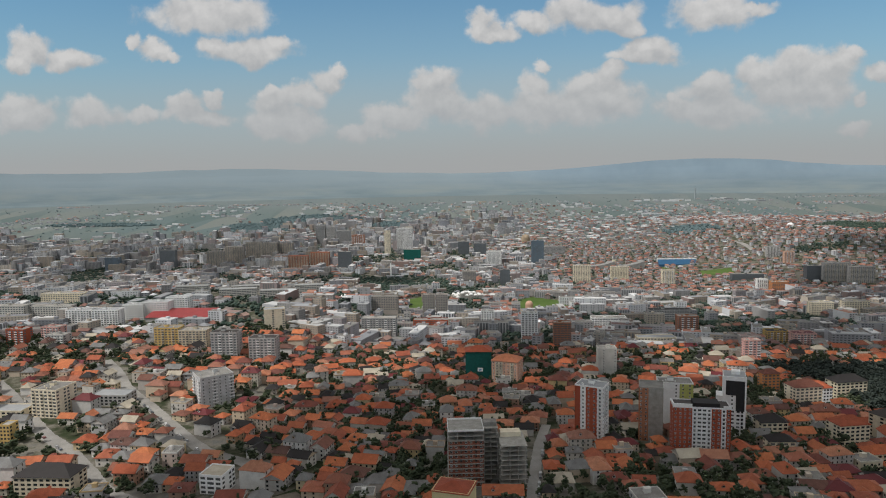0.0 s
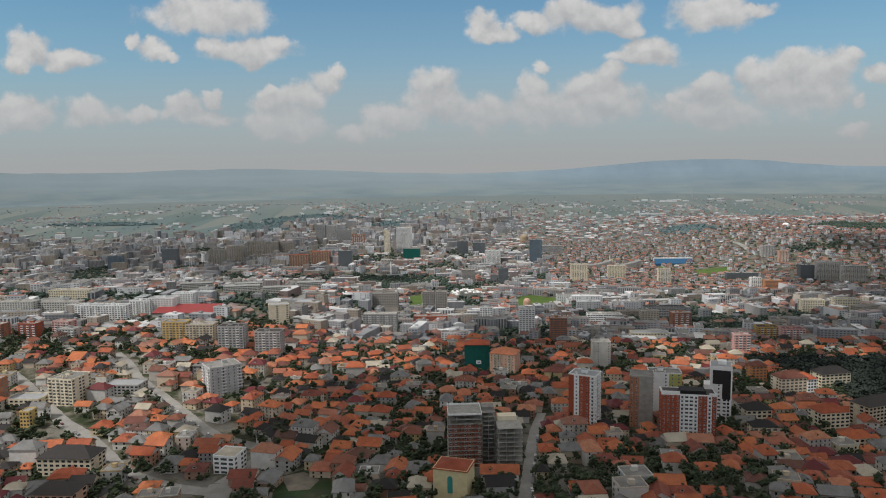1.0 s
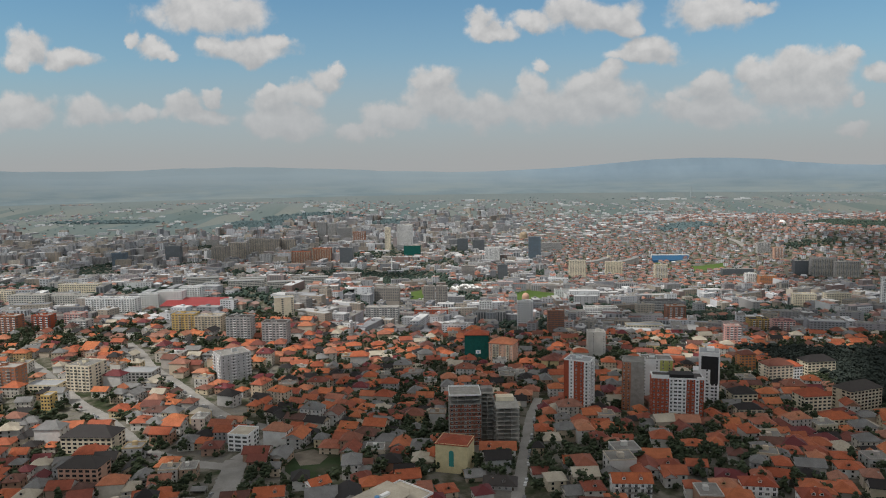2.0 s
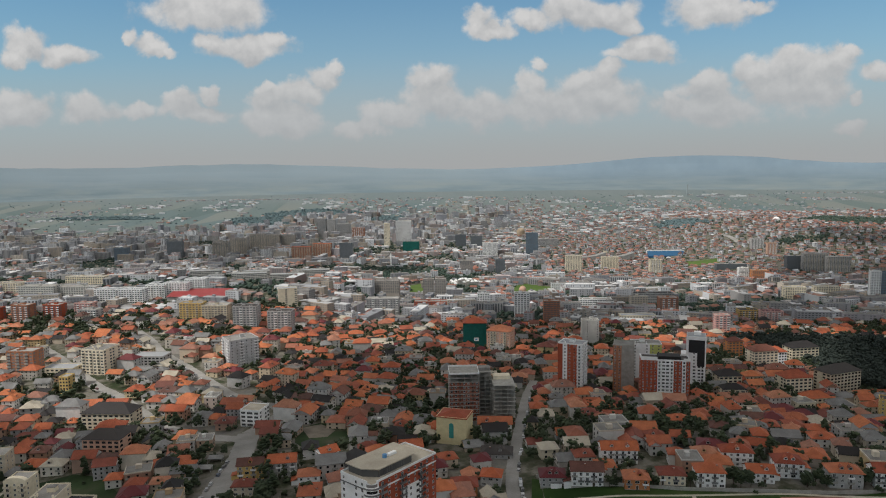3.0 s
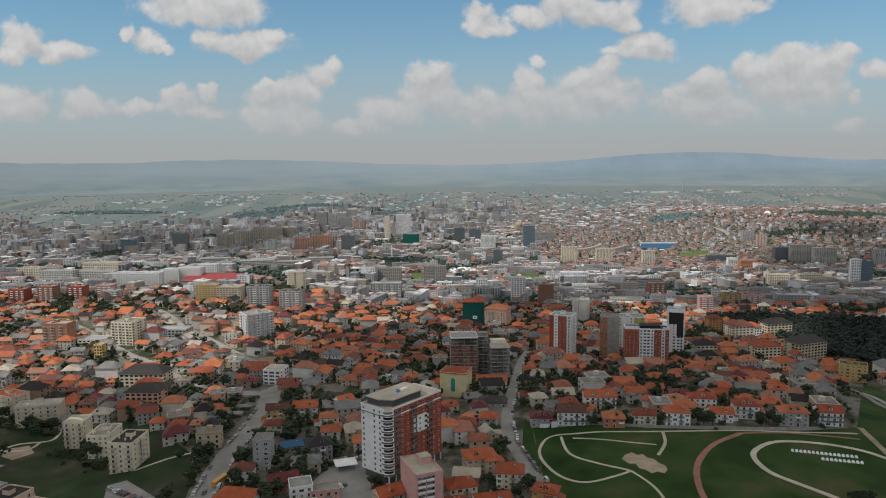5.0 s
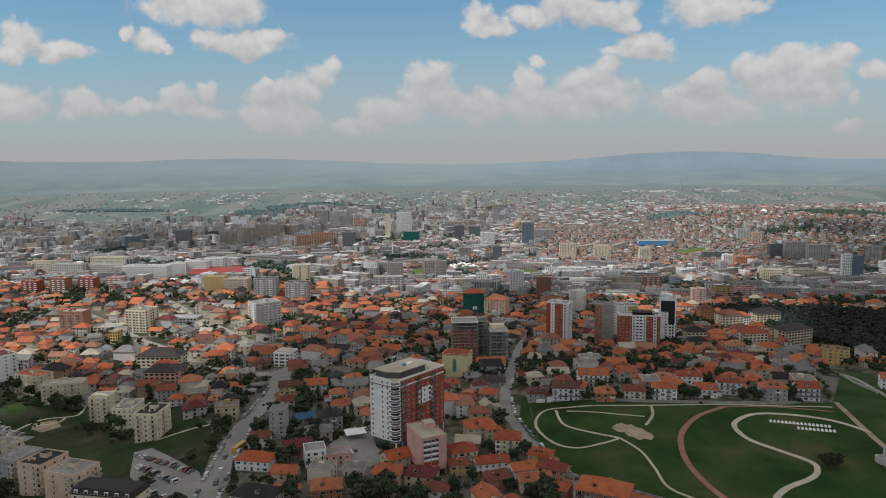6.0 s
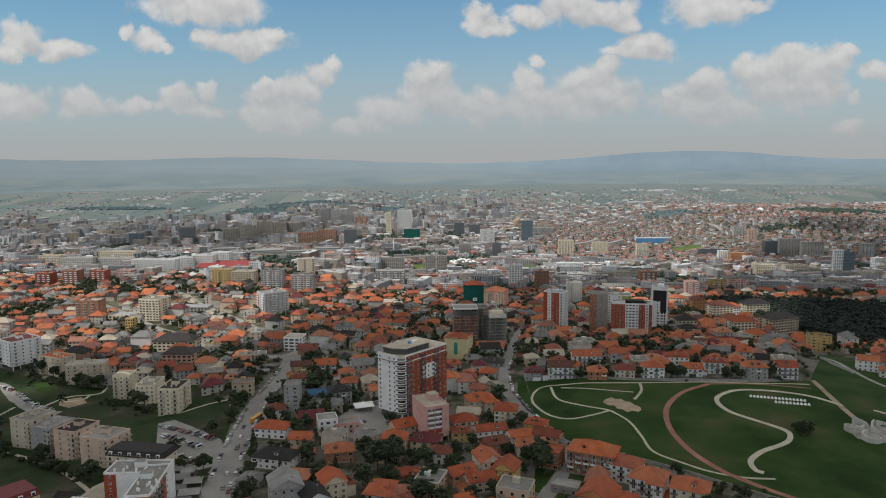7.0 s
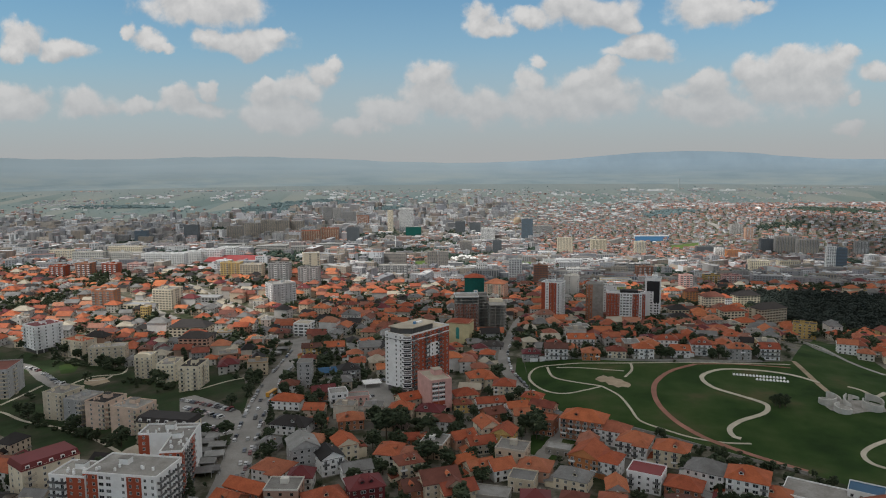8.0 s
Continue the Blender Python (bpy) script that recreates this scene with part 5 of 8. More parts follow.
def unfinished_tower(at, turn):
    """The concrete skeleton with brick infill: stacked floor slabs on columns."""
    x, y = at
    TAKEN.append((x + 23, y + 6, 27))
    root = group_root("unfinished_block", pose(x, y, terrain(x, y) - 3, 0, 0, turn), "unfinished concrete and brick tower under construction", "construction site")
    s = 2.95
    for x0, x1, y0, y1, n, brick in ((0, 22, 0, 20, 13, 11), (22.2, 31, 4.5, 20, 13, 0), (31.2, 47, -10, 12, 11, 3)):
        for k in range(n + 1):
            g = Geo()
            g.box(x0, y0 - 0.9, k * s - 0.3, x1, y1, k * s, "concrete")
            part("slab", g, root)
            if k < n:
                cols = max(int((x1 - x0) / 5), 2)
                for i in range(cols + 1):
                    part("column", COLUMN, root, at=pose(x0 + 0.4 + i * (x1 - x0 - 0.8) / cols, y0 + 0.4, k * s))
                for yy in (y0 + (y1 - y0) * 0.35, y0 + (y1 - y0) * 0.7, y1 - 0.4):
                    for xx in (x0 + 0.4, x1 - 0.4):
                        part("column", COLUMN, root, at=pose(xx, yy, k * s))
                core = Geo()
                core.box(x0 + (x1 - x0) * 0.35, y0 + (y1 - y0) * 0.6, k * s, x1 - (x1 - x0) * 0.3, y1 - 0.3, (k + 1) * s - 0.3, "raw_concrete")
                part("core_wall", core, root)
                if k < brick:
                    cells = 7 if x1 == 22 else 4
                    for i in range(cells):
                        a, w = x0 + 0.3 + i * (x1 - x0 - 0.6) / cells, (x1 - x0 - 0.6) / cells
                        g = Geo()
                        for p, q, z0, z1 in ((a, a + w * 0.3, 0, s - 0.3), (a + w * 0.7, a + w, 0, s - 0.3), (a + w * 0.3, a + w * 0.7, 0, 0.9), (a + w * 0.3, a + w * 0.7, 2.2, s - 0.3)):
                            g.box(p, y0 + 0.1, k * s + z0, q, y0 + 0.35, k * s + z1, "site_brick")
                        wall = part("infill_wall", g, root, "raw brick infill wall with a window hole")
                        if x1 == 22 and i not in (2, 5):
                            part("window_frame", SITE_FRAME, wall, at=pose(a + w / 2, y0 + 0.05, k * s + 0.9))
    g = Geo()
    for a, b, c, d in ((0, -0.9, 22, -0.6), (0, 19.7, 22, 20), (0, -0.6, 0.3, 19.7), (21.7, -0.6, 22, 19.7)):
        g.box(a, b, 13 * s, c, d, 13 * s + 1.1, "white")
    part("parapet", g, root, "white parapet round the top slab")
    g = Geo()
    g.box(22.5, 7, 13 * s, 30.5, 14, 13 * s + 2.4, "raw_concrete")
    part("lift_housing", g, root)
    g = Geo()
    g.box(32.5, 4, 11 * s, 45, 11, 11 * s + 2.8, "cream")
    part("roof_shed", g, root, "pale shed on the lower top slab")


unfinished_tower((-21.4, 393.5), 5)
def pink_block():
    """The pink block before the tower: blind long wall, street end with ribbon windows over a brick-clad foot."""
    w, d, n = 13.5, 22.5, 6
    root, h = block("pink_block", (-28.2, 158.3), 26, w, d, n, "pink", "brickred", front="", left="", right="w.w.w", label="pink-painted six-storey block with ribbon windows and flat tan roof", base=2.6, roof="tan_roof", hut=False)
    foot = Geo()
    foot.box(0.8, -0.25, -4, 8.9, 0.02, 7.6, "brickred", bottom=False)
    part("cladding", foot, root, "brick-red panels at the foot of the end wall")
    for z in (2.4, 5.0):
        rail = Geo()
        rail.box(0.7, -0.34, z, 9.0, -0.25, z + 0.25, "white")
        part("ledge", rail, root, "thin pale ledge across the brick foot")
    for k in range(2, n):
        z = 2.6 + k * 2.9
        for i in range(5):
            part("window", WINDOW_WIDE, root, at=pose(1.6 + i * 1.62, 0, z + 0.75))
        sill = Geo()
        sill.box(0.6, -0.5, z - 0.1, 9.0, 0.0, z + 0.7, "white")
        part("window_band", sill, root, "pale band under the ribbon windows")
    for x in (0.5, 4.8, 9.1):
        pier = Geo()
        pier.box(x - 0.15, -0.55, -2.0, x + 0.15, 0.0, h, "pink")
        part("pier", pier, root)
    hut = Geo()
    hut.box(6.5, 11, h, 12, 17, h + 3.2, "pink")
    hut.box(6.3, 10.8, h + 3.2, 12.2, 17.2, h + 3.4, "tan_roof")
    part("stair_house", hut, root, "pink stair house on the roof")


pink_block()
block("flats", (-143.2, 51.4), 9.2, 9.8, 29.9, 7, "white", "brickred", front="WWW", left="w.ww.w", right="WbbbWWw.", label="white seven-storey flats with red panels facing the street", rail="rail")
block("flats", (-165.1, 75.3), 4, 26.0, 13, 7, "white", "brickred", front="W....", left="WW", right="", label="white seven-storey wing of flats with red edge")
block("flats", (-183.7, 34.2), -6.7, 17, 15, 7, "white", "brickred", front="bbWW", left="ww", right="", label="white flats with red panels and a flat grey roof", rail="rail")
block("flats", (-168.2, 33.6), -6.7, 34, 20, 7, "white", "brickred", front="WWdd.wWWww", left="", right="bbb", label="white flats with red panels and a flat grey roof", rail="rail")
for at, w, d, wall, tile in (((-280.7, 177.0), 16, 18, "beige", "tar"), ((-256.8, 160.9), 14, 18, "grey", "tar"), ((-237.9, 152.3), 15, 18, "pinkish", "roof_dark"), ((-213.1, 136.3), 19, 16, "pinkish", "tar")):
    block("flats", at, -14, w, d, 6, wall, front=".w.wb", left="", right="bwb", label="%s six-storey panel flats with cluttered balconies" % PAINT_WORDS[wall], rail="beige", roof=tile)


def mansard(root, w, d, h, mat, label, dormers):
    """A steep attic roof with small white dormer windows along its front."""
    g = Geo()
    g.solid([(-0.4, -0.4, h), (w + 0.4, -0.4, h), (w + 0.4, d + 0.4, h), (-0.4, d + 0.4, h), (0.6, 1.0, h + 3.0), (w - 0.6, 1.0, h + 3.0), (w - 0.6, d - 1.0, h + 3.0), (0.6, d - 1.0, h + 3.0)], [(4, 5, 6, 7), (0, 1, 5, 4), (1, 2, 6, 5), (2, 3, 7, 6), (3, 0, 4, 7)], mat)
    attic = part("mansard_roof", g, root, label)
    for i in range(dormers):
        g = Geo()
        g.box(-0.9, -0.1, 0.5, 0.9, 1.3, 2.1, "white")
        g.box(-0.6, -0.16, 0.7, 0.6, -0.1, 1.8, "glass")
        part("dormer", g, attic, "small white dormer window", at=pose((i + 0.5) * w / dormers, 0, h))


long_flats, high = block("flats", (-189.8, 120.3), -8, 32, 13, 4, "cream", front="bwwbwwb", left="w.w", right="w.w", label="cream panel flats with a dark mansard attic", rail="beige", roof="roof_dark", hut=False)
mansard(long_flats, 32, 13, high, "roof_dark", "steep dark attic roof", 6)
arched, high = block("flats", (-262.2, 259.3), 5, 12, 13, 6, "cream", front="bwb", left="w.w", right="w.w", label="cream six-storey flats with a rounded top", rail="beige", hut=False)
cap = Geo()
cap.prism([(6.0 + 6.1 * math.cos(a), 2.6 * math.sin(a)) for a in (i * math.pi / 12 for i in range(13))], 0, 3.0, "cream")
part("arched_gable", cap, arched, "rounded gable over the front", at=pose(0, 3.0, high, 90, 0, 0))
block("flats", (-235.2, 238.8), 5, 13, 20, 5, "cream", front="wwww", left="", right="w.w", label="cream five-storey flats with grey roof", rail="beige")
block("flats", (-207.2, 213.6), 0, 13.5, 20, 6, "cream", front="bwb", left="", right="wbw", label="cream six-storey flats with dark roof", rail="beige", roof="roof_dark")
block("flats", (-361.4, 326.1), -20, 26, 14, 5, "beige", front="bwwb", left="ww", right="ww", label="beige flats with worn tiled roof", rail="beige", roof="roof")
block("flats", (-320.6, 296.6), 15, 28, 14, 5, "beige", front="wbwwbw", left="ww", right="ww", label="beige panel flats with flat grey roof", rail="beige")
block("flats", (-388.0, 331.9), 60, 24, 22, 7, "white", front="bwwb", left="bwwb", right="", label="white seven-storey flats with pink roof terrace", rail="white", roof="roof_wine", base=3.5)
block("flats", (-331.7, 215.9), 104, 28, 24, 7, "grey", front="w.bw.w", left="wbwwb", right="ww", label="stained grey panel flats with a red tiled roof", rail="beige", roof="roof", hut=False)
red_top, high = block("flats", (-211.1, 55.9), 55, 26, 16, 5, "cream", front="bwwb", left="ww", right="", label="cream flats with wine-red mansard roof", rail="beige", roof="roof_wine", hut=False)
mansard(red_top, 26, 16, high, "roof_wine", "steep wine-red attic roof", 5)
block("tower_block", (67.9, 490.0), -26, 21, 16, 15, "white", "brickred", front="XwWWb", left="", right="wbbw", label="white and red fifteen-storey tower with balconies", rail="white", roof="pale_roof", band="white")
red_slab, high = block("flats", (132.1, 462.0), -8, 38, 17, 11, "brickred", "white", front="wwwwBDDBwwBw", left="ww", right="", label="red-clad flats with white balconied middle", rail="white", band="white", base=2.4, roof="roof_dark", hut=False)
crown = Geo()
crown.box(-0.2, -0.2, high, 12.5, 0.4, high + 2.6, "white")
crown.box(-0.2, 0.4, high, 0.4, 9.0, high + 2.6, "white")
part("roof_screen", crown, red_slab, "white screen wall round the roof edge")
crown = Geo()
crown.box(33.0, -0.2, high, 38.2, 0.4, high + 2.0, "white")
part("roof_screen", crown, red_slab, "white screen wall round the roof edge")
shed = Geo()
shed.box(13.5, 2.0, high, 31.0, 13.0, high + 2.8, "roof_dark")
part("plant_room", shed, red_slab, "dark low plant room on the roof")
block("flats", (115.8, 495.0), -14, 17.5, 18, 14, "concrete", "rawbrick", front="WW..x", left="", right="..w.", label="tall bare grey flats with brick balcony strip", rail="concrete", hut=False)
block("flats", (140.3, 532.0), -6, 26, 16, 12, "white", "limegreen", front="w.wWW", left="", right="", label="tall white flats with yellow-green edge")


def slim_tower(at, turn):
    """The slim white tower: a black glazed corner field under a white frame, columns of dark windows."""
    x, y = at
    w, d, n = 16.0, 19.0, 15
    h = n * 2.95 + 2.0
    TAKEN.append((x + 8, y + 9, 13))
    root = group_root("tower_block", pose(x, y, terrain(x, y), 0, 0, turn), "slim white tower with a black glazed field and dark window columns", "apartment block")
    g = Geo()
    g.box(0, 0, -8, w, d, h, "white", bottom=False)
    g.box(-4.5, 6.0, -8, 0.0, d, h - 17.0, "white", bottom=False)
    g.box(-0.2, -0.5, h - 2.6, w + 0.2, 0.0, h + 0.5, "white")
    g.box(-0.2, -0.5, -8, 1.8, 0.0, h - 2.6, "white")
    g.box(w - 0.9, -0.5, h - 26, w + 0.2, 0.0, h - 2.6, "white")
    part("wall", g, root)
    g = Geo()
    g.box(1.8, -0.12, h - 14.0, w - 0.9, 0.0, h - 2.6, "black")
    g.box(9.0, -0.12, h - 26.0, w - 0.9, 0.0, h - 14.0, "black")
    part("glazed_field", g, root, "black glazed field under the white frame")
    g = Geo()
    g.box(0.0, 0.8, 0, 0.14, 5.5, h - 7.0, "black")
    part("side_strip", g, root, "black glazed strip on the side wall", at=pose(w, 0, 0))
    for k in range(n - 1):
        z = 1.2 + k * 2.95
        if z < h - 27:
            for wx in (6.8, 10.8):
                part("window", WINDOW_WIDE, root, at=pose(wx, 0, z))
        elif z < h - 15:
            part("window", WINDOW, root, at=pose(6.4, 0, z))
        g = Geo()
        g.box(-0.75, -0.2, 0.0, 0.75, 0.02, 1.9, "black")
        part("loggia", g, root, at=pose(w - 2.4, 0, z))
    g = Geo()
    g.face([(0.3, 0.3, 0.506), (w - 0.3, 0.3, 0.506), (w - 0.3, d - 0.3, 0.506), (0.3, d - 0.3, 0.506)], "pale_roof")
    part("roof", g, root, at=pose(0, 0, h - 0.5))
    g = Geo()
    g.box(6, 8, h, 12, 15, h + 2.4, "white")
    part("lift_housing", g, root)


slim_tower((181.5, 507.0), -17)
block("flats", (119.1, 692.5), 0, 19, 14, 11, "stone", front=".w..w", left="", right="ww", label="plain pale tower with few windows")
netted, high = block("netted_block", (-18.5, 690.0), 0, 27, 20, 10, "teal", front="", left="", right="", label="unfinished block wrapped in teal scaffold net", roof="roof", hut=False)
part("roof", roof_geo(27, 20, high + 0.7, "hip", "roof", x0=13.5, y0=10, pitch=0.4), netted)
sign = Geo()
sign.box(12.5, -0.3, 9.0, 18.0, -0.1, 13.0, "white")
sign.box(14.0, -0.34, 10.0, 16.5, -0.3, 11.6, "bluewall")
part("banner", sign, netted, "white banner with a blue mark on the net")
salmon, high = block("flats", (8.5, 674.0), -18, 27, 22, 8, "salmon", "beige", front="wBBwwBw", left="ww", right="wwww", label="beige and brick flats with tiled roof", roof="roof", hut=False, rail="beige")
part("pitched_roof", roof_geo(27, 22, high + 0.7, "hip", "roof", x0=13.5, y0=11, pitch=0.45), salmon)
TAKEN.append((-20.0, 327.0, 11))
hall_root, hall_h = block("church", (-27.5, 340.0), -14, 20, 17, 6, "paleyellow", front="....", left="..", right="", label="pale yellow hall with a tall teal window", roof="roof", hut=False, category="hall")
part("roof", roof_geo(20, 17, hall_h + 0.4, "hip", "roof", x0=10, y0=8.5, wall="paleyellow", pitch=0.3), hall_root)
arch = Geo()
arch.prism([(9.5 + 1.5 * math.cos(a), 1.5 * math.sin(a)) for a in (i * math.pi / 8 for i in range(9))] + [(8.0, -8.5), (11.0, -8.5)], 0, 0.2, "tealglass")
part("arched_window", arch, hall_root, "tall arched teal window", at=pose(0.6, 0, 13.0, 90, 0, 0))
block("flats", (311.2, 443.5), -25, 21, 12, 5, "yellow", front="wdwdw", left="ww", right="ww", label="bright yellow five-storey block", roof="roof_dark")
block("flats", (-243.3, 552.4), 38, 29, 24, 9, "paleconc", front="wwbwwb", left="bwb", right="", label="pale grey flats with flat roof", rail="white")
# footpaths of the estate
for line in ([(-330.4, 183.3), (-319.0, 189.0), (-293.3, 174.3), (-262.3, 160.9), (-226.7, 137.3), (-200.4, 114.4), (-183.8, 98.1)], [(-328.3, 201.9), (-326.8, 223.3), (-326.6, 245.3)], [(-307.5, 239.2), (-302.1, 267.1), (-282.1, 276.3), (-287.4, 295.1)], [(-193.5, 214.2), (-179.3, 227.4), (-165.2, 234.2)], [(-300.8, 257.1), (-287.8, 261.7), (-287.5, 273.4)]):
    ribbon("path", line, 2.1, "pale_path", 0.2, "worn pale footpath across rough grass")
lawn("mown_lawn", [(-346.4, 296.9), (-341.1, 309.7), (-328.0, 294.0), (-322.0, 279.0), (-330.0, 273.8)], "grass", 0.16, "short green lawn on a low bank by the street", step=4.0)
lawn("bare_ground", [(-303.3, 261.3), (-291.0, 267.4), (-280.1, 255.8), (-287.2, 245.0), (-297.6, 250.2)], "sand", 0.17, "bare trodden earth on the estate lawn", step=4.0)

# ---- the city in the basin: its landmarks ----
def bays(w, pattern="wwb"):
    n = max(int(w / 4), 3)
    return (pattern * n)[:n]


def far_block(at, turn, w, d, n, walls, label, pattern="wwb", roof="tar", accent="brickred", name="flats", category="apartment block", rail="white", hut=True):
    return block(name, at, turn, w, d, n, walls, accent, front=bays(w, pattern), left=bays(d, "w.w"), right=bays(d, "w.w"), roof=roof, label=label, category=category, single=False, rail=rail, hut=hut)


WHITE_ROW = "long white six-storey flats with flat pale roofs"
far_block((-561, 866), 0, 37, 18, 8, "white", WHITE_ROW, roof="pale_roof")
far_block((-528, 865), 0, 40, 18, 8, "white", WHITE_ROW, roof="pale_roof")
far_block((-510, 917), 0, 30, 18, 7, "white", WHITE_ROW, roof="pale_roof")
far_block((-484, 923), 0, 38, 18, 8, "white", WHITE_ROW, roof="pale_roof")
far_block((-467, 960), 0, 33, 18, 8, "white", WHITE_ROW, roof="pale_roof")
far_block((-709, 914), 0, 56, 18, 7, "stone", "long ribbed pale office building", "w", name="office_block", category="office block")
far_block((-657, 926), 0, 64, 18, 6, "stone", "long ribbed pale office building", "w", name="office_block", category="office block")
far_block((-723, 1056), 0, 70, 18, 5, "cream", "long cream school building", "w", name="school", category="school")
far_block((-785, 967), 0, 43, 18, 6, "cream", "cream panel flats with balconies")
hall, high = far_block((-468, 899), 0, 90, 18, 2, "grey", "low sports hall with a wide red metal roof", "..", roof="roof_red", name="sports_hall", category="sports hall", hut=False)
hall_w, hall_d = ((-468, 899), 0, 90, 18, 2)[2:4]
g = Geo()
g.solid([(-1, -1, high + 0.5), (hall_w + 1, -1, high + 0.5), (hall_w + 1, 36, high + 7), (-1, 36, high + 7), (-1, -1, high), (hall_w + 1, -1, high), (hall_w + 1, 36, high + 6.4), (-1, 36, high + 6.4)], [(0, 1, 2, 3), (4, 5, 1, 0), (5, 6, 2, 1), (6, 7, 3, 2), (7, 4, 0, 3)], "roof_red")
g.box(0, 14, -6, hall_w, 35, high, "grey", bottom=False)
part("sloping_roof", g, hall, "wide red metal roof")
far_block((-384, 755), 0, 29, 17, 8, "yellow", "yellow and brown flats with balconies", rail="beige")
far_block((-355, 755), 0, 33, 18, 7, "beige", "brown flats with balconies", rail="beige")
far_block((-296, 705), 0, 29, 17, 10, "grey", "tall grey flats with dark roof", roof="roof_dark")
far_block((-253, 702), 0, 29, 17, 9, "grey", "grey flats with dark roof", roof="roof_dark")
far_block((-1027, 2093), 0, 50, 18, 19, "dim_glass", "tall dark glass office tower", "d", name="office_tower", category="office tower")
far_block((-1175, 2035), 0, 45, 18, 14, "blue_glass", "dark blue office tower with a slanting end", "d", name="office_tower", category="office tower")
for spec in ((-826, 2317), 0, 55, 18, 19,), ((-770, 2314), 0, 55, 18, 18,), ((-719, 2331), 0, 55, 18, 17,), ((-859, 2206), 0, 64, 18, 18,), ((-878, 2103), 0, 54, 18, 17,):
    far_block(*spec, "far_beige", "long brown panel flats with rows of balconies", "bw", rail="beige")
for spec in ((-594, 2028), 0, 61, 18, 14,), ((-542, 2090), 0, 61, 18, 15,):
    far_block(*spec, "rawbrick", "brown brick flats with a tiled roof", "bw", rail="beige", roof="roof")
far_block((-439, 2022), 0, 41, 18, 18, "dim_glass", "dark glass office tower with white frame", "d", accent="white", name="office_tower", category="office tower")
for spec in ((-678, 2726), 0, 39, 18, 27,), ((-636, 2724), 0, 36, 18, 25,), ((-585, 2681), 0, 57, 18, 21,):
    far_block(*spec, "grey", "tall grey panel flats in a stepped row", "bw", rail="grey")
far_block((-509, 2605), 0, 51, 18, 17, "rawbrick", "brown and white panel flats", "bw")
far_block((-347, 2373), 0, 21, 13, 29, "cream", "slim cream residential tower", "w")
far_block((-308, 2412), 0, 56, 18, 31, "white", "broad white residential tower", "bw")
far_block((-261, 2214), 0, 56, 18, 12, "teal", "unfinished building in teal scaffold net", ".", name="netted_block", hut=False)
far_block((-102, 1128), 0, 20, 12, 15, "far_beige", "brown concrete tower with ribs", "wb", rail="concrete")
far_block((-80, 1128), 0, 20, 12, 15, "far_beige", "brown concrete tower with ribs", "wb", rail="concrete")
far_block((-176, 955), 0, 50, 18, 7, "grey", "long grey flats with white stairs", "wwb")
far_block((-108, 1023), 0, 54, 18, 5, "brickred", "low red-brick apartment row", "w")
far_block((-193, 1150), 0, 45, 18, 8, "far_beige", "brown concrete office slab", "w", name="office_block", category="office block")
far_block((-50, 1632), 0, 33, 18, 12, "far_beige", "tan concrete office slab", "d", name="office_block", category="office block")
far_block((41, 1629), 0, 24, 14, 13, "dim_glass", "dark slender office block", "d", name="office_block", category="office block")
far_block((10, 2067), 0, 48, 18, 15, "white", "pale flats near the centre", "wb")
far_block((-86, 2359), 0, 38, 18, 15, "dim_glass", "black glass hotel block", "d", name="hotel", category="hotel")
far_block((-31, 2356), 0, 42, 18, 13, "dim_glass", "black glass hotel block", "d", name="hotel", category="hotel")
far_block((149, 2093), 0, 38, 18, 25, "blue_glass", "blue-grey glass twin tower", "d", accent="white", name="office_tower", category="office tower")
far_block((208, 2343), 0, 73, 18, 9, "grey", "long grey ministry slab", "d", name="office_block", category="office block")
far_block((225, 1687), 0, 42, 18, 14, "cream", "cream ribbed hotel tower", "w", name="hotel", category="hotel")
far_block((423, 1614), 0, 29, 18, 12, "cream", "cream residential tower with balconies", "wb")
far_block((326, 1735), 0, 44, 18, 11, "cream", "cream stone church body", "w", name="church", category="church")
far_block((-3, 1041), 0, 20, 12, 9, "white", "white tower with dark window stripes", "w")
far_block((52, 907), 0, 22, 13, 14, "white", "white tower with dark window stripes", "w")
far_block((90, 855), 0, 22, 13, 12, "rawbrick", "unfinished brown tower with open floors", "d", roof="concrete", name="unfinished_block")
far_block((164, 1019), 0, 52, 18, 6, "white", "low white public building with a dark top", "d", name="public_building", category="public building")
far_block((204, 891), 0, 50, 18, 3, "cream", "long cream hall with a vaulted white roof", "w", name="market_hall", category="hall", roof="pale_roof", hut=False)
far_block((764, 1637), 0, 38, 18, 12, "dim_glass", "dark glass hotel slab", "d", name="hotel", category="hotel")
for spec in ((794, 1614), 0, 58, 18, 15,), ((840, 1591), 0, 55, 18, 13,):
    far_block(*spec, "grey", "long brown-grey panel flats", "bw", rail="beige")
far_block((687, 1134), 0, 17, 10, 18, "white", "glass office tower with white ribs", "w", name="office_tower", category="office tower")
far_block((704, 1133), 0, 21, 13, 17, "blue_glass", "tall blue glass office tower", "d", name="office_tower", category="office tower")
far_block((977, 1566), 0, 31, 18, 12, "grey", "grey residential tower with balconies", "wb")
far_block((547, 1148), 0, 36, 18, 8, "cream", "cream office block with small windows", "w", name="office_block", category="office block")
far_block((617, 1182), 0, 43, 18, 7, "cream", "cream office block with blank walls", "w", name="office_block", category="office block")
far_block((613, 1464), 0, 35, 18, 8, "orange", "black-topped block with orange side", "d", name="office_block", category="office block")
far_block((593, 1491), 0, 22, 13, 9, "white", "white and red balconied flats", "wb")
far_block((608, 1682), 0, 76, 18, 5, "dim_glass", "black and white commercial block", "d", name="office_block", category="office block")
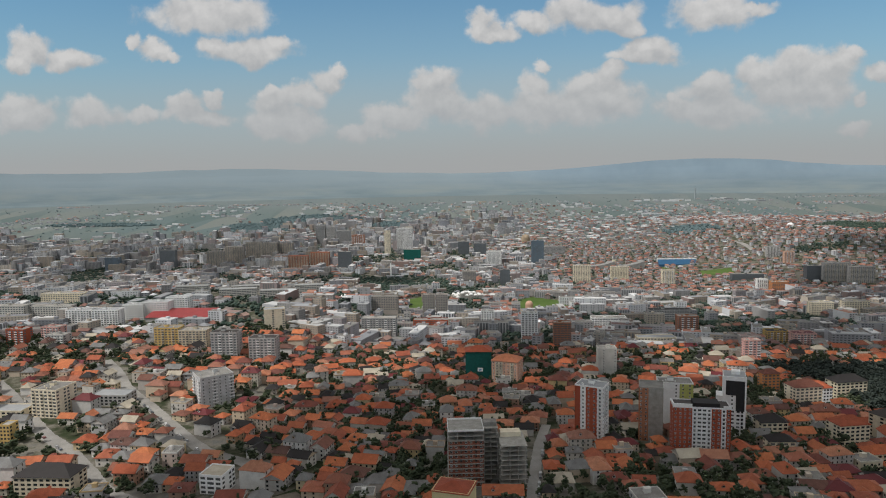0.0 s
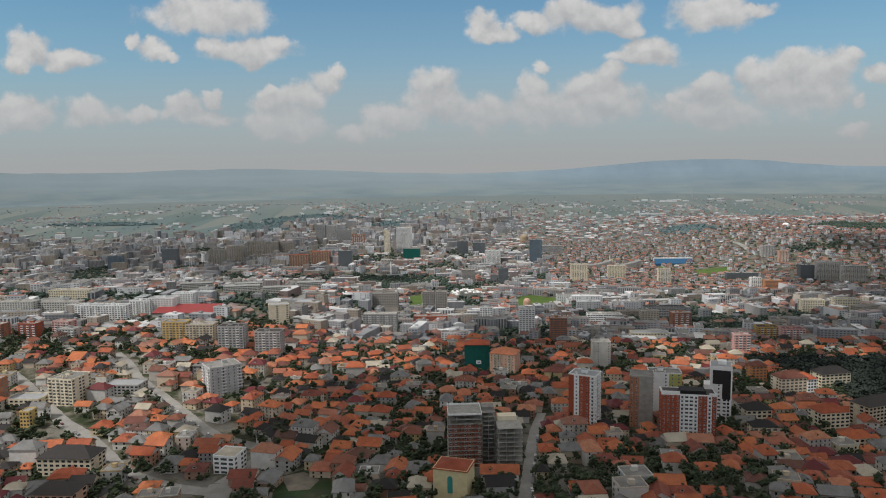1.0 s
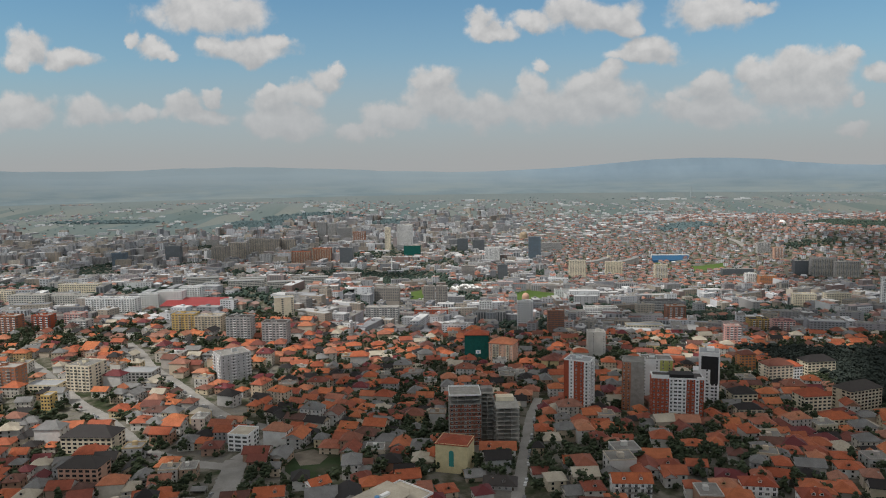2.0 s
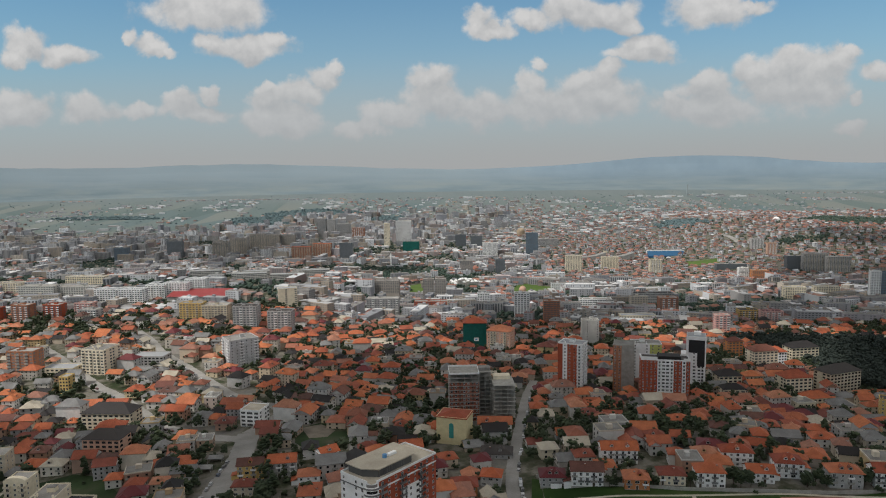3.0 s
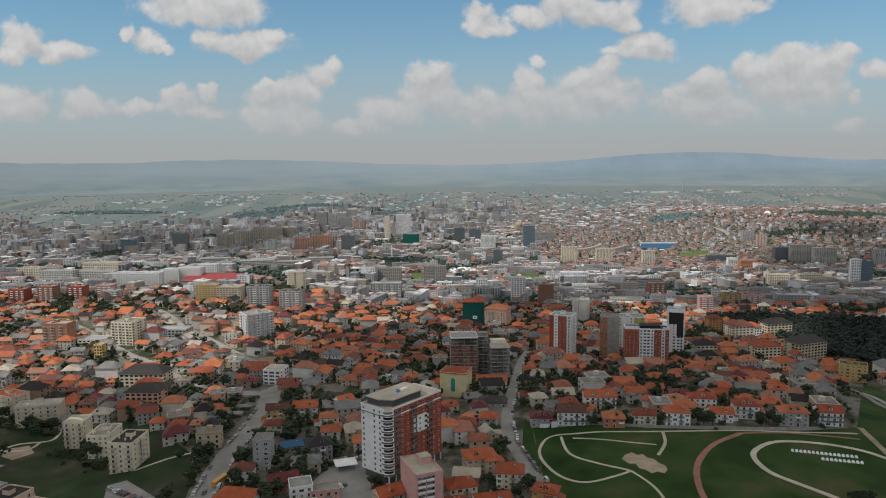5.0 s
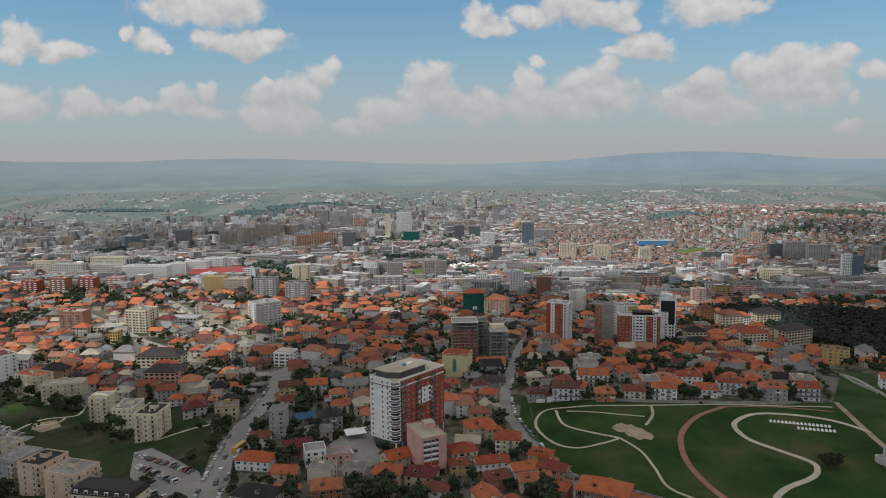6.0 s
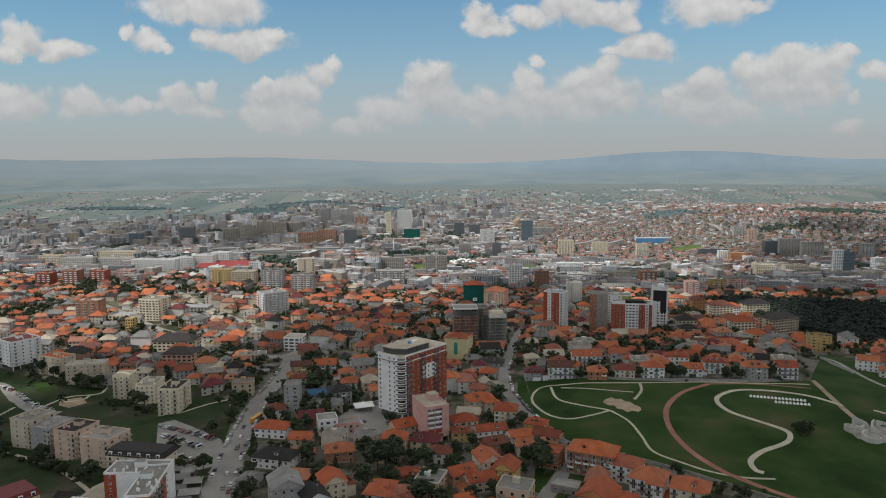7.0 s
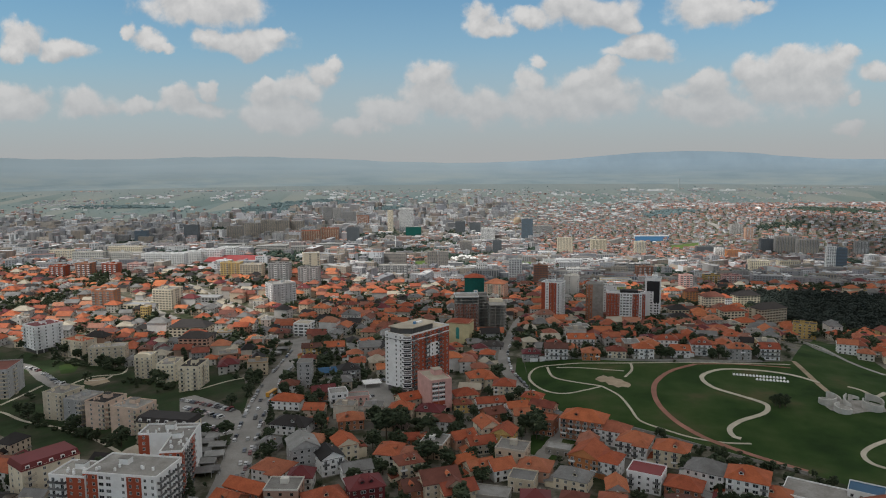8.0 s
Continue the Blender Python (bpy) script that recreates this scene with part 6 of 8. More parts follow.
far_block((796, 1831), 0, 25, 15, 11, "salmon", "reddish flats on the slope", "wb")
far_block((784, 1912), 0, 34, 18, 11, "grey", "grey flats on the slope", "wb")
far_block((297, 772), 0, 18, 11, 9, "pink", "pink and white balconied flats", "wb")
far_block((376, 904), 0, 28, 17, 5, "yellow", "yellow flats with dark roof", "wb", roof="roof_dark")
far_block((394, 867), 0, 28, 17, 6, "pink", "pink flats with red roof", "wb", roof="roof_wine")
far_block((271, 1109), 0, 69, 18, 6, "grey", "low dark commercial halls", "d", roof="roof_dark", name="commercial_hall", category="hall")
far_block((284, 989), 0, 29, 17, 8, "rawbrick", "brown brick flats with balconies", "wb")

for at, n, wall, text in (((-640, 742), 7, "brickred", "red-clad flats with pale balconies"), ((-603, 748), 8, "rawbrick", "brown brick flats with pale balconies"), ((-572, 765), 7, "brickred", "dark red flats with pale balconies"), ((-545, 790), 6, "pink", "faded pink and white flats"), ((-520, 760), 5, "grey", "grey flats with a flat roof")):
    far_block(at, -6, 24, 15, n, wall, text, "wb")
far_block((-282, 846), 20, 26, 16, 9, "cream", "plain tan tower block with blind walls", "..w", roof="pale_roof", hut=False)
for at, w, n in (((-450, 1120), 62, 4), ((-372, 1098), 58, 4), ((-330, 1160), 50, 5), ((-455, 1190), 66, 4), ((-540, 1150), 56, 5)):
    far_block(at, 12, w, 14, n, "stone", "long pale school wing with a flat roof", "d", roof="pale_roof", name="school", category="school", hut=False)
# larger buildings among the hillside houses
far_block((-377, 526), -8, 24, 24, 8, "cream", "cream seven-storey flats with balconies", "bw", rail="cream")
far_block((-445, 518), 0, 26, 16, 8, "rawbrick", "brown brick flats with balconies", "bw", rail="concrete")
far_block((-172, 380), -8, 15, 16, 4, "white", "white modern four-storey house with ribbon windows", "wd", roof="tan_roof", name="house", category="house", hut=False)
far_block((-415, 522), 0, 31, 18, 2, "cream", "long cream hall with a pale sheet roof", "w", roof="pale_roof", name="market_hall", category="hall", hut=False)
far_block((-343, 554), 0, 32, 18, 3, "grey", "low grey hall with a white roof", "w", roof="pale_roof", name="market_hall", category="hall", hut=False)
far_block((-362, 467), 0, 8, 10, 5, "yellow", "bright yellow narrow house with flat roof", "w", name="house", category="house", hut=False)
for spec, wall, tile in (((-258, 327), 0, 25, 15, 5,), "salmon", "roof_dark"), (((-294, 386), 0, 37, 18, 4,), "beige", "roof_dark"), (((276, 597), 12, 26, 16, 6,), "cream", "roof"), (((324, 622), 12, 31, 16, 6,), "cream", "roof_dark"), (((302, 602), 12, 9, 18, 6,), "white", "roof"), (((310, 516), 22, 36, 18, 6,), "beige", "roof_dark"), (((262, 494), 10, 24, 16, 5,), "cream", "roof"), (((258, 446), 10, 20, 12, 3,), "cream", "roof"), (((208, 500), 4, 20, 14, 4,), "cream", "roof_dark"), (((199, 464), 0, 18, 11, 3,), "cream", "roof_dark"), (((268, 645), 10, 16, 11, 6,), "orange", "roof"):
    made, high = far_block(*spec, wall, PAINT_WORDS[wall] + " long house with a steep " + ROOF_WORDS[tile], "w", name="house", category="house", hut=False)
    part("pitched_roof", roof_geo(spec[2], spec[3], high + 0.4, "hip", tile, x0=spec[2] / 2, y0=spec[3] / 2, pitch=0.6), made)

# ---- family houses between the street and the park ----
house((-125.1, 197.6), 8, 14, 11, 2, "hip", "white")
house((-117.6, 168.3), -8, 22, 13, 2, "hip", "white")
house((-104.4, 129.1), -12, 25, 15, 2, "hip", "white", "roof_dark")
house((-109.9, 107.7), -10, 14, 12, 1, "hip", "grey", "roof_grey")
house((-87.5, 86.6), 25, 16, 18, 4, "gable", "grey", "roof_grey")
house((-72.8, 80.1), 30, 13, 15, 3, "gable", "white", "roof_dark", balcony=2)
house((-68.3, 96.6), 28, 13, 15, 3, "gable", "cream")
house((-97.6, 72.1), -18, 20, 15, 2, "hip", "white", wing=3)
house((-102.7, 50.5), -24, 24, 11, 2, "gable", "rawbrick")
house((-107.7, 39.7), -24, 15, 11, 2, "gable", "rawbrick")
house((-67.3, 43.3), 30, 20, 14, 2, "hip", "cream", wing=4)
house((-50.5, 50.5), 22, 18, 15, 3, "hip", "roof_wine", "roof_wine")
house((-58.1, 71.9), 25, 16, 11, 2, "gable", "white", "roof_grey")
house((-33.6, 74.9), 25, 14, 12, 3, "hip", "cream", balcony=2)
house((-18.3, 57.4), 22, 20, 16, 3, "gable", "beige", wing=5)
house((-28.3, 54.5), 22, 15, 13, 2, "gable", "rawbrick")
house((-73.0, 137.3), 15, 17, 13, 2, "hip", "rawbrick")
house((-92.9, 138.4), 5, 14, 10, 1, "hip", "beige")
house((-99.7, 185.7), 25, 17, 12, 2, "gable", "rawbrick", "roof_wine")
house((-117.6, 211.2), 5, 11, 13, 6, "flat", "grey", "tar")
house((-106.6, 236.0), 20, 18, 10, 1, "gable", "grey", "roof_blue")
house((-90.7, 225.8), 20, 17, 14, 3, "hip", "grey", "roof_dark", balcony=1)
house((-87.7, 174.6), 20, 13, 13, 3, "flat", "white", "tar", balcony=2)
house((-75.9, 175.4), 15, 17, 10, 2, "flat", "pink", "tar", balcony=2)
house((-130.6, 282.5), 10, 17, 11, 3, "gable", "yellow", balcony=2)
house((-127.3, 261.7), 5, 14, 10, 2, "hip", "beige")
house((-113.7, 287.7), 12, 18, 13, 3, "gable", "grey", balcony=1)
house((-95.3, 275.4), 10, 14, 11, 2, "hip", "white")
house((-90.7, 301.3), 40, 13, 11, 3, "gable", "white")
house((-43.6, 172.6), 32, 15, 13, 2, "gable", "beige")
house((-19.7, 136.3), -5, 14, 11, 2, "hip", "white", balcony=2)
house((-37.8, 115.7), 12, 13, 9, 1, "gable", "rawbrick")
house((-30.2, 115.3), 60, 8, 7, 1, "gable", "beige")
house((11.1, 372.8), 0, 27, 14, 2, "gable", "white")
house((11.1, 318.5), -4, 22, 14, 1, "hip", "grey", "roof_dark")
house((-7.8, 265.9), 4, 16, 13, 2, "hip", "orange")
house((7.2, 277.6), -8, 13, 12, 2, "hip", "grey")
house((1.3, 211.5), 14, 20, 15, 3, "hip", "beige", wing=4)
house((16.9, 193.4), -5, 16, 14, 3, "hip", "cream", balcony=2)
house((-8.4, 182.4), 18, 17, 13, 2, "hip", "cream", balcony=2)
house((-9.5, 164.1), 10, 12, 9, 2, "hip", "yellow")
house((7.0, 167.6), 14, 20, 10, 2, "gable", "white")
house((23.0, 160.0), 18, 15, 10, 2, "gable", "white")
house((33.7, 176.3), -20, 14, 11, 2, "hip", "yellow")
house((8.3, 149.0), 25, 14, 11, 2, "gable", "rawbrick")
house((38.7, 159.0), -28, 17, 10, 2, "gable", "salmon")
house((27.8, 147.4), 8, 18, 11, 2, "gable", "beige")
house((4.7, 123.1), 22, 13, 16, 3, "gable", "cream")
house((13.7, 112.6), -18, 13, 14, 3, "gable", "yellow", balcony=2)
house((-8.6, 112.6), 30, 15, 11, 2, "gable", "salmon")
house((0.9, 105.3), 20, 16, 11, 2, "gable", "beige")
house((37.9, 131.6), -25, 12, 12, 3, "flat", "rawbrick", "roof")
house((57.6, 125.2), -22, 27, 17, 4, "hip", "rawbrick", balcony=1)
house((71.2, 117.1), -26, 20, 14, 3, "hip", "white", balcony=2)
house((80.0, 103.9), -26, 18, 16, 3, "hip", "white", wing=3, balcony=1)
house((53.6, 86.8), -28, 17, 19, 3, "gable", "orange", balcony=3)
house((62.8, 80.4), -28, 12, 15, 3, "hip", "white", balcony=2)
house((26.9, 77.3), -16, 18, 15, 2, "hip", "salmon")
house((10.2, 76.8), 24, 13, 13, 2, "gable", "white", balcony=2)
house((20.4, 65.1), -16, 14, 13, 2, "flat", "beige", "roof_grey")
house((43.6, 67.3), -24, 18, 14, 2, "hip", "cream", "roof_grey")
house((0.3, 76.5), 26, 15, 11, 2, "gable", "beige")
house((-8.1, 88.9), 30, 13, 10, 1, "gable", "rawbrick")
house((6.2, 54.2), -12, 18, 12, 1, "flat", "concrete", "roof_grey")
house((-9.8, 52.7), 25, 18, 13, 2, "gable", "beige")
house((77.0, 67.8), -26, 18, 15, 3, "flat", "white", "roof_red", balcony=3)
house((95.9, 94.4), -24, 19, 15, 3, "hip", "cream", balcony=2)
house((105.3, 71.4), -30, 20, 16, 3, "hip", "white", "roof_grey")
house((118.7, 57.9), -26, 20, 17, 4, "hip", "white", balcony=2)
house((91.9, 60.2), -26, 18, 14, 2, "hip", "rawbrick")
house((128.8, 52.4), -30, 14, 12, 2, "hip", "cream")
house((146.4, 52.1), -32, 32, 22, 2, "flat", "white", "tar")
house((165.6, 50.8), -32, 16, 13, 3, "flat", "white", "roof_blue")
house((41.6, 104.9), -20, 15, 9, 1, "flat", "concrete", "roof_grey")
# the row that looks on to the park
house((40.5, 275.3), 0, 16, 13, 2, "hip", "grey", "roof_wine")
house((58.5, 272.0), -2, 20, 13, 3, "gable", "white", balcony=1)
house((83.6, 265.8), -3, 15, 13, 2, "hip", "orange", balcony=2)
house((103.4, 270.7), -4, 16, 12, 2, "hip", "cream", balcony=2)
house((122.7, 268.6), -4, 17, 13, 3, "hip", "white", balcony=2)
house((151.3, 274.4), -6, 16, 12, 2, "gable", "white", balcony=2)
house((169.1, 281.6), -8, 17, 14, 3, "hip", "white", balcony=1)
house((192.9, 269.7), -8, 19, 13, 3, "hip", "grey", balcony=2)
house((214.6, 270.2), -6, 16, 13, 3, "gable", "white", balcony=1)
house((80.9, 298.6), 0, 24, 13, 3, "gable", "white", balcony=1)
house((146.7, 296.0), -6, 20, 12, 3, "hip", "white", balcony=2)

# ---- park furniture, cars, walls ----
def arc_wall(name, at, radius, a0, a1, h0, h1, mat, label, thick=1.2):
    """A curved free-standing wall whose top slopes from h0 to h1."""
    x, y = at
    g = Geo()
    n = 16
    rows = []
    for i in range(n + 1):
        a = radians(a0 + (a1 - a0) * i / n)
        h = h0 + (h1 - h0) * i / n
        p, q = (math.cos(a) * radius, math.sin(a) * radius), (math.cos(a) * (radius - thick), math.sin(a) * (radius - thick))
        rows.append(((*p, -1), (*p, h), (*q, h), (*q, -1)))
    for r, s in zip(rows, rows[1:]):
        for i in range(3):
            g.face([r[i], s[i], s[i + 1], r[i + 1]], mat)
    g.face(rows[0][::-1], mat), g.face(rows[-1], mat)
    ob = part(name, g, at=pose(x, y, terrain(x, y) + 0.1))
    return tagged(ob, label, "memorial wall", "curved memorial walls in the park")


CURVED = "curved pale stone memorial wall on the lawn"
for at, radius, a0, a1, h0, h1 in (((209.5, 172.5), 5.0, 40, 330, 1.6, 4.6), ((215.5, 177.5), 4.2, -20, 140, 1.4, 5.2), ((212.5, 160.5), 4.8, 90, 380, 4.2, 1.6), ((222.0, 171.5), 3.6, 100, 260, 6.0, 1.4),
                                   ((232.5, 166.5), 5.5, 130, 400, 5.6, 1.8), ((238.5, 176.0), 5.5, -40, 120, 1.6, 5.0), ((229.5, 178.5), 4.4, 40, 210, 1.4, 4.4)):
    arc_wall("memorial_wall", at, radius, a0, a1, h0, h1, "stone", CURVED, 0.7)
lawn("paving", [(206, 176), (213, 182), (224, 179), (236, 180), (243, 173), (239, 163), (226, 161), (214, 156), (206, 162)], "concrete", 0.22, "grey paving between the memorial walls", step=4.0, category="paving")
ribbon("path", [(240.0, 208.0), (245.5, 203.0), (248.4, 191.5), (261.0, 202.5)], 3.0, "pale_path", 0.24, "pale bent path beyond the memorial walls")
ribbon("path", [(224.9, 128.3), (205.5, 117.1), (195.3, 107.3), (194.1, 96.6), (201.6, 88.7)], 2.6, "pale_path", 0.24, "pale path round the pond terrace")


def marker(x, y):
    g = Geo()
    g.solid([(-0.65, -0.8, 0), (0.65, -0.8, 0), (0.65, 0.8, 0), (-0.65, 0.8, 0), (-0.5, -0.2, 1.0), (0.5, -0.2, 1.0), (0.5, 0.5, 1.2), (-0.5, 0.5, 1.2)],
            [(4, 5, 6, 7), (0, 1, 5, 4), (1, 2, 6, 5), (2, 3, 7, 6), (3, 0, 4, 7)], "white")
    ob = part("stone_marker", g, at=pose(x, y, terrain(x, y) + 0.1))
    tagged(ob, "white sloped stone marker on the grass", "marker", "two rows of white markers")


for (x0, y0), (x1, y1), n in (((174.6, 227.5), (204.7, 219.5), 16), ((185.7, 216.5), (203.7, 212.1), 10)):
    for i in range(n):
        marker(x0 + (x1 - x0) * i / (n - 1), y0 + (y1 - y0) * i / (n - 1))


def long_wall(name, line, h, mat, label):
    g = Geo()
    for (x0, y0), (x1, y1) in zip(line, line[1:]):
        d = Vector((x1 - x0, y1 - y0, 0))
        steps = max(int(d.length / 8), 1)
        side = Vector((-d.y, d.x, 0)).normalized() * 0.2
        for i in range(steps):
            a, b = Vector((x0, y0, 0)) + d * (i / steps), Vector((x0, y0, 0)) + d * ((i + 1) / steps)
            za, zb = terrain(a.x, a.y), terrain(b.x, b.y)
            pts = [(a.x - side.x, a.y - side.y, za - 1), (b.x - side.x, b.y - side.y, zb - 1), (b.x + side.x, b.y + side.y, zb - 1), (a.x + side.x, a.y + side.y, za - 1)]
            pts += [(p[0], p[1], p[2] + 1 + h) for p in pts]
            g.solid(pts, [(4, 5, 6, 7), (0, 1, 5, 4), (2, 3, 7, 6), (1, 2, 6, 5), (3, 0, 4, 7)], mat)
    tagged(part(name, g), label, "wall", kind="structure")


long_wall("boundary_wall", [(291.4, 402.2), (274.6, 325.3), (276.4, 297.7)], 2.0, "stone", "long pale boundary wall beside the road")
long_wall("boundary_wall", [(32.3, 284.2), (64.9, 266.8), (105.5, 260.6), (138.1, 259.9), (182.2, 258.1), (207.2, 260.2)], 1.8, "concrete", "low grey garden wall along the park")
long_wall("boundary_wall", [(53.7, 151.2), (72.9, 140.8), (101.4, 123.9), (129.5, 102.6), (156.7, 83.4)], 1.6, "concrete", "low grey garden wall along the park")

shed = Geo()
shed.box(-3, -1.5, 0, 3, 1.5, 2.8, "white")
shed.box(-3.1, -1.6, 2.8, 3.1, 1.6, 2.95, "roof_grey")
px, py = (42.0, 269.6)
tagged(part("container", shed, at=pose(px, py, terrain(px, py) + 0.1)), "white site container on the park lawn", "container")
canopy = Geo()
for sx in (-5, 5):
    for sy in (-4, 4):
        canopy.tube(sx, sy, 0, 3.0, 0.12, 0.12, "frame")
canopy.box(-6, -5, 3.0, 6, 5, 3.25, "white")
px, py = (-72.3, 211.2)
tagged(part("canopy", canopy, at=pose(px, py, terrain(px, py) + 0.2, 0, 0, 20)), "flat white canopy on thin posts in the yard", "canopy")


def parked_row(line, offset, spacing, chance, along=True, seed=1, kinds=(0, 0, 1, 1, 2)):
    """Cars parked along a line, a little uneven."""
    rnd = random.Random(seed)
    for (x0, y0), (x1, y1) in zip(line, line[1:]):
        d = Vector((x1 - x0, y1 - y0, 0))
        n, u = int(d.length / spacing), d.normalized()
        for i in range(n):
            if rnd.random() < chance:
                p = Vector((x0, y0, 0)) + u * spacing * (i + 0.5) + Vector((-u.y, u.x, 0)) * (offset + rnd.uniform(-0.3, 0.3))
                turn = math.degrees(math.atan2(u.y, u.x)) + (0 if along else 90) + rnd.choice((0, 180)) + rnd.uniform(-4, 4)
                car(p.x, p.y, turn, rnd.choice(kinds))


parked_row([(-124.4, 100.7), (-136.1, 164.2), (-142.7, 214.8), (-144.4, 263.3), (-147.4, 307.6)], 5.6, 6.2, 0.75, seed=2)
parked_row([(-114.9, 51.4), (-124.4, 100.7), (-136.1, 164.2), (-142.7, 214.8), (-144.4, 263.3)], -5.6, 6.2, 0.6, seed=3)
parked_row([(-112.4, 62.6), (-139.1, 190.8)], 1.8, 16.0, 0.8, seed=4)
parked_row([(-113.8, 74.4), (-142.7, 214.8)], -2.0, 19.0, 0.7, seed=14)
parked_row([(-196.2, 192.7), (-149.2, 161.0)], 0, 2.8, 0.92, along=False, seed=5)
parked_row([(-186.8, 174.9), (-151.3, 148.9)], 0, 2.8, 0.9, along=False, seed=6)
parked_row([(-165.9, 142.0), (-139.5, 125.2)], 0, 3.0, 0.7, along=False, seed=7)
parked_row([(49.8, 146.1), (39.0, 169.5), (29.4, 206.0), (20.7, 247.8), (19.3, 287.8)], -3.6, 6.0, 0.85, seed=8)
parked_row([(19.4, 291.4), (27.1, 363.3), (39.0, 469.0)], -3.4, 6.5, 0.5, seed=9)
parked_row([(-386.1, 295.8), (-352.4, 277.7), (-315.8, 245.6), (-291.7, 234.4)], 2.9, 3.4, 0.7, along=False, seed=10)
parked_row([(-77.4, 179.2), (-66.8, 192.6)], 0, 3.0, 0.8, along=False, seed=11)
parked_row([(-80.1, 215.9), (-61.9, 226.6)], 0, 3.0, 0.9, along=False, seed=12)
parked_row([(-204.7, 463.3), (-245.5, 505.7), (-290.1, 553.5), (-337.8, 605.4)], 3.6, 7.0, 0.6, seed=13)
parked_row([(-210.6, 372.5), (-237.8, 391.2), (-269.8, 424.3), (-304.7, 458.2), (-341.6, 488.2)], 3.6, 7.0, 0.6, seed=15)


def bus(at, turn):
    x, y = at
    root = group_root("bus", pose(x, y, terrain(x, y) + 0.2, 0, 0, turn), "yellow-orange bus parked at the kerb", "bus")
    b = Geo()
    b.box(-5.5, -1.25, 0.4, 5.5, 1.25, 3.1, "busyellow")
    part("body", b, root)
    w = Geo()
    for s in (-1, 1):
        w.box(-5.2, s * 1.26 - 0.02, 1.5, 4.9, s * 1.26 + 0.02, 2.5, "glass")
    part("window_band", w, root)
    for sx in (-3.6, 3.4):
        for sy in (-1, 1):
            g = Geo()
            pts = [(0.5 * math.cos(k * math.pi / 6), yy, 0.5 + 0.5 * math.sin(k * math.pi / 6)) for yy in (-0.15, 0.15) for k in range(12)]
            g.solid(pts, [(k, (k + 1) % 12, 12 + (k + 1) % 12, 12 + k) for k in range(12)] + [tuple(range(11, -1, -1)), tuple(range(12, 24))], "rubber")
            part("wheel", g, root, at=pose(sx, sy * 1.15, 0))


bus((-135.0, 190.7), 78)


# market stalls beside the junction
def stall(x, y, turn, w, d):
    g = Geo()
    for sx in (-1, 1):
        for sy in (-1, 1):
            g.tube(sx * (w / 2 - 0.2), sy * (d / 2 - 0.2), -0.5, 2.6, 0.08, 0.08, "frame", 5)
    g.box(-w / 2 + 0.3, d / 2 - 0.5, -0.5, w / 2 - 0.3, d / 2 - 0.3, 2.4, "concrete")
    root = group_root("market_stall", pose(x, y, terrain(x, y) + 0.1, 0, 0, turn), "grey sheet-roofed market stall on thin posts", "stall", "market stalls by the junction")
    part("frame", g, root)
    r = Geo()
    r.solid([(-w / 2, -d / 2, 2.5), (w / 2, -d / 2, 2.5), (w / 2, d / 2, 3.2), (-w / 2, d / 2, 3.2), (-w / 2, -d / 2, 2.62), (w / 2, -d / 2, 2.62), (w / 2, d / 2, 3.32), (-w / 2, d / 2, 3.32)], [(4, 5, 6, 7), (0, 1, 5, 4), (1, 2, 6, 5), (2, 3, 7, 6), (3, 0, 4, 7), (3, 2, 1, 0)], "roof_grey")
    part("roof", r, root)


for x, y, turn, w, d in ((*(-146.5, 108.3), 12, 10, 6), (*(-137.8, 104.1), 12, 9, 6), (*(-142.8, 96.4), 14, 9, 5), (*(-134.6, 92.0), 14, 10, 6), (*(-134.6, 83.3), 10, 8, 6), (*(-132.5, 72.6), 10, 9, 6), (*(-128.8, 75.1), 12, 7, 5), (*(-153.7, 118.2), 12, 8, 5), (*(-145.1, 115.9), 8, 7, 5), (*(-161.3, 306.6), 5, 9, 5), (*(-162.5, 291.7), 5, 9, 5), (*(-163.7, 274.7), 8, 9, 5)):
    stall(x, y, turn, w, d)
    TAKEN.append((x, y, 5))

# ---- the rest of the quarters ----
HOUSES = make_house_kinds()
EAST_HOUSES = [(297, 318, 5, -20), (301, 298, 0, -24), (313, 332, 3, -18), (320, 312, 4, -22), (328, 352, 2, -15), (316, 291, 8, 66), (337, 330, 0, -20), (338, 378, 6, -12), (349, 402, 1, -15), (352, 352, 9, 70), (336, 300, 4, -25), (362, 380, 2, -18)]
rng = random.Random(5)
FOREST = [(300, 748), (418, 748), (522, 711), (640, 690), (722, 640), (430, 350), (412, 420), (387, 450), (364, 502), (351, 536), (341, 592), (340, 650), (312, 705)]
CAR_PARKS = [[(-199.7, 197.2), (-191.0, 201.4), (-145.9, 161.7), (-129.9, 130.2), (-145.4, 119.8), (-184.0, 162.1)], [(-87.1, 192.0), (-77.8, 226.2), (-60.6, 216.5), (-52.0, 176.8), (-63.9, 161.3), (-75.0, 165.9)], [(-129.4, 368.4), (-114.2, 389.0), (-87.0, 361.9), (-85.4, 325.0), (-107.7, 321.9), (-120.6, 338.4)]]


def blocked(x, y, r):
    if any(inside(PARK, x + a, y + b) for a in (-8, 8) for b in (-9, 9)) or inside(ESTATE, x, y) or inside(FOREST, x, y) or any(inside(p, x, y) for p in CAR_PARKS):
        return True
    for key, line in STREETS.items():
        if far_from(line, x, y) < WIDTH[key] / 2 + r * 0.75:
            return True
    return any((x - a) ** 2 + (y - b) ** 2 < (r * 0.75 + c) ** 2 for a, b, c in TAKEN)


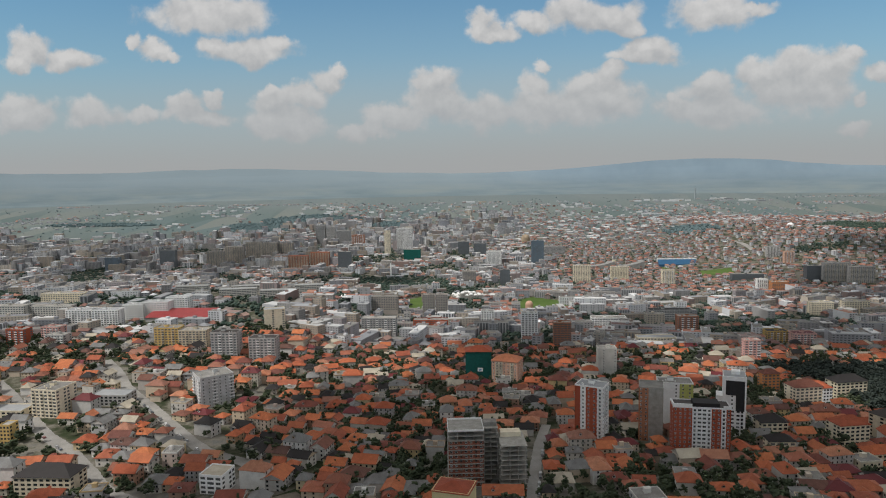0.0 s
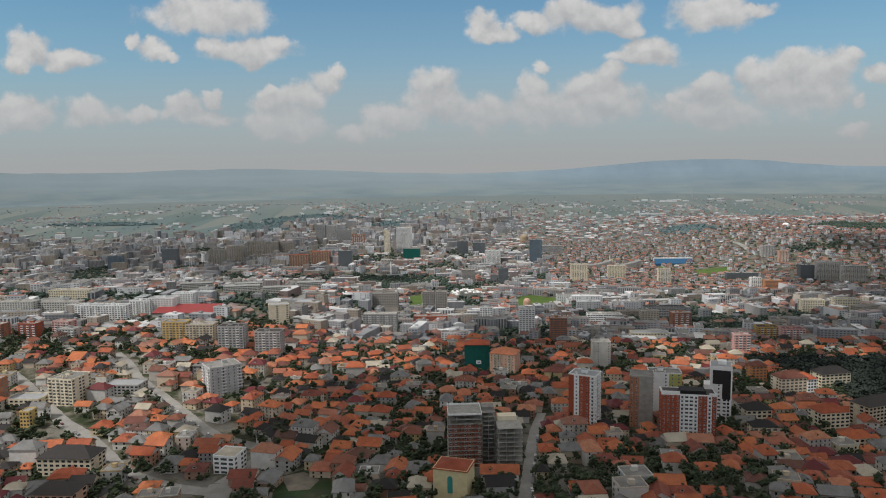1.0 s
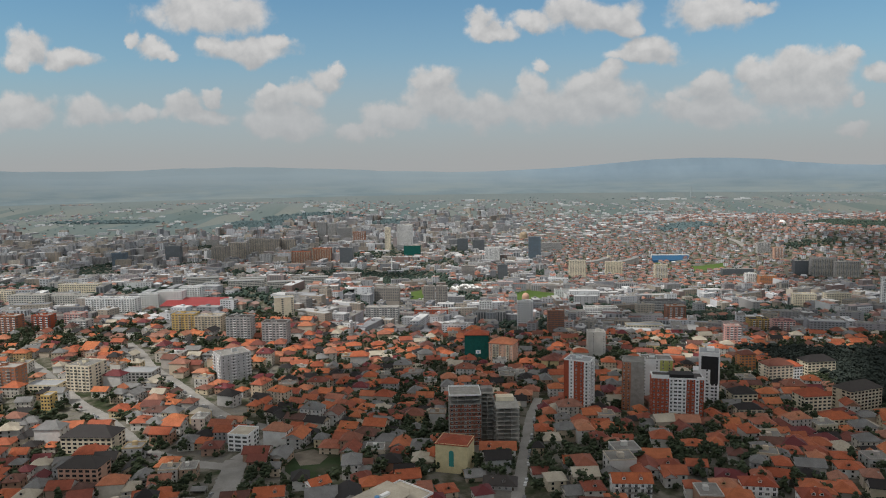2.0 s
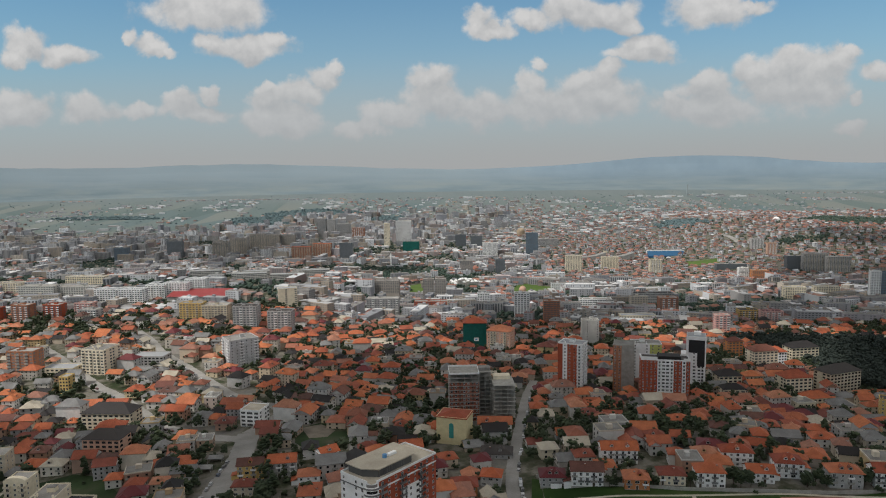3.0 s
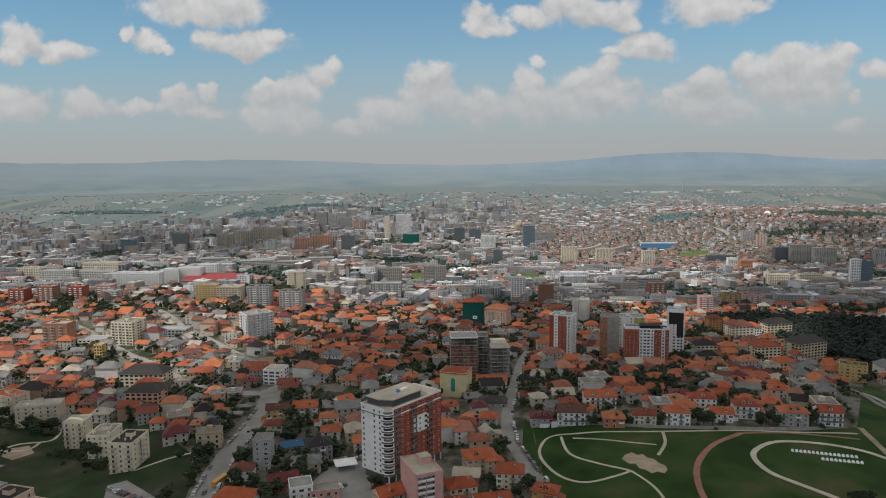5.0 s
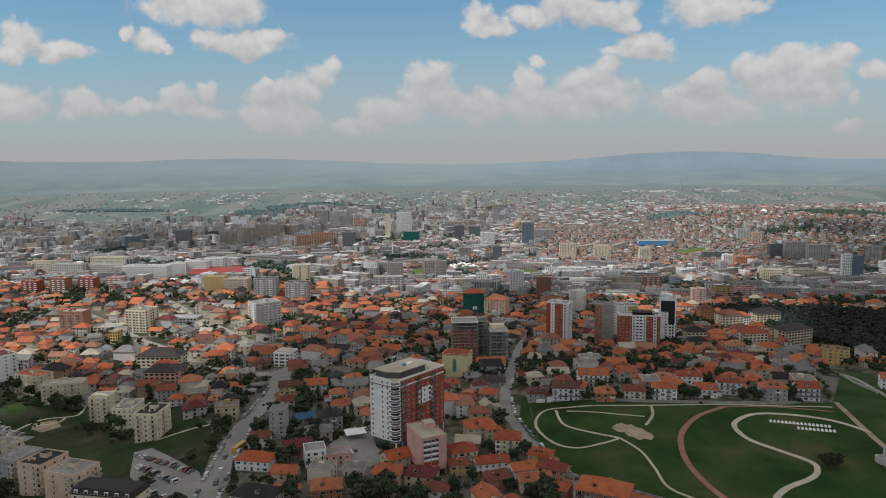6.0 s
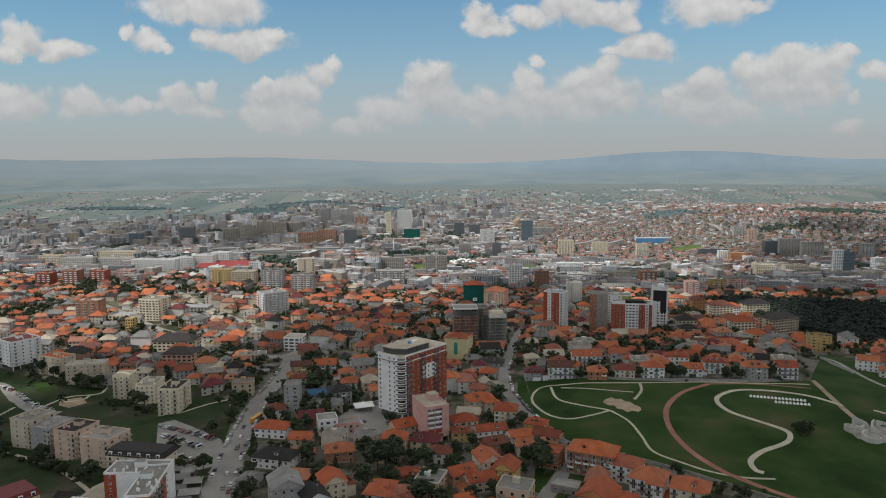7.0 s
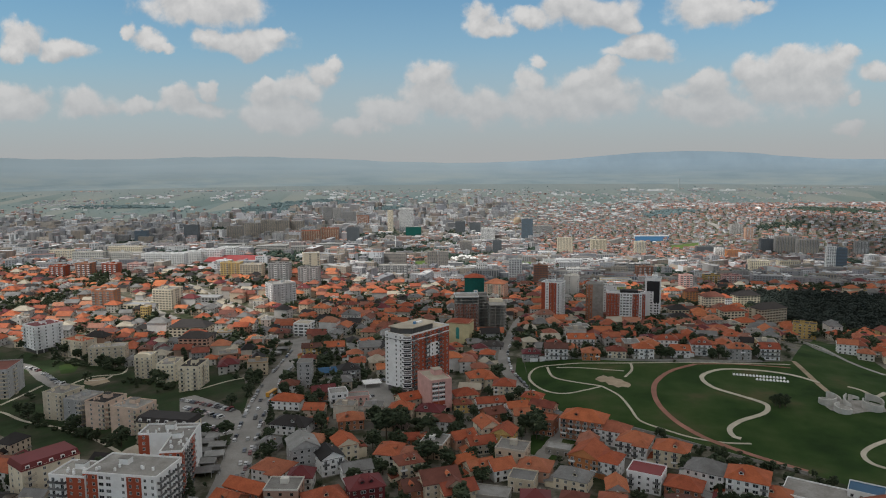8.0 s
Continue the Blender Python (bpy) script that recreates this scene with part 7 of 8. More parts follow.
def merge(into, geo, m, pick, swap):
    """Adds a copy of geo at the pose m to a joined mesh, with one pick of colour for the whole."""
    n = len(into.v)
    into.v += [tuple(m @ Vector(p)) for p in geo.v]
    into.f += [tuple(n + i for i in f) for f in geo.f]
    names = [swap.get(q, q) for q in geo.mats]
    into.mats += [q for q in names if q not in into.mats]
    into.m += [into.mats.index(names[q]) for q in geo.m]
    into.picks += [pick] * len(geo.f)
    into.pick = 1.0


def quarter_spots():
    """Plots of the close-set hillside quarters, in loose rows."""
    spots = []
    for j in range(-4, 60):
        for i in range(-58, 59):
            x, y = i * 16.0 + (j % 2) * 8 + rng.uniform(-4, 4), j * 15.0 + rng.uniform(-3.5, 3.5)
            if y < -20 or y > 860 or abs(x) > 90 + 0.70 * (y + 240) or rng.random() < 0.13:
                continue
            if noise.noise(Vector((x * 0.012, y * 0.012, 9))) > 0.27 and rng.random() < 0.6:
                continue
            if x < -330 and y > 800 or blocked(x, y, 6.6):
                continue
            spots.append((y + abs(x) * 0.25, x, y))
    return sorted(spots)


YARDS = [(18, 104), (-21.5, 113)]      # open yards between the houses


def scatter_houses():
    joined, kinds = Geo(), []
    sorts = [(20, 13, 4, "hip", 0), (16, 12, 3, "hip", 0), (13, 10, 2, "hip", 0), (13, 10, 2, "gable", 0), (10, 12, 2, "hip", 0), (13, 10, 2, "hip", 3.5), (10, 10, 2, "hip", 0), (14, 11, 3, "gable", 0), (12, 11, 2, "hip", 3), (10, 9, 1, "gable", 0), (13, 11, 3, "flat", 0), (9, 9, 2, "hip", 0), (12, 9, 2, "gable", 3)]
    for k, (w, d, n, roof, wing) in enumerate(sorts):
        g, r, h = simple_house_parts(w, d, n, roof, "plaster_mid", "roof_mid" if roof != "flat" else "tar", wing, k, True)
        kinds.append((g, r))
    for k, (far, x, y) in enumerate(quarter_spots()):
        turn = 28 * noise.noise(Vector((x * 0.005, y * 0.005, 2))) + rng.choice((0, 0, 90, 180)) + rng.uniform(-7, 7)
        if k < 70:
            TAKEN.append((x, y, 6.5))
            kind = rng.choice((0, 0, 1, 1, 2, 3, 3, 4, 4, 5, 6, 7, 8, 8, 9, 10, 11, 12, 13, 14, 15, 2, 0))
            if all(math.hypot(x - a, y - b) > 11 for a, b in YARDS):
                place_simple_house(HOUSES[kind], x, y, turn, "close-set hillside houses")
        else:
            kind = rng.choice((0, 1, 1, 2, 2, 3, 3, 3, 4, 4, 5, 5, 6, 6, 7, 7, 8, 8, 9, 9, 10, 11, 11, 12, 12))
            g, r = kinds[kind]
            m = pose(x, y, terrain(x, y), 0, 0, turn)
            s = rng.uniform(0.85, 1.22) if kind > 1 else rng.uniform(0.75, 1.0)
            m = m @ Matrix.Diagonal((s, s, rng.uniform(0.85, 1.2), 1))
            merge(joined, g, m, rng.random(), {"white": "concrete"})
            dark = rng.random()
            swap = {"roof_mid": "roof_dark" if dark < 0.11 else "roof_grey" if dark < 0.24 else "tan_roof" if dark < 0.31 else "roof_wine" if dark < 0.36 else "roof_mid"}
            merge(joined, r, m, rng.random(), swap)
    tagged(part("hillside_houses", joined), "close-set plastered houses with weathered tile roofs", "houses", kind="stuff")


for x, y, kind, turn in EAST_HOUSES:
    TAKEN.append((x, y, 7.5))
    place_simple_house(HOUSES[kind], x, y, turn, "close-set hillside houses")
scatter_houses()


# plan of the far city, in the basin
WOODS = [[(-2303.1, 3430.0), (-2252.9, 3510.0), (-1926.7, 3540.0), (-1680.0, 3430.0), (-1906.5, 3400.0)], [(-1259.7, 3115.8), (-1274.3, 3432.0), (-1033.7, 3439.0), (-913.3, 3114.8)], [(-1175.2, 3600.9), (-929.5, 3765.5), (-641.5, 3610.8), (-737.9, 3466.9), (-1095.7, 3443.6)], [(-94.7, 4218.6), (48.1, 4206.7), (155.4, 4226.5), (12.5, 4209.7)],
         [(701.4, 4209.0), (861.7, 4224.2), (1032.9, 4209.4), (930.4, 4218.3)], [(1133.2, 2418.0), (1337.0, 2679.1), (1506.2, 2486.9), (1501.9, 2249.0), (1257.8, 2275.0)], [(715.2, 2769.0), (826.3, 2836.5), (891.7, 2537.4), (773.4, 2567.5)],
         [(-586.8, 3288.1), (-464.1, 3446.2), (-301.7, 3291.0), (-405.8, 3208.8)], [(-2524.7, 4214.3), (-2146.8, 4213.2), (-2138.9, 4212.6), (-2485.0, 4211.2)], [(-873.2, 1189.2), (-1195.3, 1862.5), (-1288.7, 2023.8), (-1134.8, 1987.7), (-1035.9, 1797.2)], [(-343.6, 1822.6), (-107.6, 1811.1), (-67.8, 1633.2), (-177.7, 1522.5), (-259.5, 1333.0)], [(861.5, 1966.6), (1047.9, 2003.5), (1027.3, 1924.3), (885.6, 1902.2)]]
GREENS = [[(-157.6, 1391.8), (-126.3, 1447.7), (-107.7, 1175.9), (-142.6, 1205.9)], [(62, 1225), (68, 1390), (105, 1425), (150, 1380), (165, 1290), (150, 1205), (110, 1185)], [(599.6, 1915.0), (678.2, 1873.1), (645.4, 1772.5), (565.9, 1796.0)]]
TOWERS = [[(-1757.0, 2073.2), (-2585.0, 3149.9), (-1744.9, 3287.4), (-858.4, 3432.5), (-461.1, 3664.4), (184.1, 3866.8), (188.8, 2866.6), (-296.0, 2271.6), (-527.4, 2025.6), (-1088.7, 1971.2)]]
for p in GREENS:
    lawn("lawn", p, "meadow", 0.4, "bright green lawn in the city centre", step=40.0)


def leafy(x, y):
    """Where parks and tree-lined yards lie between the buildings of the far city."""
    return noise.noise(Vector((x * 0.0075, y * 0.0042, 21))) > 0.10


def far_windows(g, w, d, h, kind, rnd):
    """Windows of a distant building on its front and sides."""
    floors = max(int(h / 3), 1)
    for (ax, ay), (bx, by), nx, ny in (((-w / 2, -d / 2), (w / 2, -d / 2), 0, -0.12), ((w / 2, -d / 2), (w / 2, d / 2), 0.12, 0), ((-w / 2, d / 2), (-w / 2, -d / 2), -0.12, 0)):
        length = math.hypot(bx - ax, by - ay)
        n = max(int(length / 4.2), 2)
        for i in range(n):
            if rnd.random() < 0.12:
                continue
            a, b = (i + 0.22) / n, (i + (0.78 if kind else 0.62)) / n
            p, q = (ax + (bx - ax) * a + nx, ay + (by - ay) * a + ny), (ax + (bx - ax) * b + nx, ay + (by - ay) * b + ny)
            if kind == 2:
                g.face([(*p, 1.0), (*q, 1.0), (*q, h - 1.2), (*p, h - 1.2)], "far_glass")
                continue
            for k in range(floors):
                g.face([(*p, k * 3 + 1.0), (*q, k * 3 + 1.0), (*q, k * 3 + 2.4), (*p, k * 3 + 2.4)], "far_glass")


def flat_building(w, d, h, rnd, windows=True):
    g = Geo()
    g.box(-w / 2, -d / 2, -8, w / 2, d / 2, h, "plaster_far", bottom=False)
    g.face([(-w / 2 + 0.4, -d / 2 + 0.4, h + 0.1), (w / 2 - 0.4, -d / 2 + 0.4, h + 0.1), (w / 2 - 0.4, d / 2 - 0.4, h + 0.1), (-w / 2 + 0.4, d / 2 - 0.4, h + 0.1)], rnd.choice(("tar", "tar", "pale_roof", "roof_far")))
    if h > 9:
        x = rnd.uniform(-0.3, 0.3) * w
        g.box(x - 2, -1.5, h, x + 2, 2.5, h + 2.6, "plaster_far", bottom=False)
    if windows:
        far_windows(g, w, d, h, rnd.choice((0, 0, 1, 1, 2)), rnd)
    return g


def far_city():
    low, tall, pale, wood = Geo(), Geo(), Geo(), Geo()
    y = 690.0
    while y < 4150:
        gap = 17.0 + max(y - 900, 0) * 0.006
        x = -0.72 * (y + 240) - 60
        while x < 0.72 * (y + 240) + 60:
            px, py = x + rng.uniform(-0.5, 0.5) * gap, y + rng.uniform(-0.55, 0.55) * gap
            x += gap
            if y < 860 and abs(px) < 90 + 0.70 * (y + 240) and not (px < -330 and y > 800):
                continue
            if any(inside(p, px, py) for p in WOODS) or any(inside(p, px, py) for p in GREENS) or inside(FOREST, px, py):
                continue
            if any((px - a) ** 2 + (py - b) ** 2 < (8 + c) ** 2 for a, b, c in TAKEN) or any(far_from(line, px, py) < 14 for line in BOULEVARDS):
                continue
            z = terrain(px, py)
            estate = any(inside(p, px, py) for p in TOWERS)
            hill = px > 200 and py > 1450 and py < 2700 and not estate
            if leafy(px, py) and py < 2600 and not hill:
                for k in range(5):
                    wood.pick = rng.random()
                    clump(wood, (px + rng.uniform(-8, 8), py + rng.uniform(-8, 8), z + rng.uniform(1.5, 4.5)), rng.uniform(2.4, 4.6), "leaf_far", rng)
                if rng.random() < 0.8:
                    continue
            open_plain = smooth(0.22, 0.42, -px / (py + 120)) * 700 + smooth(0.30, 0.45, px / (py + 120)) * 500
            if rng.random() < 0.05 + 0.94 * smooth(3100, 4100, py + open_plain + 420 * noise.noise(Vector((px * 0.0022, py * 0.0012, 1)))):
                continue
            turn = 35 * noise.noise(Vector((px * 0.002, py * 0.002, 7))) + rng.choice((0, 0, 90)) + rng.uniform(-8, 8)
            m = pose(px, py, z, 0, 0, turn)
            r = rng.random()
            if estate and r < 0.36:
                w, d, h = rng.uniform(22, 48), rng.uniform(12, 15), rng.choice((15, 18, 18, 21, 24, 27, 33))
                merge(tall, flat_building(w, d, h, rng), m, rng.random(), {})
            elif estate and r < 0.55:
                continue
            elif not hill and py < 2500 and r < 0.36:
                merge(tall, flat_building(rng.uniform(14, 30) if rng.random() < 0.6 else rng.uniform(30, 58), rng.uniform(11, 16), rng.choice((8, 10, 13, 13, 16, 19)), rng), m, rng.random(), {})
            elif r > (0.95 if py < 2000 else 0.82) and not hill:
                merge(pale, flat_building(rng.uniform(22, 55), rng.uniform(14, 26), rng.uniform(5, 8), rng, False), m, rng.random(), {"tar": "pale_roof", "roof_far": "pale_roof"})
            else:
                w, d, h = rng.uniform(9, 15), rng.uniform(8, 12), rng.choice((3.2, 6, 6, 9))
                if hill:
                    w, d = w * 0.85, d * 0.85
                g = Geo()
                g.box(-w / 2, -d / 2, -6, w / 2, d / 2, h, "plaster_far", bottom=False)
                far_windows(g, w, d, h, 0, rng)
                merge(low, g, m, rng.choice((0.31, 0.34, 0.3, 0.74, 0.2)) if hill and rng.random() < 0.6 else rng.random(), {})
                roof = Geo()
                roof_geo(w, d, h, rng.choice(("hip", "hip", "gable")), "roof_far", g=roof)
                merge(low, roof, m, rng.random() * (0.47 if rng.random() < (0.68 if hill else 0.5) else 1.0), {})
                for k in range(rng.choice((0, 1, 1, 2, 2) if py < 2600 else (0, 0, 1))):
                    wood.pick = rng.random()
                    clump(wood, (px + gap * rng.uniform(0.35, 0.6), py + rng.uniform(-7, 7), z + 2.8), rng.uniform(2.2, 4.2), "leaf_far", rng)
        y += gap
    tagged(part("city_houses", low), "weathered, haze-toned low houses of the far city", "houses", kind="stuff")
    tagged(part("city_flats", tall), "weathered, haze-toned panel flats and offices of the far city", "flats", kind="stuff")
    tagged(part("city_halls", pale), "long pale-roofed sheds at the far edge of the city", "sheds", kind="stuff")
    tagged(part("city_park_trees", wood), "dark green trees in yards of the far city", "trees", kind="stuff")


BOULEVARDS = [[(-292.6, 1043.0), (-400.3, 1768.1), (-369.4, 1974.5), (-326.4, 2080.6), (-309.5, 2216.7)], [(-369.4, 1974.5), (-258.7, 1818.4), (-130.9, 1668.5)], [(801.0, 2313.0), (806.0, 2164.2), (789.1, 2026.4)]]
for line in BOULEVARDS:
    ribbon("road", line, 13, "asphalt", 0.5, "pale wide avenue in the city centre", step=40.0, category="road")
far_city()


# ---- halls and villages of the plain ----
def plain_halls():
    halls, villages = Geo(), Geo()
    for (x0, y0), (x1, y1), n, size in (((-2194.6, 3851.2), (-1877.3, 4029.2), 26, 46), ((-1623.6, 3720.2), (-1355.5, 4123.6), 46, 40), ((-2031.8, 3612.2), (-1756.4, 3684.1), 8, 40), ((-1619.0, 3223.6), (-1510.6, 3449.3), 9, 38), ((-1080.4, 3775.7), (-825.0, 4164.8), 24, 40), ((-1907.5, 4222.8), (-1791.6, 4213.6), 7, 34), ((-309.3, 4207.8), (12.5, 4209.7), 7, 70),
                                        ((561.9, 3340.3), (934.9, 3728.5), 34, 34), ((734.0, 4093.9), (1555.2, 4222.0), 26, 50), ((1571.2, 4079.3), (1742.9, 4176.6), 5, 44), ((1078.3, 2294.0), (1253.1, 2459.8), 5, 36), ((1252.0, 2736.4), (1604.7, 3240.7), 5, 36), ((456.7, 3906.6), (658.3, 4045.9), 12, 40), ((-1630.1, 4229.3), (-1326.0, 4204.9), 16, 34),
                                        ((783.0, 3046.0), (1257.8, 3383.2), 20, 26), ((-2293.5, 3290.0), (-1992.7, 3509.9), 12, 26), ((-641.5, 3610.8), (46.2, 4041.2), 44, 30), ((64.8, 3242.7), (531.3, 3851.9), 40, 28)):
        for k in range(n):
            x, y = rng.uniform(x0, x1), rng.uniform(min(y0, y1), max(y0, y1))
            w, d = size * rng.uniform(0.35, 1.0), size * rng.uniform(0.2, 0.35)
            merge(halls, flat_building(w, d, rng.uniform(5, 8), rng, False), pose(x, y, terrain(x, y), 0, 0, rng.uniform(-12, 12)), rng.uniform(0.0, 1.0) if rng.random() < 0.6 else rng.uniform(0.3, 0.37), {"tar": "pale_roof", "roof_far": "pale_roof"} if rng.random() < 0.8 else {})
    for (x0, y0), (x1, y1), n in (((-2724.2, 4229.8), (-2504.8, 4212.8), 40), ((-2629.4, 3505.3), (-2150.0, 3800.8), 90), ((1883.6, 3897.0), (2171.6, 4029.1), 60), ((1127.5, 3412.3), (1835.9, 4003.7), 110), ((643.3, 3749.1), (1311.0, 3993.7), 120), ((-2068.8, 4207.1), (-817.4, 4220.9), 90), ((-846.7, 4004.7), (684.1, 4210.5), 130), ((1798.5, 4229.7), (2502.3, 4225.1), 40)):
        for k in range(n):
            x, y = rng.uniform(x0, x1), rng.uniform(min(y0, y1), max(y0, y1))
            w, d, h = rng.uniform(8, 16), rng.uniform(7, 11), rng.choice((3.0, 4, 5))
            m = pose(x, y, terrain(x, y), 0, 0, rng.uniform(0, 90))
            g = Geo()
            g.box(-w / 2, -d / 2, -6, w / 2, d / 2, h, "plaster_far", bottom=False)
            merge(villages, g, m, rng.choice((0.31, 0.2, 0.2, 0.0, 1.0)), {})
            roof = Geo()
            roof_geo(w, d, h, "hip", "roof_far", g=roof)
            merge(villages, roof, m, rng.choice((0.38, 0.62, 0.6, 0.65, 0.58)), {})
    tagged(part("plain_halls", halls), "pale factory halls on the far plain", "halls", kind="stuff")
    tagged(part("plain_villages", villages), "small hazy villages on the far plain", "houses", kind="stuff")


plain_halls()


# ---- single landmarks of the far city ----
def dome(name, at, radius, rise, mat, label, base=0.0):
    x, y = at
    g = Geo()
    rings = [[(radius * math.cos(e) * math.cos(a), radius * math.cos(e) * math.sin(a), base + rise * math.sin(e)) for a in (k * math.pi / 10 for k in range(20))] for e in (i * math.pi / 14 for i in range(7))]
    for lo, hi in zip(rings, rings[1:]):
        for k in range(20):
            g.face([lo[k], lo[(k + 1) % 20], hi[(k + 1) % 20], hi[k]], mat)
    g.tube(0, 0, -10, base + 0.1, radius, radius, mat, 20)
    g.tube(0, 0, base + rise * 0.95, base + rise * 1.25, radius * 0.08, 0.1, mat, 6)
    return tagged(part(name, g, at=pose(x, y, terrain(x, y))), label, "dome")


dome("domed_church", (171.5, 2741.6), 17, 16, "sand", "tan domed church drum", 14)
dome("domed_hall", (1071.4, 2433.9), 12, 10, "white", "white domed hall on the hillside", 6)
dome("domed_church", (85.0, 1243.8), 7, 7, "salmon", "small domed church with tan roof", 12)
def library(at):
    """The library: stacked pale cubes, each under a white dome."""
    x, y = at
    root = group_root("library", pose(x, y, terrain(x, y), 0, 0, 20), "pale library of stacked cubes under many small white domes", "library")
    rnd = random.Random(4)
    for i in range(6):
        for j in range(4):
            h = rnd.choice((9, 11, 13, 15)) if 0 < i < 5 else rnd.choice((7, 9))
            g = Geo()
            g.box(-4.6, -4.6, -10, 4.6, 4.6, h, "old_stone", bottom=False)
            cube = part("cube", g, root, at=pose(i * 9.6, j * 9.6, 0))
            g = Geo()
            rings = [[(4.0 * math.cos(e) * math.cos(a), 4.0 * math.cos(e) * math.sin(a), h + 3.2 * math.sin(e)) for a in (k * math.pi / 5 for k in range(10))] for e in (0.0, 0.5, 1.0, 1.4)]
            for lo, hi in zip(rings, rings[1:]):
                for k in range(10):
                    g.face([lo[k], lo[(k + 1) % 10], hi[(k + 1) % 10], hi[k]], "white")
            part("dome", g, cube, "small white dome")


library((-52, 1385))
oval = Geo()
oval.prism([(26 * math.cos(a), 13 * math.sin(a)) for a in (k * math.pi / 12 for k in range(24))], -6, 7, "glass", "white")
oval.prism([(28 * math.cos(a), 14.5 * math.sin(a)) for a in (k * math.pi / 12 for k in range(24))], 7, 9.5, "white")
tagged(part("pavilion", oval, at=pose(-236, 1150, terrain(-236, 1150), 0, 0, 8)), "white oval pavilion with a broad flat roof", "pavilion")
spire = Geo()
spire.box(-4, -4, -10, 4, 4, 26, "cream", bottom=False)
spire.tube(0, 0, 26, 52, 4.2, 0.3, "roof_grey", 8)
px, py = (380.2, 1990.5)
tagged(part("bell_tower", spire, at=pose(px, py, terrain(px, py))), "slender pale bell tower with a grey spire", "tower")
spire = Geo()
spire.tube(0, 0, -5, 38, 1.9, 1.5, "white", 8)
spire.tube(0, 0, 38, 47, 1.9, 0.2, "roof_grey", 8)
px, py = (-255.1, 1857.2)
tagged(part("minaret", spire, at=pose(px, py, terrain(px, py))), "thin white minaret with a grey cap", "minaret")
stack = Geo()
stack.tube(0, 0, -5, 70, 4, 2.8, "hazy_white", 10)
px, py = (1280.6, 4204.0)
tagged(part("smokestack", stack, at=pose(px, py, terrain(px, py))), "distant white power station smokestack", "chimney")
stand = Geo()
stand.solid([(-55, 0, -8), (55, 0, -8), (55, 16, -8), (-55, 16, -8), (-55, 0, 3), (55, 0, 3), (55, 16, 16), (-55, 16, 16)], [(4, 5, 6, 7), (0, 1, 5, 4), (1, 2, 6, 5), (2, 3, 7, 6), (3, 0, 4, 7)], "roof_blue")
stand.box(-57, 16, -8, 57, 19, 19, "white", bottom=False)
px, py = (570.4, 2011.4)
tagged(part("stadium_stand", stand, at=pose(px, py, terrain(px, py))), "long blue stadium stand above a pitch", "stadium stand")
lawn("pitch", [(481.1, 1877.8), (512.7, 1999.1), (615.3, 1940.5), (591.5, 1829.3)], "meadow", 0.5, "green football pitch before the stand", step=40.0, category="pitch")
for at, w in (((311.2, 1978.3), 70), ((395.1, 1975.1), 70)):
    arena = Geo()
    for i in range(8):
        a, b = i / 8, (i + 1) / 8
        za, zb = 8 + 14 * a * a, 8 + 14 * b * b
        xa, xb = (w * a, w * b) if w > 0 else (w, 0)
        arena.solid([(xa, 0, -8), (xb, 0, -8), (xb, 30, -8), (xa, 30, -8), (xa, 0, za), (xb, 0, zb), (xb, 30, zb), (xa, 30, za)], [(4, 5, 6, 7), (0, 1, 5, 4), (2, 3, 7, 6), (1, 2, 6, 5), (3, 0, 4, 7)], "roof_grey")
    turn = 0 if at[0] < 400 else 180
    tagged(part("arena_roof", arena, at=pose(at[0] if not turn else at[0] + w, at[1] + (30 if turn else 0), terrain(*at), 0, 0, turn)), "dark sweeping roof of a sports palace", "arena")


# ---- sheds and yards between the houses ----
def shed_kind(w, d, h, wall, tile):
    g = Geo()
    g.box(-w / 2, -d / 2, -2, w / 2, d / 2, h, wall, bottom=False)
    p = [(-w / 2 - 0.3, -d / 2 - 0.4, h), (w / 2 + 0.3, -d / 2 - 0.4, h), (w / 2 + 0.3, d / 2 + 0.2, h + 0.9), (-w / 2 - 0.3, d / 2 + 0.2, h + 0.9)]
    r = Geo()
    r.solid(p + [(a, b, c - 0.12) for a, b, c in p], [(0, 1, 2, 3), (7, 6, 5, 4), (0, 4, 5, 1), (1, 5, 6, 2), (2, 6, 7, 3), (3, 7, 4, 0)], tile)
    r.face([(w / 2, -d / 2, h), (w / 2, d / 2, h), (w / 2, d / 2, h + 0.9)], wall)
    r.face([(-w / 2, d / 2, h), (-w / 2, -d / 2, h), (-w / 2, d / 2, h + 0.9)], wall)
    return g.mesh("wall"), r.mesh("roof"), "low %s shed with a sloping %s" % (PAINT_WORDS[wall], ROOF_WORDS[tile])


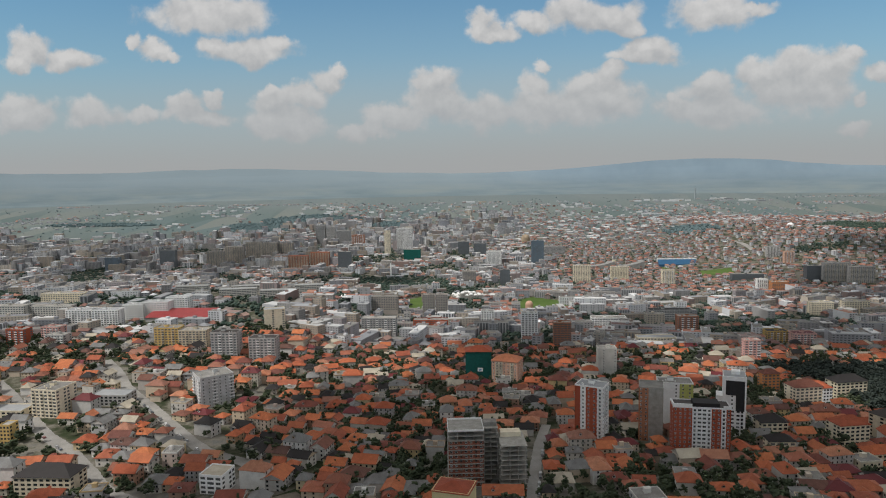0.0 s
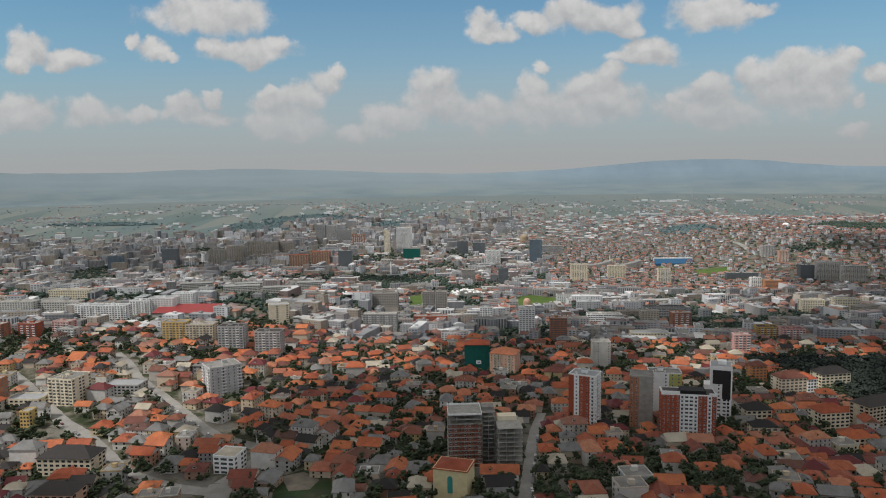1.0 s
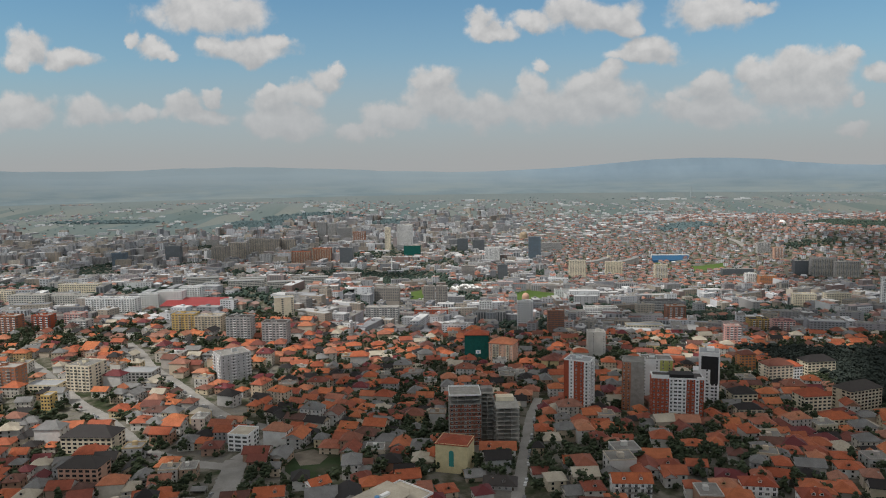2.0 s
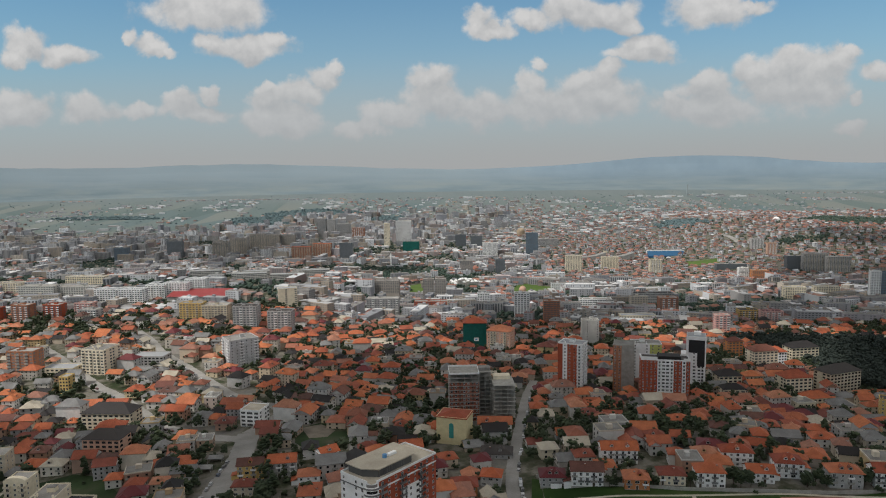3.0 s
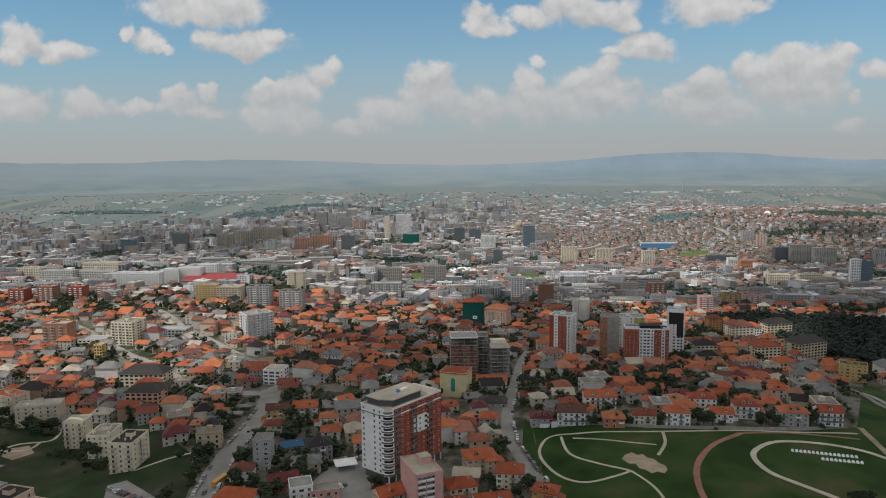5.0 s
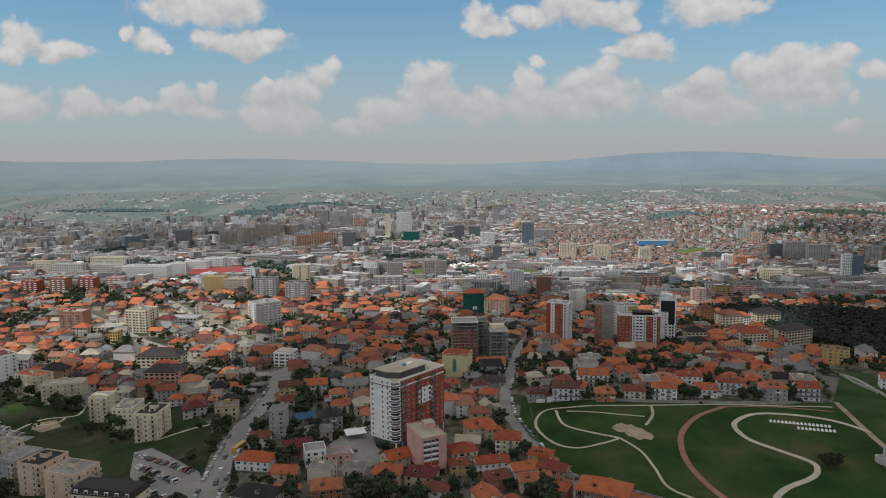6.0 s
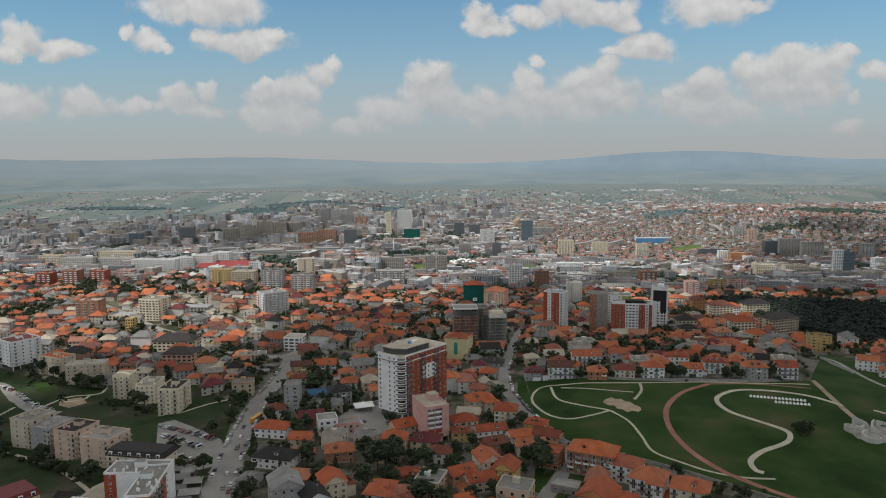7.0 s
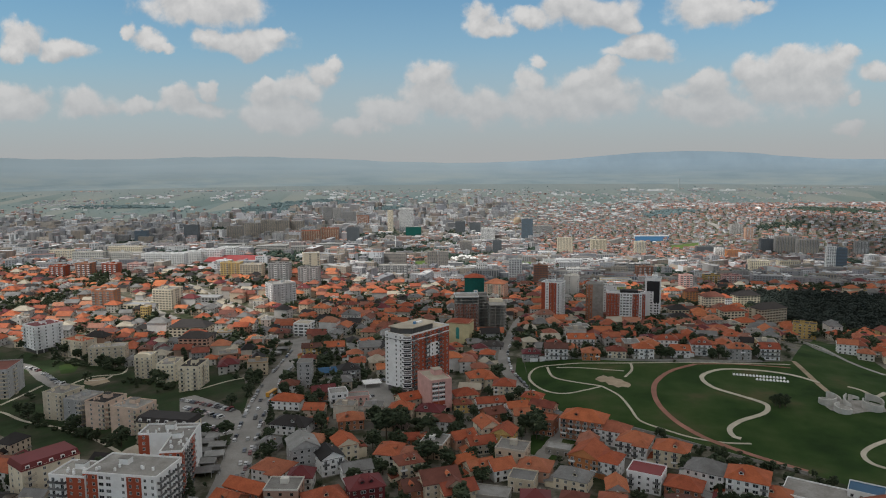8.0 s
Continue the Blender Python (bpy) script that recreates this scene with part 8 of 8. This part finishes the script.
def scatter_sheds():
    kinds = [shed_kind(5, 3.5, 2.3, "rawbrick", "roof_grey"), shed_kind(4, 3, 2.2, "concrete", "roof_grey"), shed_kind(6, 4, 2.4, "white", "roof"), shed_kind(4.5, 3.5, 2.2, "grey", "roof_wine"), shed_kind(7, 4, 2.6, "rawbrick", "roof")]
    made = 0
    for k in range(6000):
        x, y = rng.uniform(-260, 280), rng.uniform(20, 420)
        if made >= 22:
            break
        if any(inside(PARK, x + a, y + b) for a in (-4, 4) for b in (-4, 4)) or inside(ESTATE, x, y) or any(inside(p, x, y) for p in CAR_PARKS):
            continue
        if any(far_from(line, x, y) < WIDTH[key] / 2 + 3 for key, line in STREETS.items()) or any((x - a) ** 2 + (y - b) ** 2 < (c + 1.0) ** 2 for a, b, c in TAKEN):
            continue
        walls, roof, label = rng.choice(kinds)
        TAKEN.append((x, y, 3.5))
        root = group_root("shed", pose(x, y, terrain(x, y), 0, 0, rng.choice((0, 90, 180, 270)) + rng.uniform(-30, 30)), label, "shed", "sheds in the yards")
        part("wall", walls, root)
        part("roof", roof, root)
        made += 1


scatter_sheds()


# ---- trees ----
def tree_spots():
    spots = []
    for j in range(-5, 110):
        for i in range(-90, 91):
            x, y = i * 8.5 + rng.uniform(-4, 4), j * 8.5 + rng.uniform(-4, 4)
            if y < -20 or y > 860 or abs(x) > 60 + 0.7 * (y + 240):
                continue
            want = (0.62 if y > 330 else 0.34) + 1.2 * noise.noise(Vector((x * 0.012, y * 0.012, 9)))
            if -130 < x < -30 and 390 < y < 600:
                want += 0.3
            if x < -180 and 380 < y < 640:
                want *= 0.42
            if rng.random() > want or any(inside(PARK, x + a, y + b) for a in (-6, 6) for b in (-6, 6)) or inside(FOREST, x, y) or any(inside(p, x, y) for p in CAR_PARKS):
                continue
            if any(far_from(line, x, y) < WIDTH[key] / 2 + 1.5 for key, line in STREETS.items()):
                continue
            if any((x - a) ** 2 + (y - b) ** 2 < (c * 0.95) ** 2 for a, b, c in TAKEN):
                continue
            if inside(ESTATE, x, y) and rng.random() < 0.88:
                continue
            spots.append((y + abs(x) * 0.2, x, y))
    return sorted(spots)


# trees with a place of their own
for x, y, kind, size in [(*(30.5, 129.0), 3, 1.4), (*(26.0, 131.0), 1, 1.1), (*(-50.1, 119.8), 3, 1.5), (*(-58.1, 134.3), 3, 1.2), (*(-55.5, 106.7), 1, 1.1),
                         (*(-233.0, 240.3), 3, 1.1), (*(-229.1, 245.8), 1, 1.1), (*(-244.2, 254.7), 0, 1.2), (*(-355.3, 324.1), 3, 1.2), (*(-339.5, 310.4), 4, 1.2), (*(-299.5, 286.9), 1, 1.1), (*(-295.1, 291.7), 0, 1.2), (*(-292.1, 295.0), 4, 1.0),
                         (*(-244.9, 150.4), 1, 1.1), (*(-196.3, 115.7), 1, 1.2), (*(-291.6, 177.3), 1, 1.1), (*(-302.0, 184.2), 4, 1.0), (*(-280.1, 170.1), 7, 1.3), (*(-228.7, 136.2), 2, 1.1), (*(-217.9, 129.1), 7, 1.4), (*(-242.9, 255.7), 0, 1.2), (*(-229.3, 239.0), 2, 1.3), (*(-232.9, 255.3), 1, 1.0), (*(-308.8, 297.9), 7, 1.3), (*(-306.2, 305.7), 2, 1.1), (*(-344.0, 320.9), 7, 1.2), (*(-366.8, 337.5), 2, 1.1), (*(-166.2, 145.8), 0, 1.1), (*(-162.3, 133.1), 2, 1.2), (*(-355.6, 261.3), 2, 1.2), (*(-297.8, 330.3), 0, 1.0), (*(31.5, 122.5), 3, 1.2), (*(-47.1, 125.7), 3, 1.3), (*(6.4, 191.8), 2, 1.1), (*(16.2, 192.0), 0, 0.8)]:
    tree(x, y, kind, size, x * 7)
for x, y, kind, size in [(*(49.1, 272.2), 6, 0.9), (*(69.6, 264.6), 0, 0.9), (*(72.5, 265.9), 5, 1.0), (*(92.9, 264.9), 2, 1.0), (*(112.0, 264.5), 4, 0.9), (*(134.4, 265.0), 3, 1.0), (*(138.1, 264.2), 1, 1.0), (*(143.7, 265.2), 4, 1.0),
                         (*(173.0, 265.8), 1, 0.9), (*(178.0, 267.6), 4, 1.0), (*(182.8, 266.0), 0, 1.0), (*(202.4, 266.4), 1, 1.0), (*(206.9, 268.2), 3, 0.9), (*(178.4, 165.0), 7, 1.6), (*(182.4, 166.8), 7, 1.4), (*(176.8, 167.5), 7, 1.3)]:
    tree(x, y, kind, size, x * 5, "trees along the park edge")


THICKETS = [(-292, 176, -270, 164, 12), (-262, 157, -244, 147, 10), (-240, 145, -220, 132, 14), (-212, 128, -198, 121, 8), (-224, 226, -214, 222, 9), (-222, 234, -221, 228, 8), (-338, 304, -316, 296, 26), (-352, 312, -338, 304, 14), (-300, 290, -284, 286, 18), (-262, 252, -236, 240, 18), (-222, 88, -208, 78, 10), (-186, 140, -168, 136, 12)]


def plant_trees():
    wood, bark = Geo(), Geo()
    for k, (far, x, y) in enumerate(tree_spots()):
        kind, s, turn = rng.choice((0, 1, 2, 2, 3, 4, 4, 5, 7, 7, 2, 0) if y < 330 else (0, 1, 2, 2, 3, 4, 4, 5, 6, 7, 7)), rng.uniform(0.75, 1.2), rng.uniform(0, 360)
        if k < 290:
            tree(x, y, kind, s, turn)
        else:
            h, r = s * rng.uniform(6, 11), s * rng.uniform(2.8, 5.0)
            crown_geo(k, h, r, "cone" if rng.random() < 0.15 else "round", 30, wood, (x, y, terrain(x, y)))
    for p, n in ((FOREST, 5200),):
        xs, ys = [q[0] for q in p], [q[1] for q in p]
        for k in range(n):
            x, y = rng.uniform(min(xs), max(xs)), rng.uniform(min(ys), max(ys))
            if inside(p, x, y):
                crown_geo(k, rng.uniform(7, 12), rng.uniform(3.6, 6.0), "round", 20, wood, (x, y, terrain(x, y)), "leaf_wood")
    lawn("forest_floor", FOREST, "forest_floor", 0.3, "dark leaf-covered floor of the wood", step=20.0)
    shrubs = Geo()
    made = 0
    for k in range(9000):
        x, y = rng.uniform(-260, 300), rng.uniform(20, 430)
        if made > 1100 or noise.noise(Vector((x * 0.03, y * 0.03, 15))) < -0.1 or inside(PARK, x, y) or (inside(ESTATE, x, y) and rng.random() < 0.9) or any(inside(p, x, y) for p in CAR_PARKS):
            continue
        if any(far_from(line, x, y) < WIDTH[key] / 2 + 1 for key, line in STREETS.items()) or any((x - a) ** 2 + (y - b) ** 2 < (c * 0.9) ** 2 for a, b, c in TAKEN):
            continue
        made += 1
        crown_geo(k, rng.uniform(2, 4.5), rng.uniform(1.2, 2.6), "round", 22, shrubs, (x, y, terrain(x, y) - 0.6))
    # thickets between the blocks of the estate
    for x0, y0, x1, y1, n in THICKETS:
        for k in range(n):
            a = rng.random()
            x, y = x0 + (x1 - x0) * a + rng.gauss(0, 2.4), y0 + (y1 - y0) * a + rng.gauss(0, 2.4)
            if any(far_from(line, x, y) < WIDTH[key] / 2 + 1 for key, line in STREETS.items()):
                continue
            crown_geo(k, rng.uniform(2.0, 4.4), rng.uniform(1.3, 2.5), "round", 26, shrubs, (x, y, terrain(x, y) - 0.6))
    tagged(part("shrubs", shrubs), "dark green bushes and hedges in the yards", "bushes", kind="stuff")
    tagged(part("woodland", wood), "dark green trees of the gardens and the park wood", "woodland", kind="stuff")
    far = Geo()
    for p in WOODS:
        xs, ys = [q[0] for q in p], [q[1] for q in p]
        distant = min(ys) > 2300
        for k in range(min(int((max(xs) - min(xs)) * (max(ys) - min(ys)) / (75 if distant else 90)), 3200)):
            x, y = rng.uniform(min(xs), max(xs)), rng.uniform(min(ys), max(ys))
            edge = 12 if distant else 5
            if inside(p, x + rng.uniform(-edge, edge) * 3, y + rng.uniform(-edge, edge) * 3):
                far.pick = rng.random()
                # distant clumps take the leaf colour that holds more haze
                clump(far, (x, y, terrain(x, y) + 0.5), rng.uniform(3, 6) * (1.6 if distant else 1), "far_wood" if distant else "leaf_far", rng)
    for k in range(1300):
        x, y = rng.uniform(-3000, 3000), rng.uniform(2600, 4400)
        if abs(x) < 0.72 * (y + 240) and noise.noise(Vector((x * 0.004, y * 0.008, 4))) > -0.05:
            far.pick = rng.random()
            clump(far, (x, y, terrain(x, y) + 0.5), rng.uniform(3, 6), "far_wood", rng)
    tagged(part("city_trees", far), "haze-tinted blue-green trees scattered through the far city", "trees", kind="stuff")


plant_trees()
